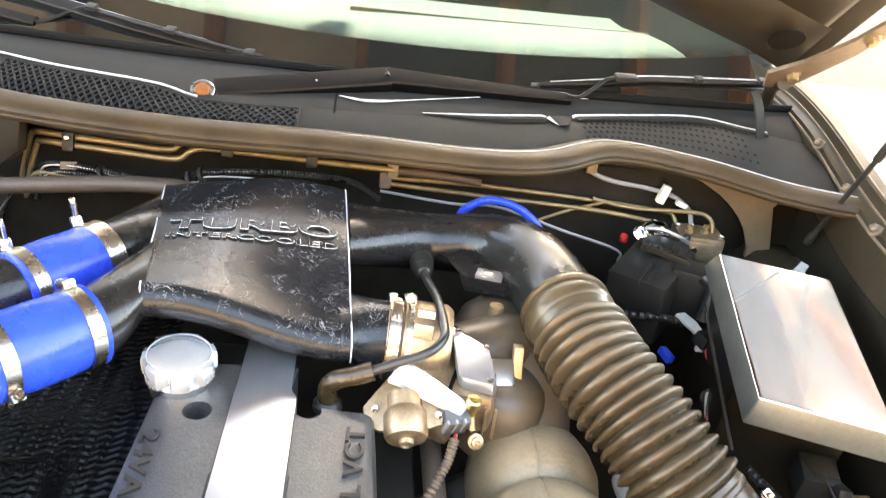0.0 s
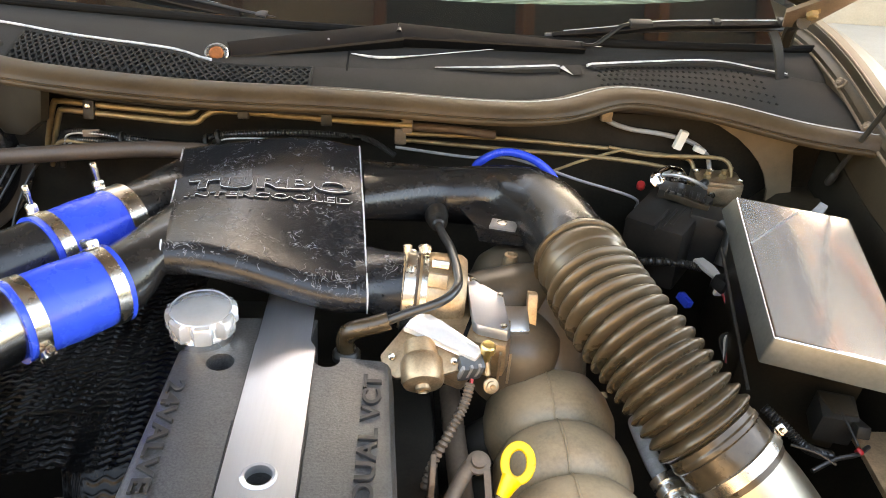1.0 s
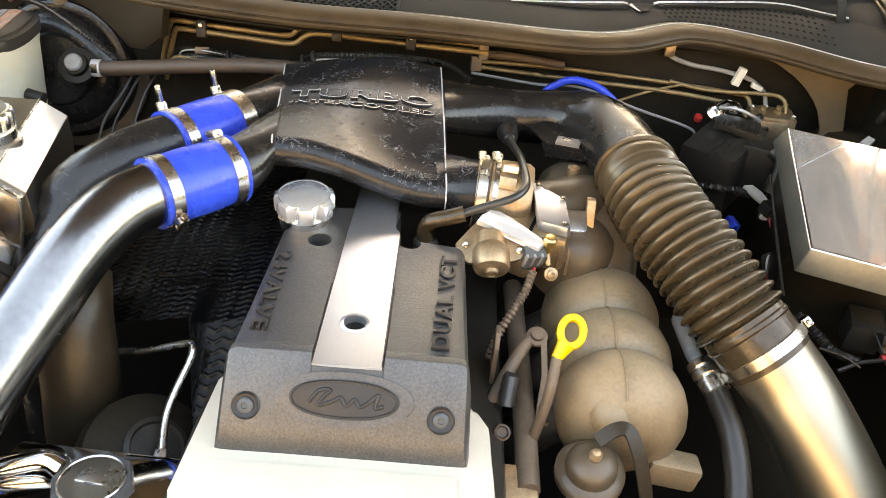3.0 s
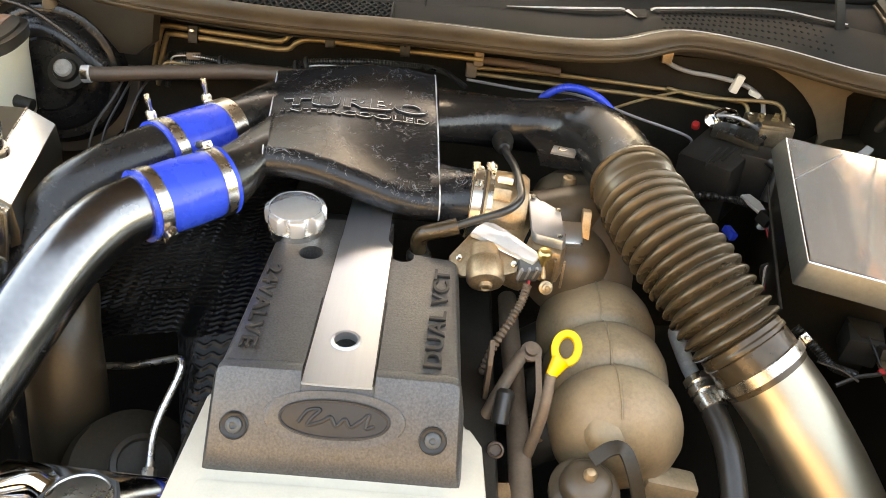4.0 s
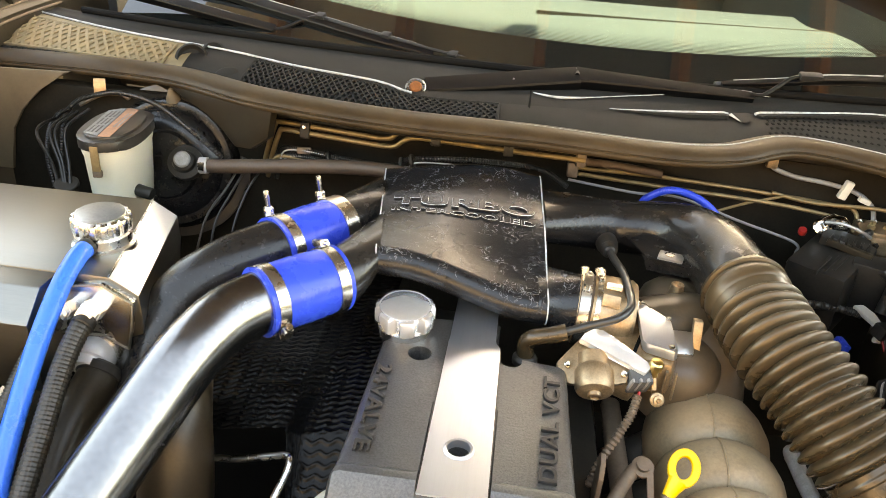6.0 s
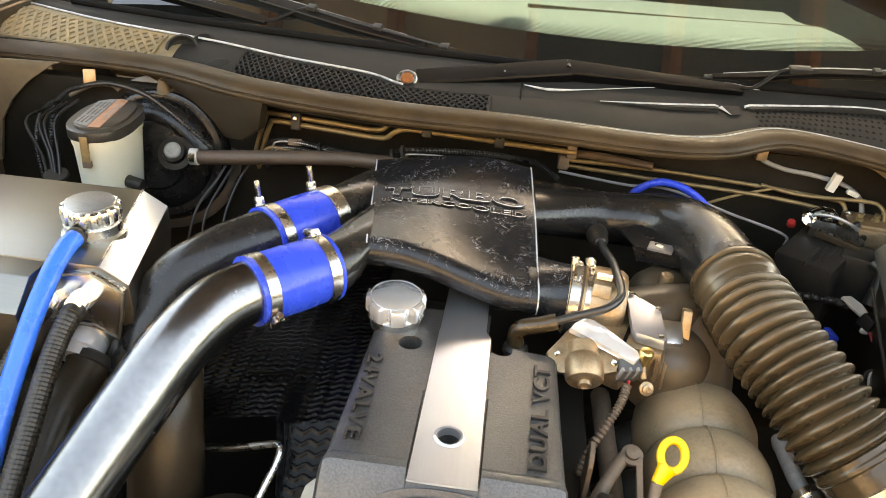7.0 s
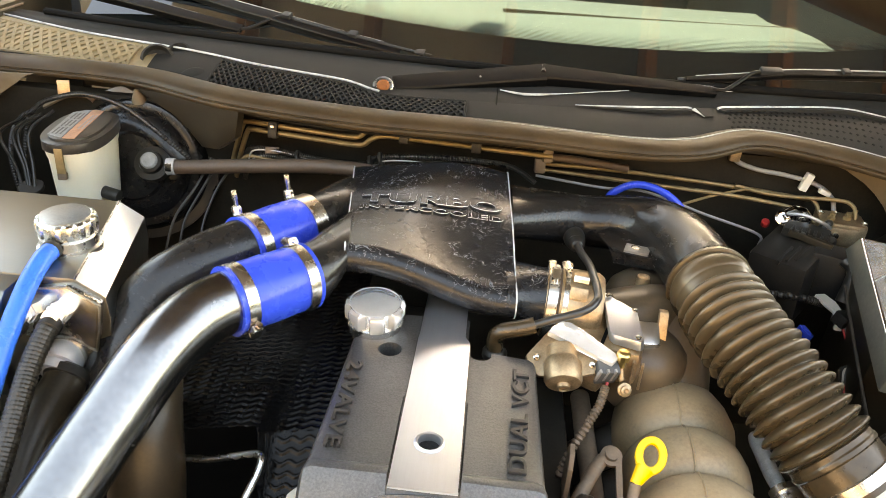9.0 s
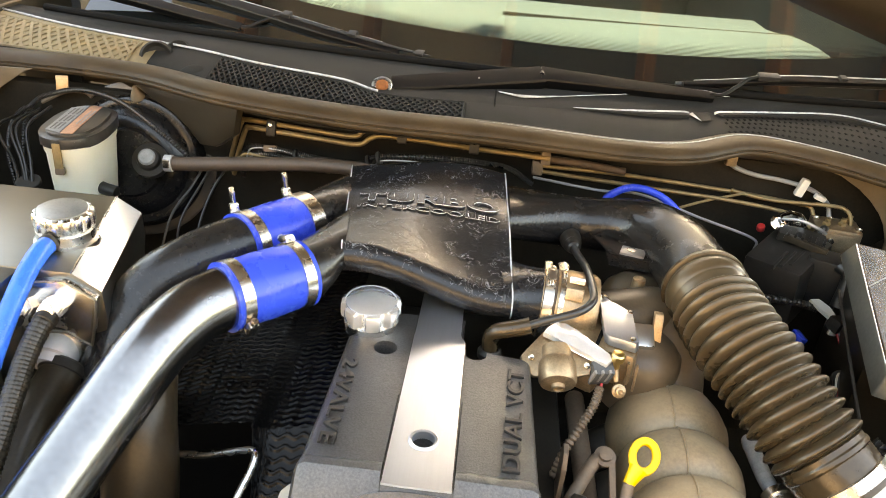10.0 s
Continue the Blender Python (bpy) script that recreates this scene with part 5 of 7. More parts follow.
for k in range(3):
    part("runner", tube([(0.225, 0.22 - 0.075 * k, 0.735), (0.18, 0.22 - 0.075 * k, 0.70), (0.14, 0.22 - 0.075 * k, 0.66)], 0.024, 20, 6), "black", plen)

can = thing("vacuum_can", (0.23, -0.02, 0.72), "dusty round vacuum actuator can with a bent bracket", "actuator")
part("can_shell", lathe((0.229, -0.012, 0.730), (-0.05, -0.25, 1), [(0.030, 0), (0.033, 0.004), (0.033, 0.012), (0.030, 0.016), (0.0245, 0.018), (0.0235, 0.027), (0.019, 0.033), (0.010, 0.036), (0.001, 0.037)], 36), "elbowcast", can)
part("nipple", lathe((0.2285, -0.020, 0.764), (-0.05, -0.25, 1), [(0.0055, 0), (0.0065, 0.006), (0.004, 0.011), (0.001, 0.012)], 16), "castalu", can)
part("bracket", sweep(bmesh.new(), spline([(0.229, -0.012, 0.778), (0.245, -0.006, 0.788), (0.258, -0.008, 0.788), (0.270, -0.022, 0.765), (0.280, -0.036, 0.73), (0.286, -0.045, 0.70)], 6), 1.0, section=[(-0.0065, -0.0015), (0.0065, -0.0015), (0.0065, 0.0015), (-0.0065, 0.0015)], up=(0, -0.4, 1)), "body", can)

tb = thing("electronic_throttle", (0.15, 0.28, 0.80), "dusty aluminium electronic throttle with bright machined plates", "throttle")
part("bore", lathe((0.108, 0.2955, 0.8585), (1, -0.06, -0.05), [(0.0395, 0), (0.0410, 0.004), (0.0410, 0.018), (0.043, 0.022), (0.044, 0.034), (0.044, 0.060), (0.040, 0.066)], 44), "castalu", tb)
worm_clamp(tb, (0.1165, 0.2950, 0.8582), (1, -0.06, -0.05), 0.0425, 0.012, 1.9)
worm_clamp(tb, (0.131, 0.2940, 0.8575), (1, -0.06, -0.05), 0.0425, 0.007, 1.6)
part("cuff", lathe((0.110, 0.2953, 0.8584), (1, -0.06, -0.05), [(0.0412, 0), (0.0422, 0.002), (0.0422, 0.014), (0.0400, 0.016), (0.0400, 0.019), (0.0424, 0.0195), (0.0424, 0.025), (0.0405, 0.026)], 44), "brownhose", tb)
part("body_casting", block((0.163, 0.262, 0.832), (0.062, 0.085, 0.050), (6, 0, -18), 0.010), "castalu", tb)
part("casting_flank", block((0.196, 0.236, 0.838), (0.046, 0.060, 0.046), (4, 0, -12), 0.012), "castalu", tb)
part("front_casting", block((0.150, 0.215, 0.834), (0.062, 0.040, 0.036), (20, 0, -32), 0.008), "castalu", tb)
plate = part("motor_plate", slab([(0.089, 0.199, 0.846), (0.112, 0.226, 0.862), (0.130, 0.222, 0.864), (0.167, 0.191, 0.855), (0.160, 0.178, 0.846), (0.146, 0.176, 0.842), (0.104, 0.179, 0.835), (0.092, 0.186, 0.838)], (0.000, 0.007, -0.008), 0.0014), "castalu", tb)
MB = Vector((0.1275, 0.206, 0.8500))
MAX = Vector((0.05, -0.90, -0.43)).normalized()
part("motor", lathe(MB, MAX, [(0.0170, -0.004), (0.0170, 0.010), (0.0195, 0.013), (0.0205, 0.016), (0.0205, 0.034), (0.0185, 0.038), (0.012, 0.040), (0.0075, 0.040), (0.0070, 0.044), (0.005, 0.045), (0.0045, 0.043), (0.001, 0.043)], 40), "castalu", tb)
for p in ((0.100, 0.195, 0.847), (0.158, 0.185, 0.8515), (0.117, 0.219, 0.8625)):
    part("plate_screw", lathe(p, (0, -0.62, 0.78), [(0.0036, 0), (0.0036, 0.002), (0.0024, 0.003), (0.001, 0.0024)], 12), "steel", plate)
part("top_arm", slab([(0.110, 0.214, 0.868), (0.116, 0.225, 0.870), (0.126, 0.235, 0.8715), (0.137, 0.234, 0.871), (0.147, 0.225, 0.870), (0.181, 0.193, 0.865), (0.183, 0.184, 0.864), (0.177, 0.177, 0.862), (0.162, 0.184, 0.864), (0.126, 0.208, 0.868)], (0, 0.003, -0.007), 0.0016), "capalu", tb, "bright machined arm")
part("top_plate", slab([(0.175, 0.295, 0.881), (0.210, 0.257, 0.881), (0.213, 0.212, 0.873), (0.209, 0.207, 0.872), (0.181, 0.217, 0.872), (0.177, 0.222, 0.873)], (0.001, -0.001, -0.012), 0.002), "strip", tb, "bright machined top plate")
part("upright_lug", slab([(0.236, 0.270, 0.880), (0.246, 0.268, 0.880), (0.247, 0.262, 0.879), (0.237, 0.263, 0.879)], (0.000, -0.016, -0.040), 0.0014), "castalu", tb)
part("lug_arm", slab([(0.211, 0.258, 0.868), (0.238, 0.262, 0.866), (0.238, 0.236, 0.852), (0.213, 0.232, 0.854)], (0, 0.004, -0.008), 0.002), "satin", tb)
# Near-black blocks put in for the shade between the castings.
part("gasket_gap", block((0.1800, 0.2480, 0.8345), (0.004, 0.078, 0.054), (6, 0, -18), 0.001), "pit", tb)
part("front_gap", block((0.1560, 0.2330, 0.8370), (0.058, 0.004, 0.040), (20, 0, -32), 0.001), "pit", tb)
for k in range(4):
    part("cast_rib", block((0.186 + 0.009 * k, 0.2060 - 0.0035 * k, 0.836), (0.0026, 0.006, 0.034), (4, 0, -12), 0.001), "castalu", tb)
for q in ((0.181, 0.283, 0.8815), (0.207, 0.2555, 0.8815), (0.206, 0.2125, 0.8735)):
    part("plate_screw", lathe(q, (0, 0, 1), [(0.0034, 0), (0.0034, 0.0016), (0.0022, 0.0022), (0.0018, 0.0008), (0.0004, 0.0008)], 12), "steel", tb)
conn = part("connector", block((0.1735, 0.1865, 0.844), (0.023, 0.016, 0.026), (28, 0, 14), 0.002), "capgrey", tb, "grey plug connector")
for dx in (-0.008, 0.0, 0.008):
    part("connector_rib", block((0.1725 + dx, 0.1775 + dx * 0.25, 0.846), (0.0026, 0.004, 0.022), (28, 0, 14), 0.0006), "grey", conn)
part("brass_fitting", lathe((0.1885, 0.1900, 0.852), (0.05, -0.1, 1), [(0.0045, -0.012), (0.0045, 0.008), (0.0075, 0.009), (0.0075, 0.016), (0.0060, 0.018), (0.001, 0.0185)], 10), "brass", tb)
part("fitting_stem", tube([(0.1885, 0.190, 0.852), (0.191, 0.183, 0.838)], 0.0032, 10), "castalu", tb)
part("side_bolt", lathe((0.1935, 0.175, 0.832), (0.1, -0.8, 0.4), [(0.0075, 0), (0.0075, 0.003), (0.0052, 0.004), (0.0052, 0.008), (0.003, 0.009), (0.001, 0.006)], 14), "castalu", tb)
for p, d in (((0.114, 0.288, 0.890), (-0.05, 0.25, 0.9)), ((0.136, 0.286, 0.893), (-0.35, 0.35, 0.9))):
    part("bolt_stud", lathe(p, d, [(0.003, 0), (0.003, 0.016), (0.0048, 0.0165), (0.0048, 0.024), (0.003, 0.025), (0.001, 0.025)], 10), "steel", tb)
part("bracket_strip", block((0.145, 0.268, 0.889), (0.020, 0.022, 0.014), (-25, 0, -12), 0.0015), "castalu", tb)
part("bracket_jaw", block((0.147, 0.279, 0.901), (0.018, 0.008, 0.008), (-25, 0, -12), 0.0015), "steel", tb)

elbow = thing("intake_elbow", (0.25, 0.31, 0.80), "dusty brown cast intake elbow behind the throttle, darkened for shade", "intake pipe")
part("elbow_casting", tube([(0.185, 0.285, 0.842), (0.225, 0.305, 0.842), (0.258, 0.318, 0.836), (0.270, 0.285, 0.812), (0.268, 0.245, 0.775), (0.266, 0.215, 0.755)], 0.040, 32, 8), "elbowcast", elbow)
part("dome", lathe((0.237, 0.368, 0.790), (0, -0.05, 1), [(0.050, 0), (0.050, 0.035), (0.043, 0.060), (0.028, 0.076), (0.001, 0.082)], 40), "elbowcast", elbow)
part("boss", lathe((0.228, 0.335, 0.852), (0, 0.0, 1), [(0.009, 0), (0.0085, 0.024), (0.0075, 0.032), (0.004, 0.033), (0.003, 0.029), (0.001, 0.029)], 18), "castalu", elbow)
part("boss_rib", tube([(0.2275, 0.329, 0.868), (0.228, 0.300, 0.862), (0.230, 0.280, 0.850)], 0.004, 10, 6), "elbowcast", elbow)
part("flank", lathe((0.232, 0.262, 0.800), (0.1, -0.25, 1), [(0.046, -0.03), (0.046, 0.02), (0.038, 0.040), (0.024, 0.050), (0.001, 0.053)], 36), "elbowcast", elbow)
part("web", tube([(0.215, 0.235, 0.83), (0.238, 0.225, 0.822), (0.262, 0.238, 0.815)], 0.007, 10, 6), "elbowcast", elbow)

breather = thing("breather_hose", (0.10, 0.23, 0.86), "black rubber breather hose with a moulded elbow boot", "hose")
part("boot", tube([(0.056, 0.220, 0.832), (0.055, 0.220, 0.850), (0.062, 0.217, 0.861), (0.080, 0.2155, 0.868), (0.096, 0.217, 0.8735)], 0.0092, 20, 8), "corr", breather)
part("boot_foot", lathe((0.056, 0.220, 0.826), (0, 0, 1), [(0.014, 0), (0.014, 0.006), (0.011, 0.010)], 24), "rubber", breather)
part("line", tube([(0.088, 0.2155, 0.871), (0.115, 0.2175, 0.883), (0.145, 0.222, 0.894), (0.160, 0.238, 0.899), (0.163, 0.262, 0.900), (0.159, 0.310, 0.902), (0.152, 0.352, 0.898), (0.150, 0.385, 0.892)], 0.0046, 16, 10), "conduit", breather)
part("grommet_boot", lathe((0.150, 0.440, 0.880), (0.0, -0.95, 0.2), [(0.014, -0.02), (0.014, 0.02), (0.0115, 0.024), (0.0130, 0.029), (0.0108, 0.033), (0.0122, 0.038), (0.0100, 0.042), (0.0110, 0.047), (0.0082, 0.051), (0.0074, 0.060), (0.005, 0.062)], 24), "rubber", breather)

loom = thing("throttle_loom", (0.16, 0.15, 0.75), "ribbed split conduit from the throttle plug", "cable")
LP = spline([(0.174, 0.174, 0.834), (0.168, 0.158, 0.822), (0.157, 0.144, 0.806), (0.143, 0.131, 0.782), (0.134, 0.124, 0.75)], 22)
part("conduit", sweep(bmesh.new(), LP, lambda t: 0.0044 + 0.0009 * math.sin(t * 150), 12), "rustpipe", loom)
part("red_wire", tube([(0.176, 0.180, 0.835), (0.174, 0.173, 0.830), (0.172, 0.166, 0.826)], 0.0018, 8), "red", loom)

dip = thing("dipstick", (0.2, 0.05, 0.70), "yellow plastic ring-handled oil dipstick in its tube", "dipstick")
DC = Vector((0.2045, 0.069, 0.838))
du, dv = Vector((0.97, -0.22, 0.0)).normalized(), Vector((0.16, 0.72, 0.62)).normalized()
DLEN = 24
loop = [DC + du * (0.0108 * math.cos(2 * math.pi * k / DLEN)) + dv * (0.0142 * math.sin(2 * math.pi * k / DLEN)) for k in range(DLEN + 1)]
dwv = du.cross(dv).normalized()
part("ring_handle", sweep(bmesh.new(), loop, 1.0, section=[(-0.0038, -0.003), (-0.0030, -0.0042), (0.0030, -0.0042), (0.0038, -0.003), (0.0038, 0.003), (0.0030, 0.0042), (-0.0030, 0.0042), (-0.0038, 0.003)], up=tuple(dwv)), "yellow", dip)
part("stem", sweep(bmesh.new(), [DC - dv * 0.0125 - du * 0.003, DC - dv * 0.020 - du * 0.0060, DC - dv * 0.029 - du * 0.0095], lambda t: 0.0092 - 0.0040 * t, 16), "yellow", dip)
part("guide_tube", tube([tuple(DC - dv * 0.028 - du * 0.009), (0.186, 0.030, 0.79), (0.178, 0.025, 0.74), (0.165, 0.03, 0.66)], 0.0055, 14, 8), "rustpipe", dip)

lift = thing("lifting_eye", (0.136, 0.08, 0.74), "dusty flat steel engine lifting eye", "bracket")
eye = part("plate", prism([(-0.010, -0.06), (0.014, -0.062), (0.021, 0.0), (0.019, 0.034), (0.010, 0.047), (-0.002, 0.047), (-0.012, 0.034), (-0.014, 0.0)], (0.135, 0.098, 0.765), (0.06, 1, 0.15), (0, -0.1, 1), 0.005, 0.001), "rustpipe", lift)
arm = thing("support_bracket", (0.165, 0.09, 0.72), "dusty steel support arm bolted beside the engine", "bracket")
part("arm", tube([(0.132, 0.058, 0.735), (0.150, 0.082, 0.765), (0.170, 0.110, 0.788), (0.182, 0.118, 0.788)], 0.0070, 14, 8), "rustpipe", arm)
part("leg", sweep(bmesh.new(), [(0.188, 0.112, 0.788), (0.190, 0.085, 0.765), (0.186, 0.060, 0.73)], 1.0, section=[(-0.009, -0.003), (0.009, -0.003), (0.009, 0.003), (-0.009, 0.003)], up=(1, 0, 0.2)), "rustpipe", arm)
part("pivot_bolt", lathe((0.180, 0.114, 0.792), (0.0, -0.4, 0.9), [(0.011, 0), (0.011, 0.004), (0.007, 0.005), (0.007, 0.010), (0.001, 0.011)], 20), "rustpipe", arm)
rail = thing("fuel_rail_pipe", (0.175, 0.12, 0.70), "brown tarnished steel pipe beside the head", "pipe")
part("pipe_wall", tube([(0.167, 0.27, 0.745), (0.168, 0.20, 0.743), (0.170, 0.133, 0.740), (0.171, 0.047, 0.735), (0.172, -0.03, 0.725)], 0.0115, 20, 8), "rustpipe", rail)
part("clamp_tab", block((0.194, 0.055, 0.722), (0.010, 0.008, 0.022), None, 0.002), "castalu", rail)
sensor = thing("cam_sensor_plug", (0.15, 0.03, 0.73), "black sensor plug on a cast stub", "connector")
part("plug", lathe((0.150, 0.048, 0.755), (0.1, 0.5, 0.6), [(0.009, 0), (0.009, 0.03), (0.006, 0.034)], 16), "conduit", sensor)
part("stub", lathe((0.146, 0.022, 0.745), (0, -0.6, 0.6), [(0.008, 0), (0.008, 0.008), (0.006, 0.009), (0.005, 0.005), (0.001, 0.005)], 20), "brownhose", sensor)
cream_tab = thing("water_outlet", (0.15, 0.0, 0.7), "cast aluminium housing at the front of the head", "housing")
part("casting", block((0.158, -0.022, 0.70), (0.05, 0.05, 0.06), (10, 0, 0), 0.012), "castalu", cream_tab)
part("flange", prism(oval(0.045, 0.030), (0.205, -0.045, 0.665), (1, 0.1, 0), (0, 1, 0.4), 0.02, 0.004), "castalu", cream_tab)

ac = thing("aircon_hose", (0.375, 0.08, 0.70), "black air-conditioning hose with a crimped alloy fitting", "hose")
part("alloy_tube", tube([(0.366, 0.218, 0.745), (0.357, 0.206, 0.762), (0.354, 0.190, 0.767), (0.356, 0.145, 0.766), (0.361, 0.122, 0.764)], 0.0085, 18, 8), "greylabel", ac)
part("crimp", lathe((0.3605, 0.127, 0.7642), (0.011, -0.039, -0.006), [(0.010, 0), (0.0155, 0.002), (0.0155, 0.010), (0.0132, 0.012), (0.0158, 0.014), (0.0158, 0.022), (0.0132, 0.024), (0.0155, 0.026), (0.0150, 0.042), (0.012, 0.043)], 28), "satin", ac)
part("rubber_hose", tube([(0.370, 0.092, 0.759), (0.375, 0.070, 0.752), (0.380, 0.043, 0.740), (0.381, 0.0, 0.712), (0.372, -0.05, 0.67), (0.36, -0.09, 0.62)], 0.0130, 20, 8), "rubber", ac)

bluev = thing("blue_vacuum_line", (0.26, 0.54, 0.85), "thin blue silicone vacuum hose looping behind the pipe", "hose")
part("line", tube([(0.205, 0.560, 0.880), (0.212, 0.552, 0.900), (0.240, 0.546, 0.918), (0.275, 0.538, 0.915), (0.305, 0.530, 0.896), (0.318, 0.520, 0.868), (0.32, 0.51, 0.83)], 0.0055, 14, 10), "blue", bluev)

# bright battery box, its lid tilted to the front
BU = Vector((0.925, -0.38, 0.0)).normalized()
BV = Vector((-0.038, -0.231, -0.048)).normalized()
BW = BV.cross(BU).normalized()
if BW.z < 0:
    BW = -BW
BO = Vector((0.5235, 0.4570, 0.9100))
box = thing("battery_cover", (0.62, 0.32, 0.70), "polished folded-aluminium battery cover over a black battery tray", "battery cover")
LW, LL, LH = 0.132, 0.240, 0.032
bm = bmesh.new()
outer = [(-0.010, -0.010), (LW + 0.010, -0.010), (LW + 0.010, LL + 0.010), (-0.010, LL + 0.010)]
inner = [(0.0, 0.0), (LW, 0.0), (LW, LL), (0.0, LL)]
lo = [bm.verts.new(BO + BU * a + BV * b - BW * LH) for a, b in outer]
hi = [bm.verts.new(BO + BU * a + BV * b) for a, b in inner]
ring_faces(bm, [lo, hi])
bmesh.ops.bevel(bm, geom=bm.edges[:], offset=0.0028, segments=3, affect="EDGES", profile=0.6)
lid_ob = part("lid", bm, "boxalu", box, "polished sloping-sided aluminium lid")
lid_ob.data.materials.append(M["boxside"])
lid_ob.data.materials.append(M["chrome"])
# Shading by facing: bright top, darker sides, chrome for the bevels' glint.
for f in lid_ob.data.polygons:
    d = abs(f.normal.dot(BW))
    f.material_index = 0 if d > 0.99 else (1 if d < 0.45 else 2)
part("tray", block(BO + BU * LW / 2 + BV * (LL / 2 - 0.03) - BW * 0.125, (LW + 0.002, LL - 0.06, 0.18), Matrix((BU, BV, -BW if BU.cross(BV).dot(BW) < 0 else BW)).transposed(), 0.006), "body", box)
part("lid_bead", tube([BO + BU * 0.003 + BV * 0.090 + BW * 0.0001, BO + BU * 0.070 + BV * 0.010 + BW * 0.0001], 0.0008, 8), "sheetalu", box)
part("rod", tube([BO - BU * 0.017 + BV * 0.06 - BW * 0.04, BO - BU * 0.017 + BV * 0.27 - BW * 0.055], 0.0022, 8), "black", box)

part("lid_catch", slab([BO + BU * a + BV * b - BW * 0.006 for a, b in ((0.086, -0.004), (0.102, -0.004), (0.116, -0.028), (0.108, -0.034), (0.098, -0.016))], -BW * 0.005, 0.001), "greylabel", box)

# brake modulator behind it
absu = thing("brake_modulator", (0.49, 0.52, 0.78), "black brake modulator block with alloy body and steel lines", "brake modulator")
part("ecu_shell", block((0.470, 0.515, 0.822), (0.080, 0.12, 0.09), (6, 0, -38), 0.008), "dustyblack", absu)
part("side_housing", block((0.515, 0.492, 0.835), (0.050, 0.046, 0.070), (0, 0, -25), 0.004), "dustyblack", absu)
part("housing_edge", block((0.5345, 0.4745, 0.846), (0.004, 0.004, 0.045), (0, 0, -25), 0.001), "grey", absu)
part("alloy_body", block((0.552, 0.582, 0.852), (0.066, 0.050, 0.062), (0, 0, -8), 0.005), "castalu", absu)
for dx, dy in ((-0.018, -0.008), (0.006, -0.004), (0.020, 0.008)):
    part("line_nut", lathe((0.552 + dx, 0.582 + dy, 0.880), (0, -0.1, 1), [(0.006, 0), (0.006, 0.008), (0.004, 0.009), (0.004, 0.014)], 6), "gold", absu)
part("connector_rail", block((0.487, 0.513, 0.874), (0.060, 0.010, 0.010), (0, 6, -32), 0.002), "body", absu)
part("connector_body", block((0.488, 0.535, 0.872), (0.062, 0.032, 0.020), (10, 4, -25), 0.004), "black", absu)
part("latch_lever", slab([(0.456, 0.556, 0.893), (0.470, 0.549, 0.903), (0.488, 0.548, 0.900), (0.500, 0.552, 0.888), (0.490, 0.545, 0.880), (0.468, 0.550, 0.884)], (0.002, 0.012, 0.002), 0.003), "chrome", absu, "bright latch lever")
part("latch_eye", lathe((0.456, 0.553, 0.885), (0.1, -0.7, 0.6), [(0.010, 0), (0.011, 0.003), (0.008, 0.005), (0.006, 0.002), (0.001, 0.002)], 20), "chrome", absu)
part("red_cap", lathe((0.442, 0.570, 0.866), (-0.2, -0.5, 0.8), [(0.006, 0), (0.006, 0.007), (0.0045, 0.009), (0.001, 0.009)], 18), "red", absu)
for k in range(5):
    part("shell_rib", block((0.444 + 0.013 * k, 0.478 + 0.004 * k, 0.862), (0.004, 0.05, 0.008), (6, 0, -38), 0.001), "dustyblack", absu)
part("cable_stub", tube([(0.518, 0.465, 0.870), (0.528, 0.452, 0.860), (0.520, 0.44, 0.82)], 0.009, 14, 8), "rubber", absu)

for dx, dy, r in ((-0.026, 0.014, 0.0052), (-0.004, 0.017, 0.0040), (0.026, -0.015, 0.0045)):
    part("body_plug", lathe((0.552 + dx, 0.580 + dy, 0.8828), (0, 0, 1), [(r, 0), (r, 0.0018), (r * 0.7, 0.0024), (r * 0.55, 0.0004), (0.0004, 0.0004)], 16), "steel", absu)
part("body_step", block((0.546, 0.556, 0.866), (0.044, 0.012, 0.026), (0, 0, -8), 0.003), "castalu", absu)
part("body_bolt", lathe((0.534, 0.549, 0.868), (0.1, -1, 0.1), [(0.0055, 0), (0.0055, 0.004), (0.0035, 0.0045), (0.0005, 0.004)], 6), "steel", absu)
part("latch_arm", tube([(0.462, 0.552, 0.894), (0.480, 0.536, 0.900), (0.503, 0.530, 0.894), (0.520, 0.536, 0.884)], 0.0026, 8, 6), "sheetalu", absu)
part("latch_pin", tube([(0.474, 0.560, 0.889), (0.486, 0.545, 0.893)], 0.0042, 10), "steel", absu)
for k in range(6):
    part("connector_tooth", block((0.466 + 0.0085 * k, 0.527 - 0.0042 * k, 0.8832), (0.0036, 0.013, 0.005), (10, 4, -25), 0.0008), "dustyblack", absu)
part("plug_boot", tube([(0.508, 0.545, 0.874), (0.522, 0.552, 0.884), (0.531, 0.566, 0.878)], 0.0055, 12, 6), "conduit", absu)

wires = thing("battery_loom", (0.49, 0.41, 0.76), "tangle of small connectors and coloured wires beside the battery", "cable")
part("plug_lever", slab([(0.488, 0.452, 0.822), (0.502, 0.456, 0.822), (0.512, 0.440, 0.820), (0.518, 0.426, 0.814), (0.508, 0.424, 0.812), (0.498, 0.436, 0.818)], (0.0, 0.002, -0.006), 0.002), "white", wires, "pale plug lever")
part("plug_bar", tube([(0.522, 0.440, 0.822), (0.532, 0.447, 0.824)], 0.0028, 8), "greylabel", wires)
part("plug_bar", tube([(0.526, 0.430, 0.816), (0.537, 0.436, 0.818)], 0.0028, 8), "greylabel", wires)
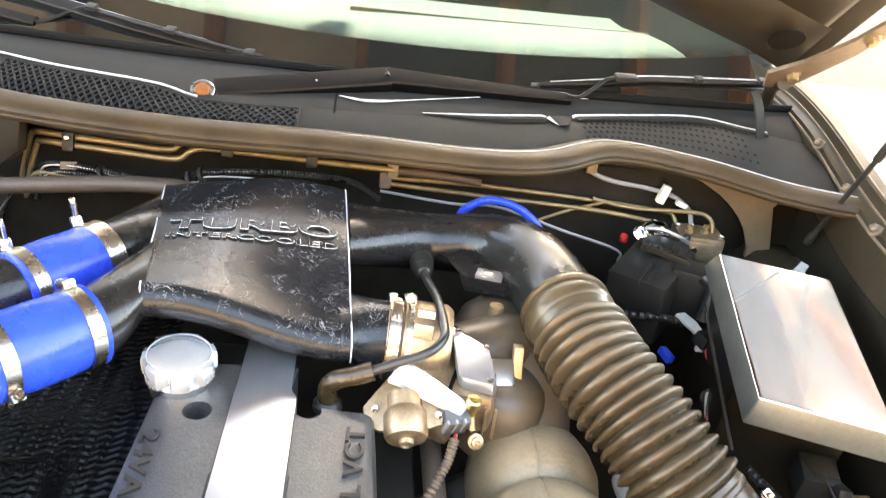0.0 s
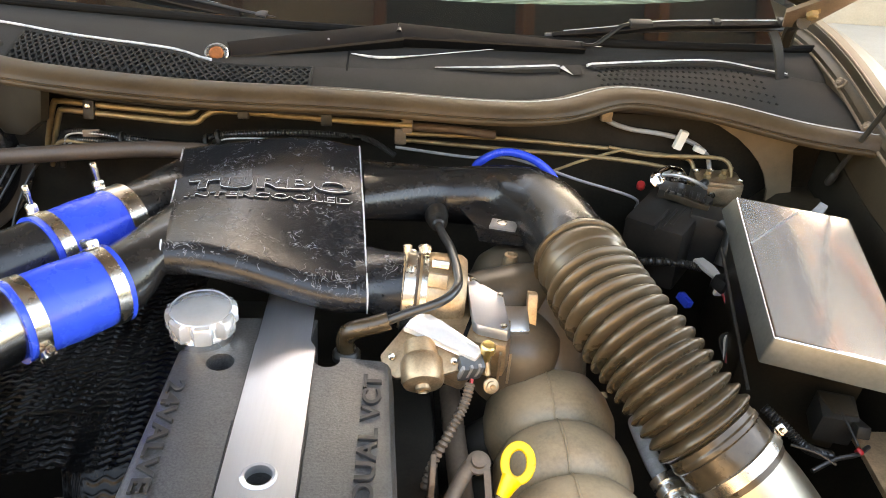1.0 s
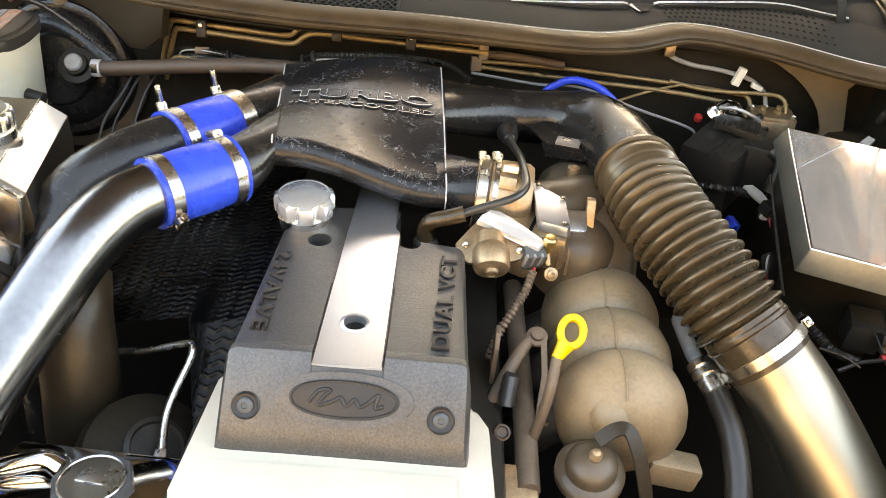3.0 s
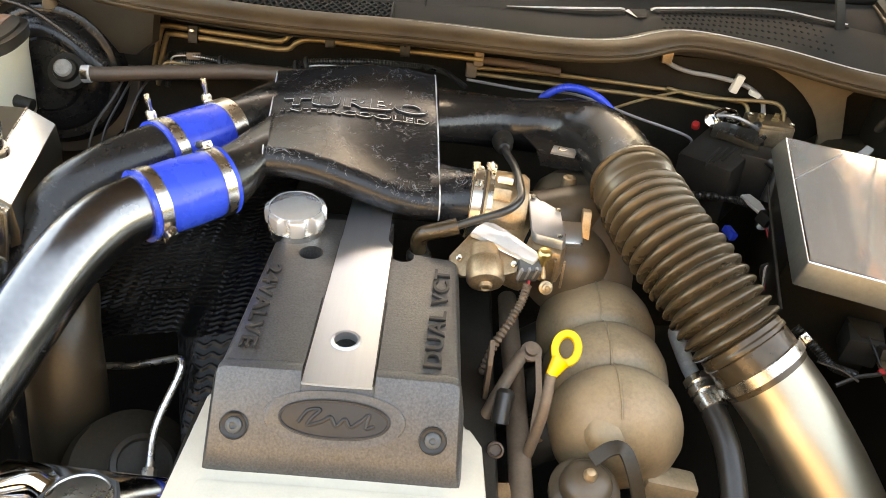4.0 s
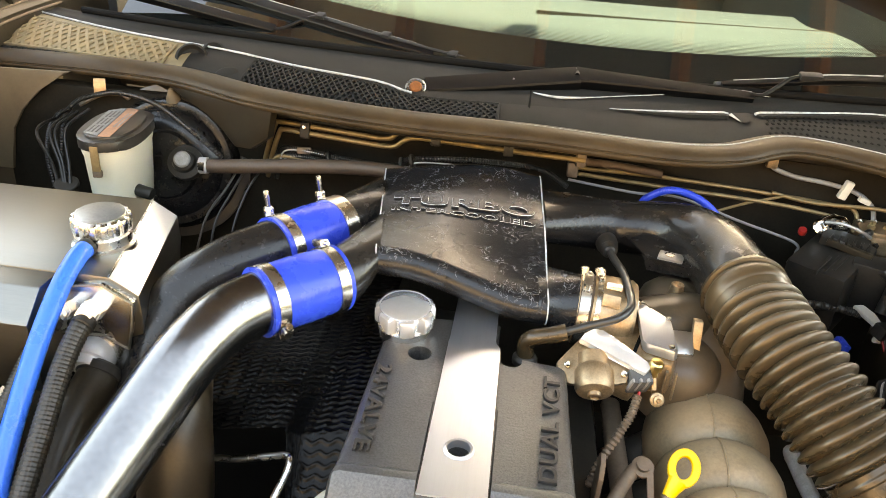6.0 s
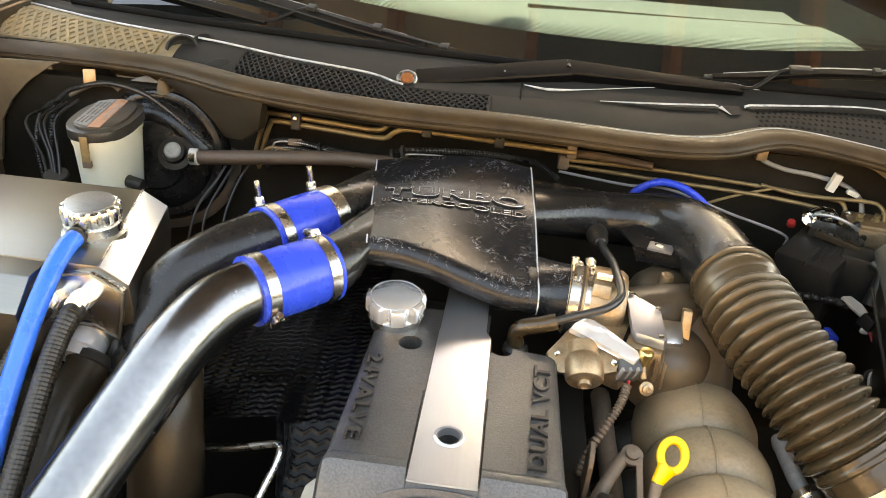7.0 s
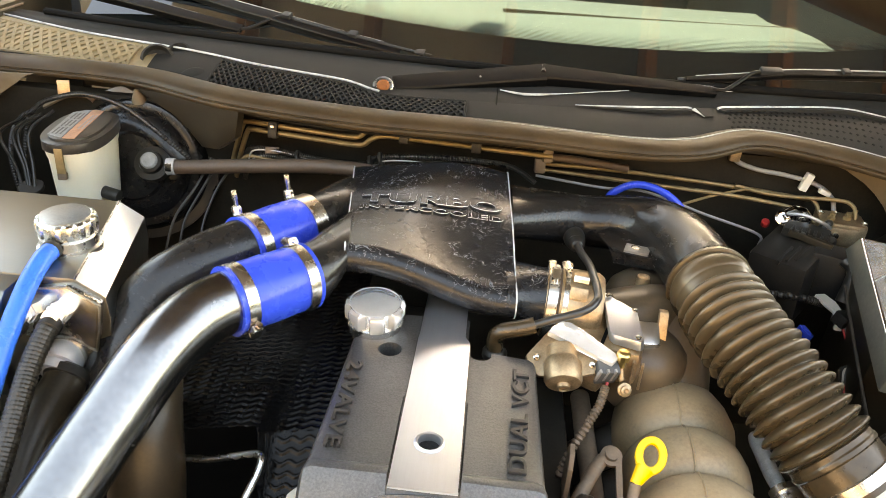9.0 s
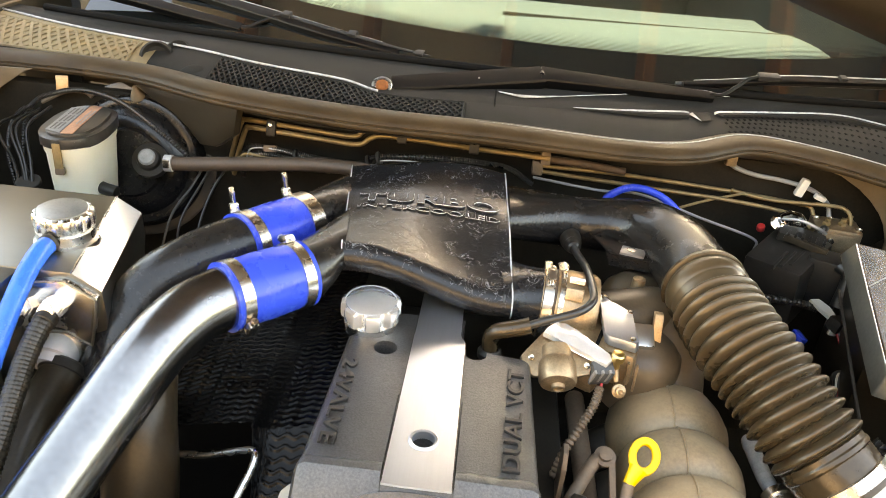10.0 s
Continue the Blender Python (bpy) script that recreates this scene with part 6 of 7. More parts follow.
part("plug_tip", block((0.512, 0.412, 0.796), (0.012, 0.006, 0.008), (10, 10, 10), 0.002), "white", wires)
part("black_plug", block((0.520, 0.418, 0.806), (0.028, 0.020, 0.018), (10, 10, 30), 0.003), "black", wires)
part("blue_plug", block((0.478, 0.425, 0.775), (0.011, 0.022, 0.011), (10, 10, 20), 0.002), "blue", wires)
part("yellow_tag", block((0.528, 0.405, 0.808), (0.008, 0.008, 0.006), (10, 10, 30), 0.001), "yellow", wires)
LP = spline([(0.395, 0.455, 0.812), (0.43, 0.452, 0.815), (0.47, 0.45, 0.815), (0.50, 0.448, 0.81)], 24)
part("conduit", sweep(bmesh.new(), LP, lambda t: 0.0052 + 0.0008 * math.sin(t * 190), 10), "rubber", wires)
for k, c in enumerate(("red", "rubber", "white", "rubber", "rubber")):
    part("wire", tube([(0.515 + 0.003 * k, 0.41, 0.80), (0.523 + 0.002 * k, 0.385 - 0.004 * k, 0.775), (0.516 - 0.003 * k, 0.36, 0.765), (0.510, 0.34 + 0.003 * k, 0.74)], 0.0017, 8, 8), c, wires)

relay = thing("relay_block", (0.6, 0.24, 0.70), "dusty black relay block on a cast mount", "relay block")
part("relay", block((0.590, 0.236, 0.748), (0.040, 0.040, 0.040), (10, 0, -15), 0.003), "black", relay, "dusty relay cube")
part("relay_cap", slab([(0.572, 0.252, 0.772), (0.606, 0.244, 0.772), (0.603, 0.216, 0.768), (0.578, 0.222, 0.768)], (0, 0, -0.006), 0.001), "body", relay)
part("relay_clip", block((0.601, 0.208, 0.758), (0.014, 0.030, 0.014), (-20, 0, -10), 0.002), "black", relay)
part("clip_edge", tube([(0.586, 0.222, 0.768), (0.590, 0.206, 0.760), (0.594, 0.190, 0.750)], 0.0016, 8, 4), "dustyblack", relay)
part("mount", slab([(0.606, 0.222, 0.742), (0.650, 0.222, 0.742), (0.640, 0.120, 0.738), (0.596, 0.120, 0.738)], (0, 0, -0.008), 0.002), "castalu", relay, "cast mount")
part("wire", tube([(0.535, 0.165, 0.738), (0.564, 0.176, 0.744), (0.588, 0.180, 0.747), (0.612, 0.197, 0.742)], 0.0026, 8, 8), "rubber", relay)
part("wire_end", lathe((0.592, 0.184, 0.746), (0.2, -0.3, 0.9), [(0.0042, 0), (0.0042, 0.004), (0.001, 0.006)], 10), "red", relay)
part("wire", tube([(0.520, 0.19, 0.75), (0.545, 0.180, 0.748), (0.562, 0.170, 0.742)], 0.0016, 8, 8), "rubber", relay)
LP = spline([(0.500, 0.225, 0.770), (0.518, 0.205, 0.760), (0.54, 0.19, 0.745), (0.57, 0.19, 0.735)], 40)
part("conduit", sweep(bmesh.new(), LP, lambda t: 0.0050 + 0.0010 * math.sin(t * 170), 10), "conduit", relay)

tower = thing("strut_tower", (0.63, 0.58, 0.6), "dusty bronze inner wing around the strut tower", "inner wing", kind="structure")
part("tower_skin", lathe((0.765, 0.62, 0.60), (-0.1, 0, 1), [(0.125, 0), (0.120, 0.20), (0.110, 0.24), (0.085, 0.26), (0.055, 0.262), (0.05, 0.255), (0.001, 0.255)], 40), "body", tower)
part("gusset", prism([(0.500, 0.962), (0.546, 0.951), (0.579, 0.933), (0.600, 0.915), (0.618, 0.897), (0.632, 0.880), (0.643, 0.855), (0.645, 0.80), (0.69, 0.80), (0.675, 0.864), (0.660, 0.92), (0.70, 0.965)], (0, 0.602, 0), (1, 0, 0), (0, 0, 1), -0.005, 0.0015), "dustybody", tower)

# ---- along the firewall ----
lines = thing("brake_lines", (-0.1, 0.59, 0.90), "pair of gold zinc-plated brake lines clipped to the firewall", "brake line")
LA = [(x, y, z + 0.011) for x, y, z in [(-0.366, 0.603, 0.850), (-0.358, 0.600, 0.880), (-0.342, 0.592, 0.924), (-0.332, 0.588, 0.931), (-0.295, 0.585, 0.930), (-0.230, 0.580, 0.928), (-0.170, 0.576, 0.927), (-0.152, 0.575, 0.938), (-0.134, 0.575, 0.9445), (-0.090, 0.575, 0.944), (0.020, 0.575, 0.940), (0.112, 0.577, 0.937)]]
part("line", tube(LA, 0.0038, 12, 8), "gold", lines)
part("line", tube([(x + 0.008, y - 0.006, z - 0.0095) for x, y, z in LA], 0.0038, 12, 8), "gold", lines)
part("line", tube([(0.105, 0.600, 0.916), (0.24, 0.610, 0.912), (0.41, 0.618, 0.901), (0.50, 0.620, 0.893), (0.523, 0.615, 0.890), (0.529, 0.600, 0.872)], 0.0032, 12, 8), "gold", lines)
part("line", tube([(0.105, 0.598, 0.908), (0.24, 0.602, 0.900), (0.40, 0.602, 0.893), (0.49, 0.590, 0.886), (0.515, 0.578, 0.872)], 0.0032, 12, 8), "gold", lines)
part("line", tube([(0.40, 0.615, 0.905), (0.46, 0.612, 0.897), (0.545, 0.602, 0.902), (0.566, 0.594, 0.900), (0.571, 0.582, 0.888), (0.570, 0.578, 0.862)], 0.0030, 12, 8), "gold", lines)
part("line", tube([(0.30, 0.585, 0.868), (0.36, 0.60, 0.888), (0.42, 0.612, 0.903)], 0.0022, 10, 8), "gold", lines)
for x in (-0.291, -0.092, 0.012):
    p = [q for q in spline(LA, 8) if q.x <= x][-1]
    part("line_clip", block(p + Vector((0.003, -0.006, -0.005)), (0.014, 0.012, 0.024), (-15, 0, 0), 0.002), "dustyblack", lines)
    part("clip_screw", lathe(p + Vector((0.003, -0.013, 0.002)), (0, -1, 0.25), [(0.0036, 0), (0.0036, 0.0015), (0.002, 0.0022), (0.0004, 0.002)], 10), "steel", lines)
for p, size in (((0.114, 0.577, 0.940), (0.014, 0.014, 0.026)), ((0.106, 0.598, 0.913), (0.016, 0.014, 0.022))):
    part("union", block(p, size, (-12, 0, 4), 0.003), "rustpipe", lines, "tarnished line union")
part("tunnel_bar", tube([(0.110, 0.590, 0.930), (0.160, 0.592, 0.929), (0.235, 0.596, 0.922)], 0.0060, 12, 8), "brownhose", lines)
part("clip_tongue", block((-0.294, 0.577, 0.9045), (0.020, 0.006, 0.010), (-15, 0, 10), 0.001), "rustpipe", lines)

harness = thing("firewall_harness", (-0.1, 0.57, 0.88), "ribbed black wiring conduits tied along the firewall", "cable")
CA = [(-0.345, 0.585, 0.862), (-0.336, 0.583, 0.892), (-0.318, 0.580, 0.905), (-0.253, 0.574, 0.902), (-0.190, 0.568, 0.899), (-0.152, 0.565, 0.902), (-0.128, 0.565, 0.915), (-0.042, 0.565, 0.923), (0.030, 0.565, 0.923), (0.066, 0.565, 0.918), (0.10, 0.56, 0.90)]
for dx, dz, r, k in ((0, 0, 0.0034, "conduit"), (0.006, -0.009, 0.0032, "conduit")):
    P = spline([(x + dx, y - 0.004 * (dz < 0), z + dz) for x, y, z in (CA if dz == 0 else CA[:6])], 130)
    part("conduit", sweep(bmesh.new(), P, lambda t: r + 0.0008 * math.sin(t * len(P)), 10), k, harness)
part("sleeve", tube([(-0.352, 0.58, 0.855), (-0.340, 0.578, 0.885), (-0.322, 0.576, 0.893), (-0.28, 0.571, 0.888), (-0.20, 0.562, 0.884)], 0.0032, 10, 8), "gold", harness)
# Highlights of the conduits, drawn as two thin pale lines.
for P in ([(-0.330, 0.575, 0.887), (-0.322, 0.575, 0.902), (-0.293, 0.575, 0.905), (-0.259, 0.573, 0.902), (-0.225, 0.570, 0.896), (-0.164, 0.564, 0.891), (-0.136, 0.562, 0.897), (-0.123, 0.560, 0.911), (-0.074, 0.560, 0.915), (-0.040, 0.560, 0.911)],
          [(-0.338, 0.574, 0.874), (-0.315, 0.574, 0.894), (-0.280, 0.572, 0.896), (-0.245, 0.570, 0.893), (-0.202, 0.566, 0.892), (-0.167, 0.563, 0.898), (-0.125, 0.559, 0.904), (-0.065, 0.559, 0.905)]):
    part("wire", tube(P, 0.0014, 8, 10), "sheetalu", harness, "thin pale line for the conduits' highlight")
for x in (-0.245, -0.142, -0.125):
    p = [q for q in spline(CA, 8) if q.x <= x][-1]
    part("cable_tie", lathe(p + Vector((-0.002, -0.001, -0.005)), (1, 0, 0.3), [(0.011, 0), (0.012, 0.001), (0.012, 0.004), (0.011, 0.005)], 16), "black", harness)

loop_cable = thing("firewall_cable", (0.46, 0.62, 0.9), "thin grey cable with white clips under the cowl", "cable")
part("cable", tube([(0.385, 0.622, 0.952), (0.398, 0.62, 0.940), (0.43, 0.62, 0.931), (0.47, 0.62, 0.927), (0.515, 0.62, 0.918), (0.545, 0.618, 0.900), (0.552, 0.61, 0.880)], 0.0035, 12, 8), "grey", loop_cable)
part("cable", tube([(0.100, 0.575, 0.906), (0.195, 0.562, 0.902), (0.258, 0.560, 0.903), (0.349, 0.56, 0.877), (0.431, 0.56, 0.854), (0.438, 0.56, 0.835)], 0.0020, 10, 8), "grey", loop_cable)
part("white_clip", block((0.500, 0.612, 0.922), (0.012, 0.010, 0.028), (0, 15, 0), 0.002), "white", loop_cable)
part("white_tip", block((0.530, 0.611, 0.909), (0.018, 0.008, 0.008), (0, 20, 0), 0.002), "white", loop_cable)
part("anchor", block((0.390, 0.618, 0.952), (0.016, 0.012, 0.020), None, 0.003), "castalu", loop_cable)

vac = thing("vacuum_hose", (-0.3, 0.53, 0.88), "brown dusty vacuum hose from the brake booster", "hose")
part("rubber_hose", tube([(-0.440, 0.535, 0.880), (-0.40, 0.538, 0.882), (-0.30, 0.540, 0.893), (-0.20, 0.540, 0.902), (-0.13, 0.53, 0.903), (-0.09, 0.51, 0.89)], 0.0105, 18, 8), "brownhose", vac)
clip = part("spring_clip", lathe((-0.440, 0.535, 0.880), (1, 0.07, 0.05), [(0.0110, 0), (0.0125, 0.0006), (0.0125, 0.0120), (0.0110, 0.0126)], 28), "capalu", vac)
part("clip_screw", block((-0.433, 0.5225, 0.884), (0.009, 0.005, 0.012), (0, 0, 0), 0.001), "steel", clip)

booster = thing("brake_booster", (-0.46, 0.58, 0.78), "black round brake booster with a grey check valve", "brake booster")
part("shell", lathe((-0.520, 0.640, 0.840), (0.05, -1, 0.25), [(0.118, 0), (0.120, 0.008), (0.119, 0.014), (0.112, 0.017), (0.108, 0.017), (0.106, 0.030), (0.098, 0.040), (0.090, 0.042), (0.086, 0.041), (0.080, 0.050), (0.060, 0.060), (0.054, 0.060), (0.050, 0.066), (0.001, 0.070)], 64), "blackpaint", booster)
part("clamp_rim", lathe((-0.5193, 0.627, 0.8433), (0.05, -1, 0.25), [(0.116, 0), (0.1225, 0.001), (0.1225, 0.006), (0.116, 0.007)], 64), "conduit", booster)
part("check_valve", lathe((-0.470, 0.553, 0.874), (0.1, -0.8, 0.6), [(0.026, -0.01), (0.026, 0.004), (0.018, 0.007), (0.016, 0.014), (0.010, 0.018), (0.001, 0.019)], 28), "black", booster)
part("valve_cap", lathe((-0.4690, 0.5420, 0.8825), (0.1, -0.8, 0.6), [(0.0125, 0), (0.0125, 0.005), (0.010, 0.007), (0.001, 0.0075)], 24), "greylabel", booster)

res = thing("brake_fluid_reservoir", (-0.53, 0.50, 0.84), "milky white brake fluid reservoir with a dark labelled cap", "reservoir")
RC = Vector((-0.549, 0.512, 0.0))
RA = 1.69
ru, rv = Vector((math.cos(RA), math.sin(RA), 0.0)), Vector((-math.sin(RA), math.cos(RA), 0.0))
bm = bmesh.new()
ring_faces(bm, [[bm.verts.new(RC + ru * x * k + rv * y * k + Vector((0, 0, z))) for x, y in oval(0.070, 0.040, 40, 2.5)]
                for z, k in ((0.806, 0.76), (0.814, 0.84), (0.86, 0.91), (0.908, 0.97), (0.914, 1.01), (0.926, 1.03))])
part("bottle", bm, "nylon", res, "milky translucent bottle")
lid = part("lid", prism(oval(0.076, 0.043, 40, 2.5), RC + Vector((0, 0, 0.923)), ru, rv, 0.015, 0.004), "caprubber", res, "dark cap with worn labels")
part("lid_top", prism(oval(0.066, 0.034, 40, 2.5), RC + Vector((0, 0, 0.936)), ru, rv, 0.006, 0.002), "caprubber", lid)
part("label", prism([(-0.060, 0.004), (-0.050, 0.026), (0.046, 0.028), (0.058, 0.014), (0.060, 0.007), (-0.060, 0.004)][:5], RC + Vector((0, 0, 0.9422)), ru, rv, 0.0008), "greylabel", lid, "worn grey label", 0)
part("label", prism([(-0.062, -0.014), (0.058, -0.012), (0.061, 0.005), (-0.062, 0.002)], RC + Vector((0, 0, 0.9422)), ru, rv, 0.0008), "orange", lid, "faded orange label", 0)
for r in range(3):
    for k in range(3):
        part("print_bar", block(RC + ru * (-0.034 + 0.032 * k) + rv * (0.010 + 0.0055 * r) + Vector((0, 0, 0.9433)), (0.026, 0.0018, 0.0004), (0, 0, math.degrees(RA)), 0), "caprubber", lid, smooth=0)
for r in range(2):
    part("print_bar", block(RC + ru * 0.006 + rv * (-0.010 + 0.005 * r) + Vector((0, 0, 0.9433)), (0.060, 0.0016, 0.0004), (0, 0, math.degrees(RA)), 0), "greylabel", lid, smooth=0)
part("latch", block(RC - ru * 0.075 + rv * 0.004 + Vector((0, 0, 0.914)), (0.004, 0.011, 0.036), (0, 0, math.degrees(RA)), 0.001), "gold", res)
part("latch_foot", block(RC - ru * 0.073 + rv * 0.004 + Vector((0, 0, 0.892)), (0.008, 0.012, 0.010), (0, 0, math.degrees(RA)), 0.002), "rustpipe", res)
part("outlet", tube([(-0.530, 0.490, 0.855), (-0.508, 0.482, 0.853), (-0.490, 0.480, 0.850)], 0.009, 16, 6), "black", res)

left_loom = thing("reservoir_harness", (-0.62, 0.56, 0.88), "black ribbed harness and loose wires behind the reservoir", "cable")
P = spline([(-0.690, 0.600, 0.800), (-0.698, 0.600, 0.840), (-0.686, 0.605, 0.903), (-0.666, 0.605, 0.930), (-0.639, 0.610, 0.943), (-0.600, 0.608, 0.953), (-0.557, 0.598, 0.953), (-0.514, 0.582, 0.946), (-0.463, 0.560, 0.925), (-0.411, 0.550, 0.890)], 90)
part("conduit", sweep(bmesh.new(), P, lambda t: 0.0032 + 0.0008 * math.sin(t * 810), 12), "conduit", left_loom)
P = spline([(-0.712, 0.590, 0.790), (-0.716, 0.590, 0.840), (-0.706, 0.590, 0.885), (-0.690, 0.595, 0.912), (-0.672, 0.603, 0.922)], 70)
part("conduit", sweep(bmesh.new(), P, lambda t: 0.0032 + 0.0008 * math.sin(t * 280), 12), "conduit", left_loom)
for k in (0, 1.6, 2.4, 4.4):
    part("wire", tube([(-0.640 - 0.012 * k, 0.60, 0.925 - 0.004 * k), (-0.655 - 0.008 * k, 0.555 - 0.004 * k, 0.905), (-0.640 - 0.006 * k, 0.525, 0.860), (-0.632 - 0.004 * k, 0.505, 0.82), (-0.63 - 0.003 * k, 0.49, 0.77)], 0.0024, 8, 10), "rubber", left_loom)
part("cable_tie", lathe((-0.640, 0.512, 0.832), (0.05, -0.3, 1), [(0.017, 0), (0.018, 0.001), (0.018, 0.005), (0.017, 0.006)], 20), "black", left_loom)
for k in (0.0, 1.1, 3.2):
    part("wire", tube([(-0.385 + 0.012 * k, 0.57, 0.885), (-0.400 + 0.010 * k, 0.535, 0.850), (-0.42 + 0.012 * k, 0.50, 0.815 - 0.006 * k), (-0.43 + 0.02 * k, 0.47, 0.76)], 0.0018, 8, 10), "rubber", left_loom)
bracket = thing("harness_bracket", (-0.60, 0.64, 0.93), "bent steel bracket under the cowl edge", "bracket")
part("strap", sweep(bmesh.new(), spline([(-0.665, 0.618, 0.925), (-0.63, 0.625, 0.943), (-0.60, 0.628, 0.946), (-0.585, 0.625, 0.940)], 6), 1.0, section=[(-0.005, -0.0015), (0.005, -0.0015), (0.005, 0.0015), (-0.005, 0.0015)], up=(0, -0.5, 1)), "rustpipe", bracket)
part("nub", lathe((-0.516, 0.628, 0.950), (0.0, -0.35, 0.9), [(0.012, -0.006), (0.009, 0.002), (0.006, 0.009), (0.004, 0.014), (0.001, 0.015)], 24), "dustybody", bracket)
part("tab", block((-0.628, 0.618, 0.957), (0.018, 0.004, 0.024), (-10, 0, 14), 0.001), "castalu", bracket)

# ---- left: alloy header tank and its hoses ----
tank = thing("header_tank", (-0.5, 0.24, 0.80), "welded satin-aluminium coolant header tank", "tank")
TOPZ = 0.911
sect = [(-0.80, TOPZ), (-0.404, TOPZ + 0.002), (-0.374, TOPZ - 0.016), (-0.372, TOPZ - 0.045), (-0.380, 0.800), (-0.80, 0.800)]
bm = bmesh.new()
rings = []
for y, k in ((0.338, 0), (0.150, 0)):
    slide = -0.012 if y > 0.3 else 0.029
    rings.append([bm.verts.new((x + (slide if x > -0.7 else 0), y, z)) for x, z in sect])
ring_faces(bm, rings)
bmesh.ops.bevel(bm, geom=bm.edges[:], offset=0.0025, segments=2, affect="EDGES", profile=0.6)
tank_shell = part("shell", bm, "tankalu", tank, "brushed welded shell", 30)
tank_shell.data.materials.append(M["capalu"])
# The chamfer's white sheen is put into the colour by a paler alloy.
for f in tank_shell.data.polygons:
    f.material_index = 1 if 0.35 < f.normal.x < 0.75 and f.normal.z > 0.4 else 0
bm = bmesh.new()
ring_faces(bm, [[bm.verts.new((x, y, z)) for y, z in ((0.156, TOPZ - 0.0005), (0.120, TOPZ - 0.0005), (0.090, 0.884), (0.096, 0.800), (0.156, 0.800))] for x in (-0.80, -0.430)])
bmesh.ops.bevel(bm, geom=bm.edges[:], offset=0.002, segments=2, affect="EDGES", profile=0.6)
part("front_chamber", bm, "tankalu", tank, "brushed welded shell", 30)
part("outlet_box", prism([(-0.433, 0.899), (-0.378, 0.909), (-0.347, 0.891), (-0.358, 0.834), (-0.382, 0.848), (-0.433, 0.846)], (0, 0.152, 0), (1, 0, 0), (0, 0, 1), 0.012, 0.003), "satin", tank)
part("lower_box", prism([(-0.436, 0.850), (-0.384, 0.850), (-0.358, 0.835), (-0.366, 0.806), (-0.436, 0.800)], (0, 0.156, 0), (1, 0, 0), (0, 0, 1), 0.010, 0.003), "satin", tank)
W = [(-0.433, 0.139, 0.900), (-0.378, 0.139, 0.910), (-0.347, 0.140, 0.891), (-0.351, 0.140, 0.862), (-0.358, 0.141, 0.834), (-0.382, 0.140, 0.848), (-0.433, 0.140, 0.846)]
part("weld_bead", sweep(bmesh.new(), even([p for a, b in zip(W, W[1:]) for p in spline([a, Vector(a).lerp(Vector(b), 0.1), Vector(a).lerp(Vector(b), 0.9), b], 4)], 300), lambda t: 0.0015 + 0.0003 * math.sin(t * 500), 8), "tankalu", tank)
part("edge_weld", sweep(bmesh.new(), [Vector((-0.375, 0.150, 0.9125)).lerp(Vector((-0.416, 0.338, 0.9130)), k / 60) for k in range(61)], lambda t: 0.0010 + 0.0003 * math.sin(t * 200), 8), "satin", tank)
part("filler_neck", lathe((-0.4165, 0.222, 0.906), (0, -0.03, 1), [(0.034, 0), (0.0335, 0.008), (0.030, 0.010), (0.030, 0.020)], 40), "satin", tank)
part("overflow_stub", tube([(-0.418, 0.195, 0.922), (-0.418, 0.178, 0.922)], 0.005, 14), "satin", tank)
for (x, y, z), r in (((-0.384, 0.122, 0.880), 0.0085), ((-0.416, 0.122, 0.876), 0.008)):
    part("hose_fitting", lathe((x, y + 0.012, z + 0.004), (0.05, -0.85, 0.25), [(r + 0.002, -0.006), (r + 0.003, 0.002), (r + 0.003, 0.010), (r + 0.0005, 0.0105), (r + 0.002, 0.011), (r + 0.002, 0.018), (r, 0.019), (r, 0.026)], 6), "capalu", tank)
part("lower_outlet", lathe((-0.398, 0.158, 0.822), (-0.05, -0.8, -0.35), [(0.020, 0), (0.022, 0.004), (0.022, 0.022), (0.019, 0.024), (0.019, 0.034)], 32), "capalu", tank)
tcap = filler_cap("tank_cap", (-0.4165, 0.2215, 0.925), (0, -0.03, 1), 0.0315, 0.018, "polished knurled alloy header tank cap", 16, 0.11, "satin")
part("cap_face", lathe((-0.4165, 0.2208, 0.9475), (0, -0.03, 1), [(0.0250, 0), (0.0256, 0.0012), (0.0245, 0.0016), (0.001, 0.0017)], 56), "sheetalu", tcap, "brushed grey face")

over = thing("overflow_hose", (-0.41, 0.1, 0.86), "bright blue overflow hose from the header tank", "hose")
part("line", tube([(-0.4175, 0.188, 0.922), (-0.4170, 0.168, 0.921), (-0.4160, 0.135, 0.909), (-0.4150, 0.098, 0.886), (-0.4130, 0.058, 0.856), (-0.409, 0.0, 0.805), (-0.40, -0.06, 0.74)], 0.0100, 18, 10), "bluehose", over)
part("hose_clamp", lathe((-0.4175, 0.184, 0.922), (0, 1, 0.1), [(0.0098, 0), (0.0105, 0.001), (0.0105, 0.006), (0.0098, 0.007)], 20), "black", over)


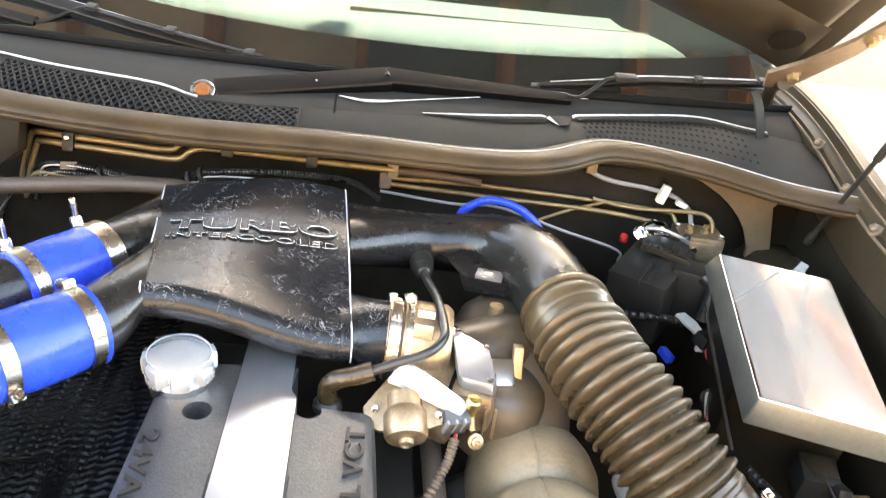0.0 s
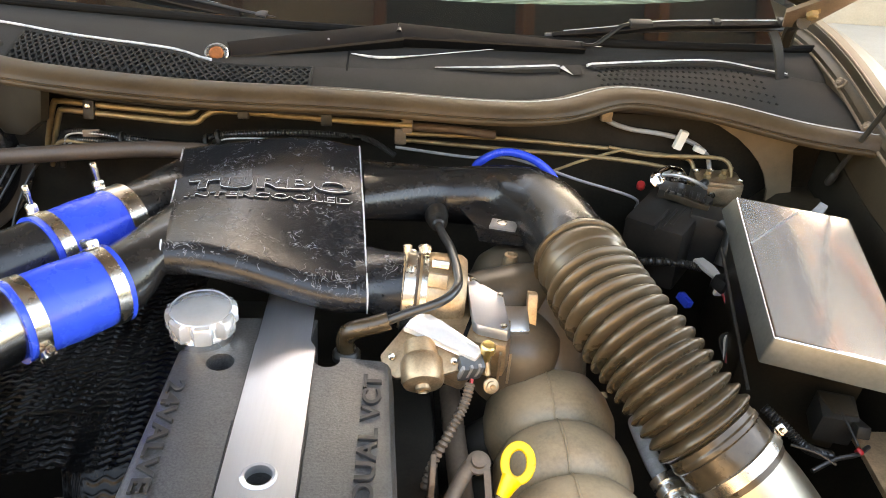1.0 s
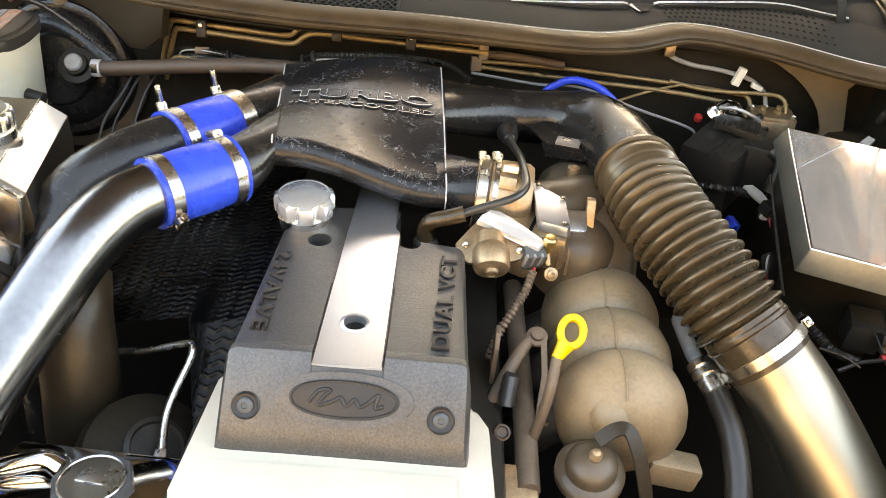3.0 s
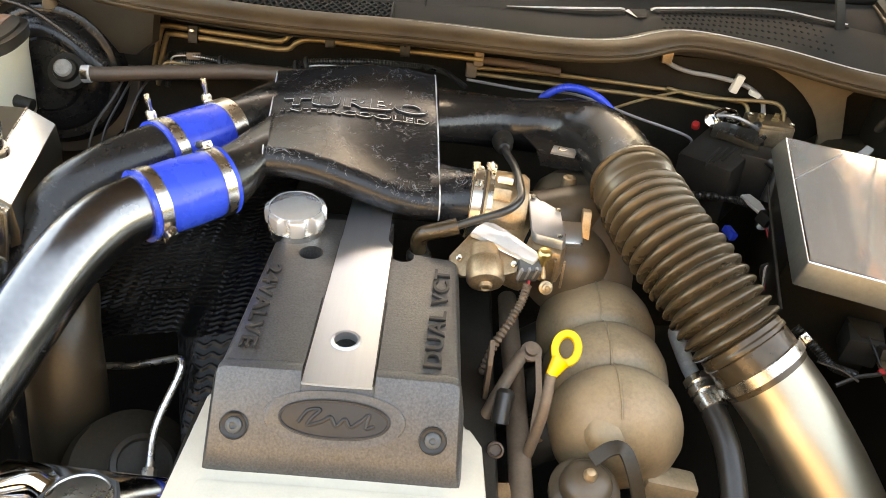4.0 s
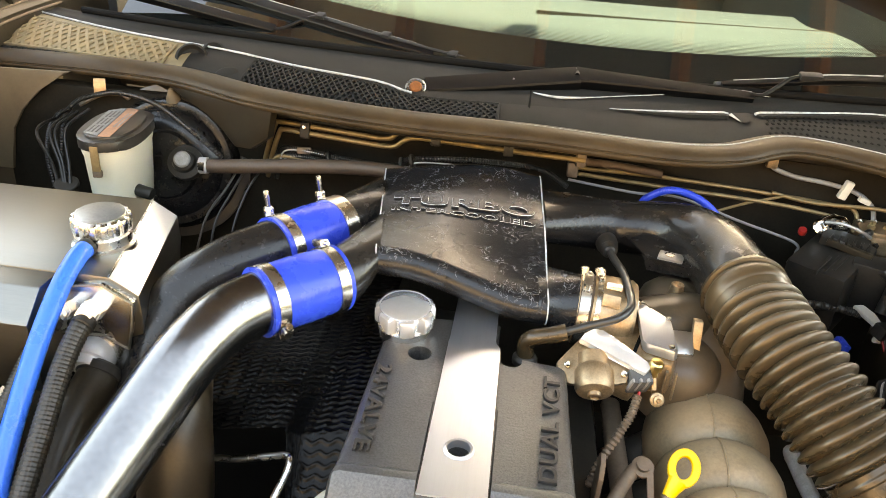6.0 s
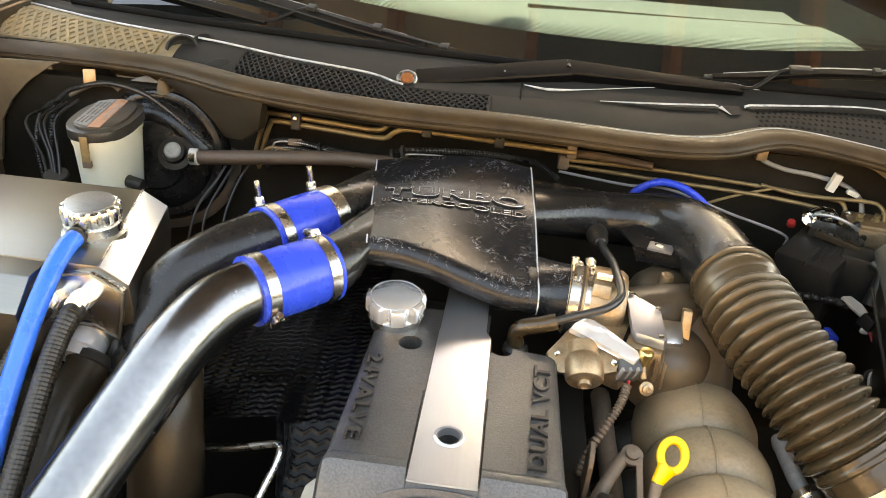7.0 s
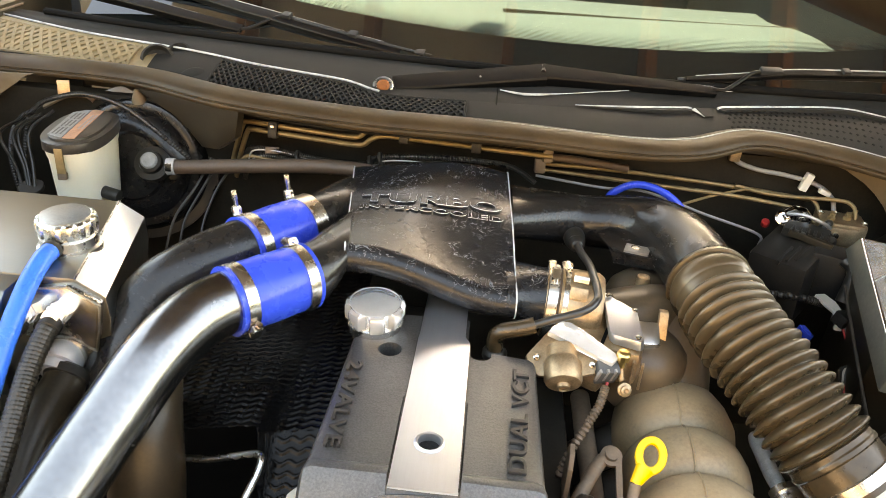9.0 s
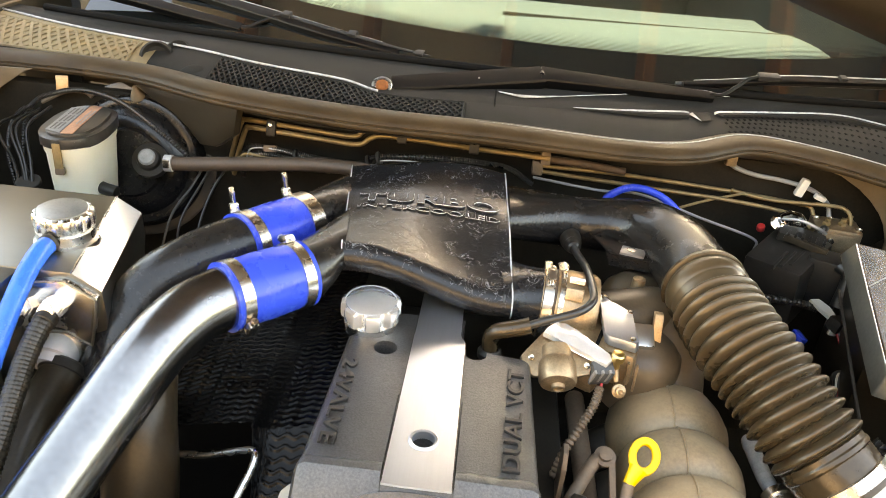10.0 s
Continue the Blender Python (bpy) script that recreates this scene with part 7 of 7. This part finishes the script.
def braided(name, pts, r, label):
    root = thing(name, pts[len(pts) // 2], label, "hose", "coolant hoses")
    line = even(spline(pts, 12), 190)
    bm = sweep(bmesh.new(), line, r, 40)
    bm.verts.ensure_lookup_table()
    for i, p in enumerate(line):
        for k in range(40):
            v = bm.verts[i * 40 + k]
            weave = math.sin(k * math.pi / 2.5 + i * 1.05) * math.sin(k * math.pi / 2.5 - i * 1.05)
            v.co = p + (v.co - p) * (1 + 0.13 * weave)
    part("sleeve", bm, "braid", root, smooth=180)
    part("hose_clamp", lathe(Vector(pts[0]), Vector(pts[1]) - Vector(pts[0]), [(r + 0.0004, 0.002), (r + 0.0016, 0.003), (r + 0.0016, 0.010), (r + 0.0004, 0.011)], 24), "black", root)
    return root


braided("braided_hose", [(-0.3835, 0.116, 0.883), (-0.3845, 0.100, 0.878), (-0.386, 0.070, 0.858), (-0.380, 0.018, 0.826), (-0.373, -0.05, 0.78), (-0.37, -0.1, 0.73)], 0.0098, "black braided hose from the header tank")
braided("braided_hose", [(-0.417, 0.116, 0.880), (-0.421, 0.100, 0.870), (-0.428, 0.070, 0.846), (-0.435, 0.02, 0.80), (-0.44, -0.04, 0.74)], 0.0085, "thin black braided hose behind the blue one")
lower = thing("coolant_hose", (-0.395, 0.08, 0.76), "dirty brown moulded coolant hose below the header tank", "hose")
part("rubber_hose", tube([(-0.389, 0.140, 0.806), (-0.391, 0.120, 0.796), (-0.396, 0.078, 0.777), (-0.396, 0.030, 0.740), (-0.385, -0.02, 0.69), (-0.375, -0.06, 0.63)], 0.0225, 26, 10), "body", lower)
part("hose_clamp", lathe((-0.389, 0.138, 0.805), (-0.05, -0.85, -0.4), [(0.0235, 0), (0.0248, 0.001), (0.0248, 0.010), (0.0235, 0.011)], 32), "black", lower)

# nipples standing on the clamps behind the couplers
for p in ((-0.262, 0.318, 0.926), (-0.212, 0.366, 0.932)):
    stud = thing("vacuum_nipple", p, "small brass vacuum nipple", "fitting", "brass nipples")
    part("nut", lathe(Vector(p) - Vector((0, 0, 0.006)), (-0.15, 0.05, 1), [(0.0062, 0), (0.0062, 0.009), (0.005, 0.011)], 6), "satin", stud)
    part("barb", lathe(Vector(p), (-0.15, 0.05, 1), [(0.0032, 0), (0.0032, 0.014), (0.0040, 0.016), (0.0032, 0.024), (0.002, 0.025)], 14), "steel", stud)

# heat shield of embossed black foil, and what hides below it
shield = thing("heat_shield", (-0.2, 0.2, 0.74), "black embossed foil heat shield over the exhaust side", "heat shield")


def shield_at(u, v):
    x = -0.335 + 0.228 * u
    low = 0.110 - 0.090 * smoothstep(0.66, 0.80, u)
    y = low + (0.415 - low) * v
    z = 0.752 + 0.045 * u + 0.091 * (y - 0.085) - 0.9 * max(0.0, 0.100 - y)
    ph = y / 0.0082 + 0.16 * math.sin(x * 2 * math.pi / 0.017)
    z += 0.0017 * (abs(math.sin(math.pi * ph)) ** 9) + 0.004 * noise.noise(Vector((x * 12, y * 12, 1.0)))
    return Vector((x, y, z))


part("foil", sheet(shield_at, 190, 400), "shield", shield, smooth=60)
part("stamped_bar", block((-0.205, 0.165, 0.797), (0.052, 0.006, 0.0016), (0, -10, -4), 0.0004), "shield", shield)
for k in range(9):
    part("stamped_bar", block((-0.222 + 0.009 * k, 0.152 - 0.0005 * k, 0.7945 + 0.0016 * k), (0.003, 0.008, 0.002), (5, -10, 8), 0.0004), "shield", shield)
turbo = thing("turbo_housing", (-0.21, 0.03, 0.66), "dark turbocharger housing in shadow", "turbocharger")
part("volute", lathe((-0.215, 0.015, 0.665), (0.5, -0.3, 0.8), [(0.020, 0), (0.055, 0.004), (0.066, 0.020), (0.062, 0.040), (0.045, 0.052), (0.030, 0.056), (0.024, 0.04), (0.001, 0.04)], 48), "firewall", turbo)
part("inlet_ring", lathe((-0.1865, -0.002, 0.7098), (0.5, -0.3, 0.8), [(0.024, 0), (0.031, 0.001), (0.031, 0.006), (0.026, 0.008), (0.024, 0.004)], 40), "black", turbo)
down = thing("turbo_intake_pipe", (-0.285, 0.06, 0.66), "dark bronze-brown turbo intake pipe going down", "pipe")
part("pipe_wall", tube([(-0.305, 0.13, 0.81), (-0.292, 0.092, 0.785), (-0.285, 0.070, 0.73), (-0.288, 0.060, 0.66), (-0.292, 0.055, 0.55)], 0.038, 36, 8), "body", down)
bline = thing("braided_steel_line", (-0.17, 0.03, 0.74), "braided stainless line with an alloy hose end", "hose")
part("braid", tube([(-0.255, 0.098, 0.741), (-0.225, 0.090, 0.752), (-0.190, 0.083, 0.768), (-0.172, 0.078, 0.777), (-0.1650, 0.070, 0.778), (-0.166, 0.058, 0.770), (-0.176, 0.030, 0.748), (-0.178, 0.010, 0.735), (-0.173, -0.018, 0.722)], 0.0040, 16, 10), "satin", bline)
part("hose_end", lathe((-0.1735, -0.015, 0.7235), (0.1, -0.9, -0.38), [(0.0068, 0), (0.0072, 0.002), (0.0072, 0.022), (0.0085, 0.0225), (0.0085, 0.034), (0.006, 0.035)], 8), "satin", bline)
jar = thing("power_steering_reservoir", (-0.215, -0.06, 0.66), "chromed fluid reservoir with a grey octagonal cap", "reservoir")
part("top_plate", block((-0.230, -0.062, 0.716), (0.17, 0.085, 0.020), (0, -4, -6), 0.006), "chrome", jar)
part("body", block((-0.230, -0.065, 0.66), (0.15, 0.075, 0.10), (0, -4, -6), 0.012), "black", jar)
cap = part("cap", lathe((-0.2165, -0.066, 0.722), (0.0, 0.05, 1), [(0.034, 0), (0.036, 0.002), (0.036, 0.012), (0.034, 0.015), (0.001, 0.016)], 8), "capgrey", jar, "grey octagonal cap")
part("cap_ring", lathe((-0.2165, -0.0655, 0.7378), (0.0, 0.05, 1), [(0.027, 0), (0.0282, 0.001), (0.0294, 0)], 48), "satin", cap)
part("cap_mark", block((-0.2165, -0.0650, 0.7385), (0.026, 0.010, 0.0016), (0, 0, -6), 0.0005), "satin", cap)
part("side_tube", tube([(-0.31, -0.055, 0.728), (-0.27, -0.046, 0.735), (-0.25, -0.050, 0.730)], 0.010, 16, 8), "chrome", jar)

# ---- wipers ----
wr = thing("wiper_arm", (-0.14, 0.66, 1.0), "black wiper arm with a rusty pivot nut, parked across the cowl", "wiper", "wipers")
part("pivot_boss", lathe((-0.1380, 0.634, 0.998), (0, -0.72, 0.70), [(0.0165, -0.006), (0.0160, 0.007), (0.0145, 0.009), (0.0125, 0.009), (0.0115, 0.006), (0.001, 0.006)], 32), "satin", wr)
part("pivot_nut", lathe((-0.1380, 0.629, 1.0035), (0, -0.72, 0.70), [(0.0100, 0), (0.0098, 0.002), (0.0075, 0.0045), (0.001, 0.005)], 10), "rust", wr, "rusty pivot nut")
SEC = [(-1.0, -0.75), (-0.97, 0.20), (-0.85, 0.36), (0.0, 0.42), (0.85, 0.36), (0.97, 0.20), (1.0, -0.75)]
part("arm_base", sweep(bmesh.new(), [Vector((-0.124, 0.642, 1.002)).lerp(Vector((0.101, 0.716, 1.021)), k / 10) for k in range(11)], lambda t: 0.0165 + 0.002 * t, section=SEC, up=(0, -0.45, 0.9)), "wiper", wr)
part("arm_blade", sweep(bmesh.new(), [Vector((0.099, 0.716, 1.0225)).lerp(Vector((0.374, 0.735, 1.013)), k / 12) for k in range(13)], lambda t: 0.0165 - 0.0085 * t, section=SEC, up=(0, -0.45, 0.9)), "wiper", wr)
part("hinge_pin", tube([(0.100, 0.708, 1.025), (0.102, 0.733, 1.029)], 0.004, 10), "wiper", wr)
part("hook_rod", tube([(0.368, 0.735, 1.016), (0.388, 0.738, 1.016), (0.412, 0.752, 1.028), (0.435, 0.764, 1.041), (0.470, 0.770, 1.044)], 0.0032, 10, 8), "wiper", wr)
# Pale line painted in for the highlight along the arm.
part("arm_crest", sweep(bmesh.new(), [Vector((-0.120, 0.655, 1.009)), Vector((0.099, 0.734, 1.0285)), Vector((0.372, 0.743, 1.0175))], 0.0009, 6), "gloss", wr, "pale line for the wiper's edge highlight")
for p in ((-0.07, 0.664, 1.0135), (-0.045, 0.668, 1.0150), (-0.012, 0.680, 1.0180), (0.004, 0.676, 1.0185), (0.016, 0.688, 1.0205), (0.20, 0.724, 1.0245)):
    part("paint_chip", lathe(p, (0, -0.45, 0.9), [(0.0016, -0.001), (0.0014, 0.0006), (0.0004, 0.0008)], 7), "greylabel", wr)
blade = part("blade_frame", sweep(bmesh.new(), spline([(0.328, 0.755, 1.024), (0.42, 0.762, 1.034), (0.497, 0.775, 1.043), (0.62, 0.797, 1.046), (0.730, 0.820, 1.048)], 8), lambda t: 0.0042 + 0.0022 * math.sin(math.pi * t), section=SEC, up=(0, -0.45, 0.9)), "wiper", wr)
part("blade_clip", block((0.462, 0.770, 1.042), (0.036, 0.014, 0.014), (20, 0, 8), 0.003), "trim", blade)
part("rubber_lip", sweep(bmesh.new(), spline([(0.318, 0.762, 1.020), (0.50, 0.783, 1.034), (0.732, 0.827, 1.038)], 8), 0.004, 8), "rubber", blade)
# Blade highlight, likewise a pale line.
part("blade_crest", sweep(bmesh.new(), spline([(0.345, 0.761, 1.029), (0.42, 0.766, 1.0385), (0.497, 0.779, 1.048), (0.62, 0.801, 1.051), (0.725, 0.823, 1.052)], 8), lambda t: 0.0006 + 0.0008 * t, 6), "gloss", blade, "pale line for the wiper's edge highlight")
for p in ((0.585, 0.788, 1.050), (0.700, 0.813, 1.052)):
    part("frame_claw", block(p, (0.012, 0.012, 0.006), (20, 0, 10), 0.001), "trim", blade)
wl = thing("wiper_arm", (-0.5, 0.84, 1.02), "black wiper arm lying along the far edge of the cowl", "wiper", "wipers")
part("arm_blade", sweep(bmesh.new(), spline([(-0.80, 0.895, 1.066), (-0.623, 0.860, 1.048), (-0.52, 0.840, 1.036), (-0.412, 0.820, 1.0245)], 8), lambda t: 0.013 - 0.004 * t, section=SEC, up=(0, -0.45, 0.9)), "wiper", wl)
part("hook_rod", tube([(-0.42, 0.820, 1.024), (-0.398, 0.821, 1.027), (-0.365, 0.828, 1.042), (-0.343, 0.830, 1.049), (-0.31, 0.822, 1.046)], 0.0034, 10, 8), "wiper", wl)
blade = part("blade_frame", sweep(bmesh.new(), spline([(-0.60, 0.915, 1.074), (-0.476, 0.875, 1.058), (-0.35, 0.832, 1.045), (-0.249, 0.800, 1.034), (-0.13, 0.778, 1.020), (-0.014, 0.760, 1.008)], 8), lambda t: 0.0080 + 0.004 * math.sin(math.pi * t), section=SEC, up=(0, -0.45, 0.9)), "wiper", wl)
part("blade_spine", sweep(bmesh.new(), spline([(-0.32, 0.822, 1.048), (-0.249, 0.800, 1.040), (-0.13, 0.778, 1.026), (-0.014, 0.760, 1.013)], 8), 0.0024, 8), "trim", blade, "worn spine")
# Highlights of the far arm and blade, drawn as pale lines.
part("arm_crest", sweep(bmesh.new(), spline([(-0.80, 0.906, 1.073), (-0.623, 0.870, 1.0545), (-0.52, 0.849, 1.042), (-0.412, 0.827, 1.029)], 8), 0.0010, 6), "gloss", wl, "pale line for the wiper's edge highlight")
part("blade_crest", sweep(bmesh.new(), spline([(-0.60, 0.924, 1.081), (-0.476, 0.884, 1.0655), (-0.35, 0.841, 1.053), (-0.249, 0.809, 1.0415), (-0.13, 0.786, 1.0265), (-0.02, 0.767, 1.013)], 8), 0.0009, 6), "gloss", blade, "pale line for the wiper's edge highlight")
for p in ((-0.335, 0.829, 1.052), (-0.215, 0.795, 1.038), (-0.100, 0.775, 1.022)):
    part("frame_claw", block(p, (0.016, 0.014, 0.008), (20, 0, -16), 0.0015), "trim", blade)
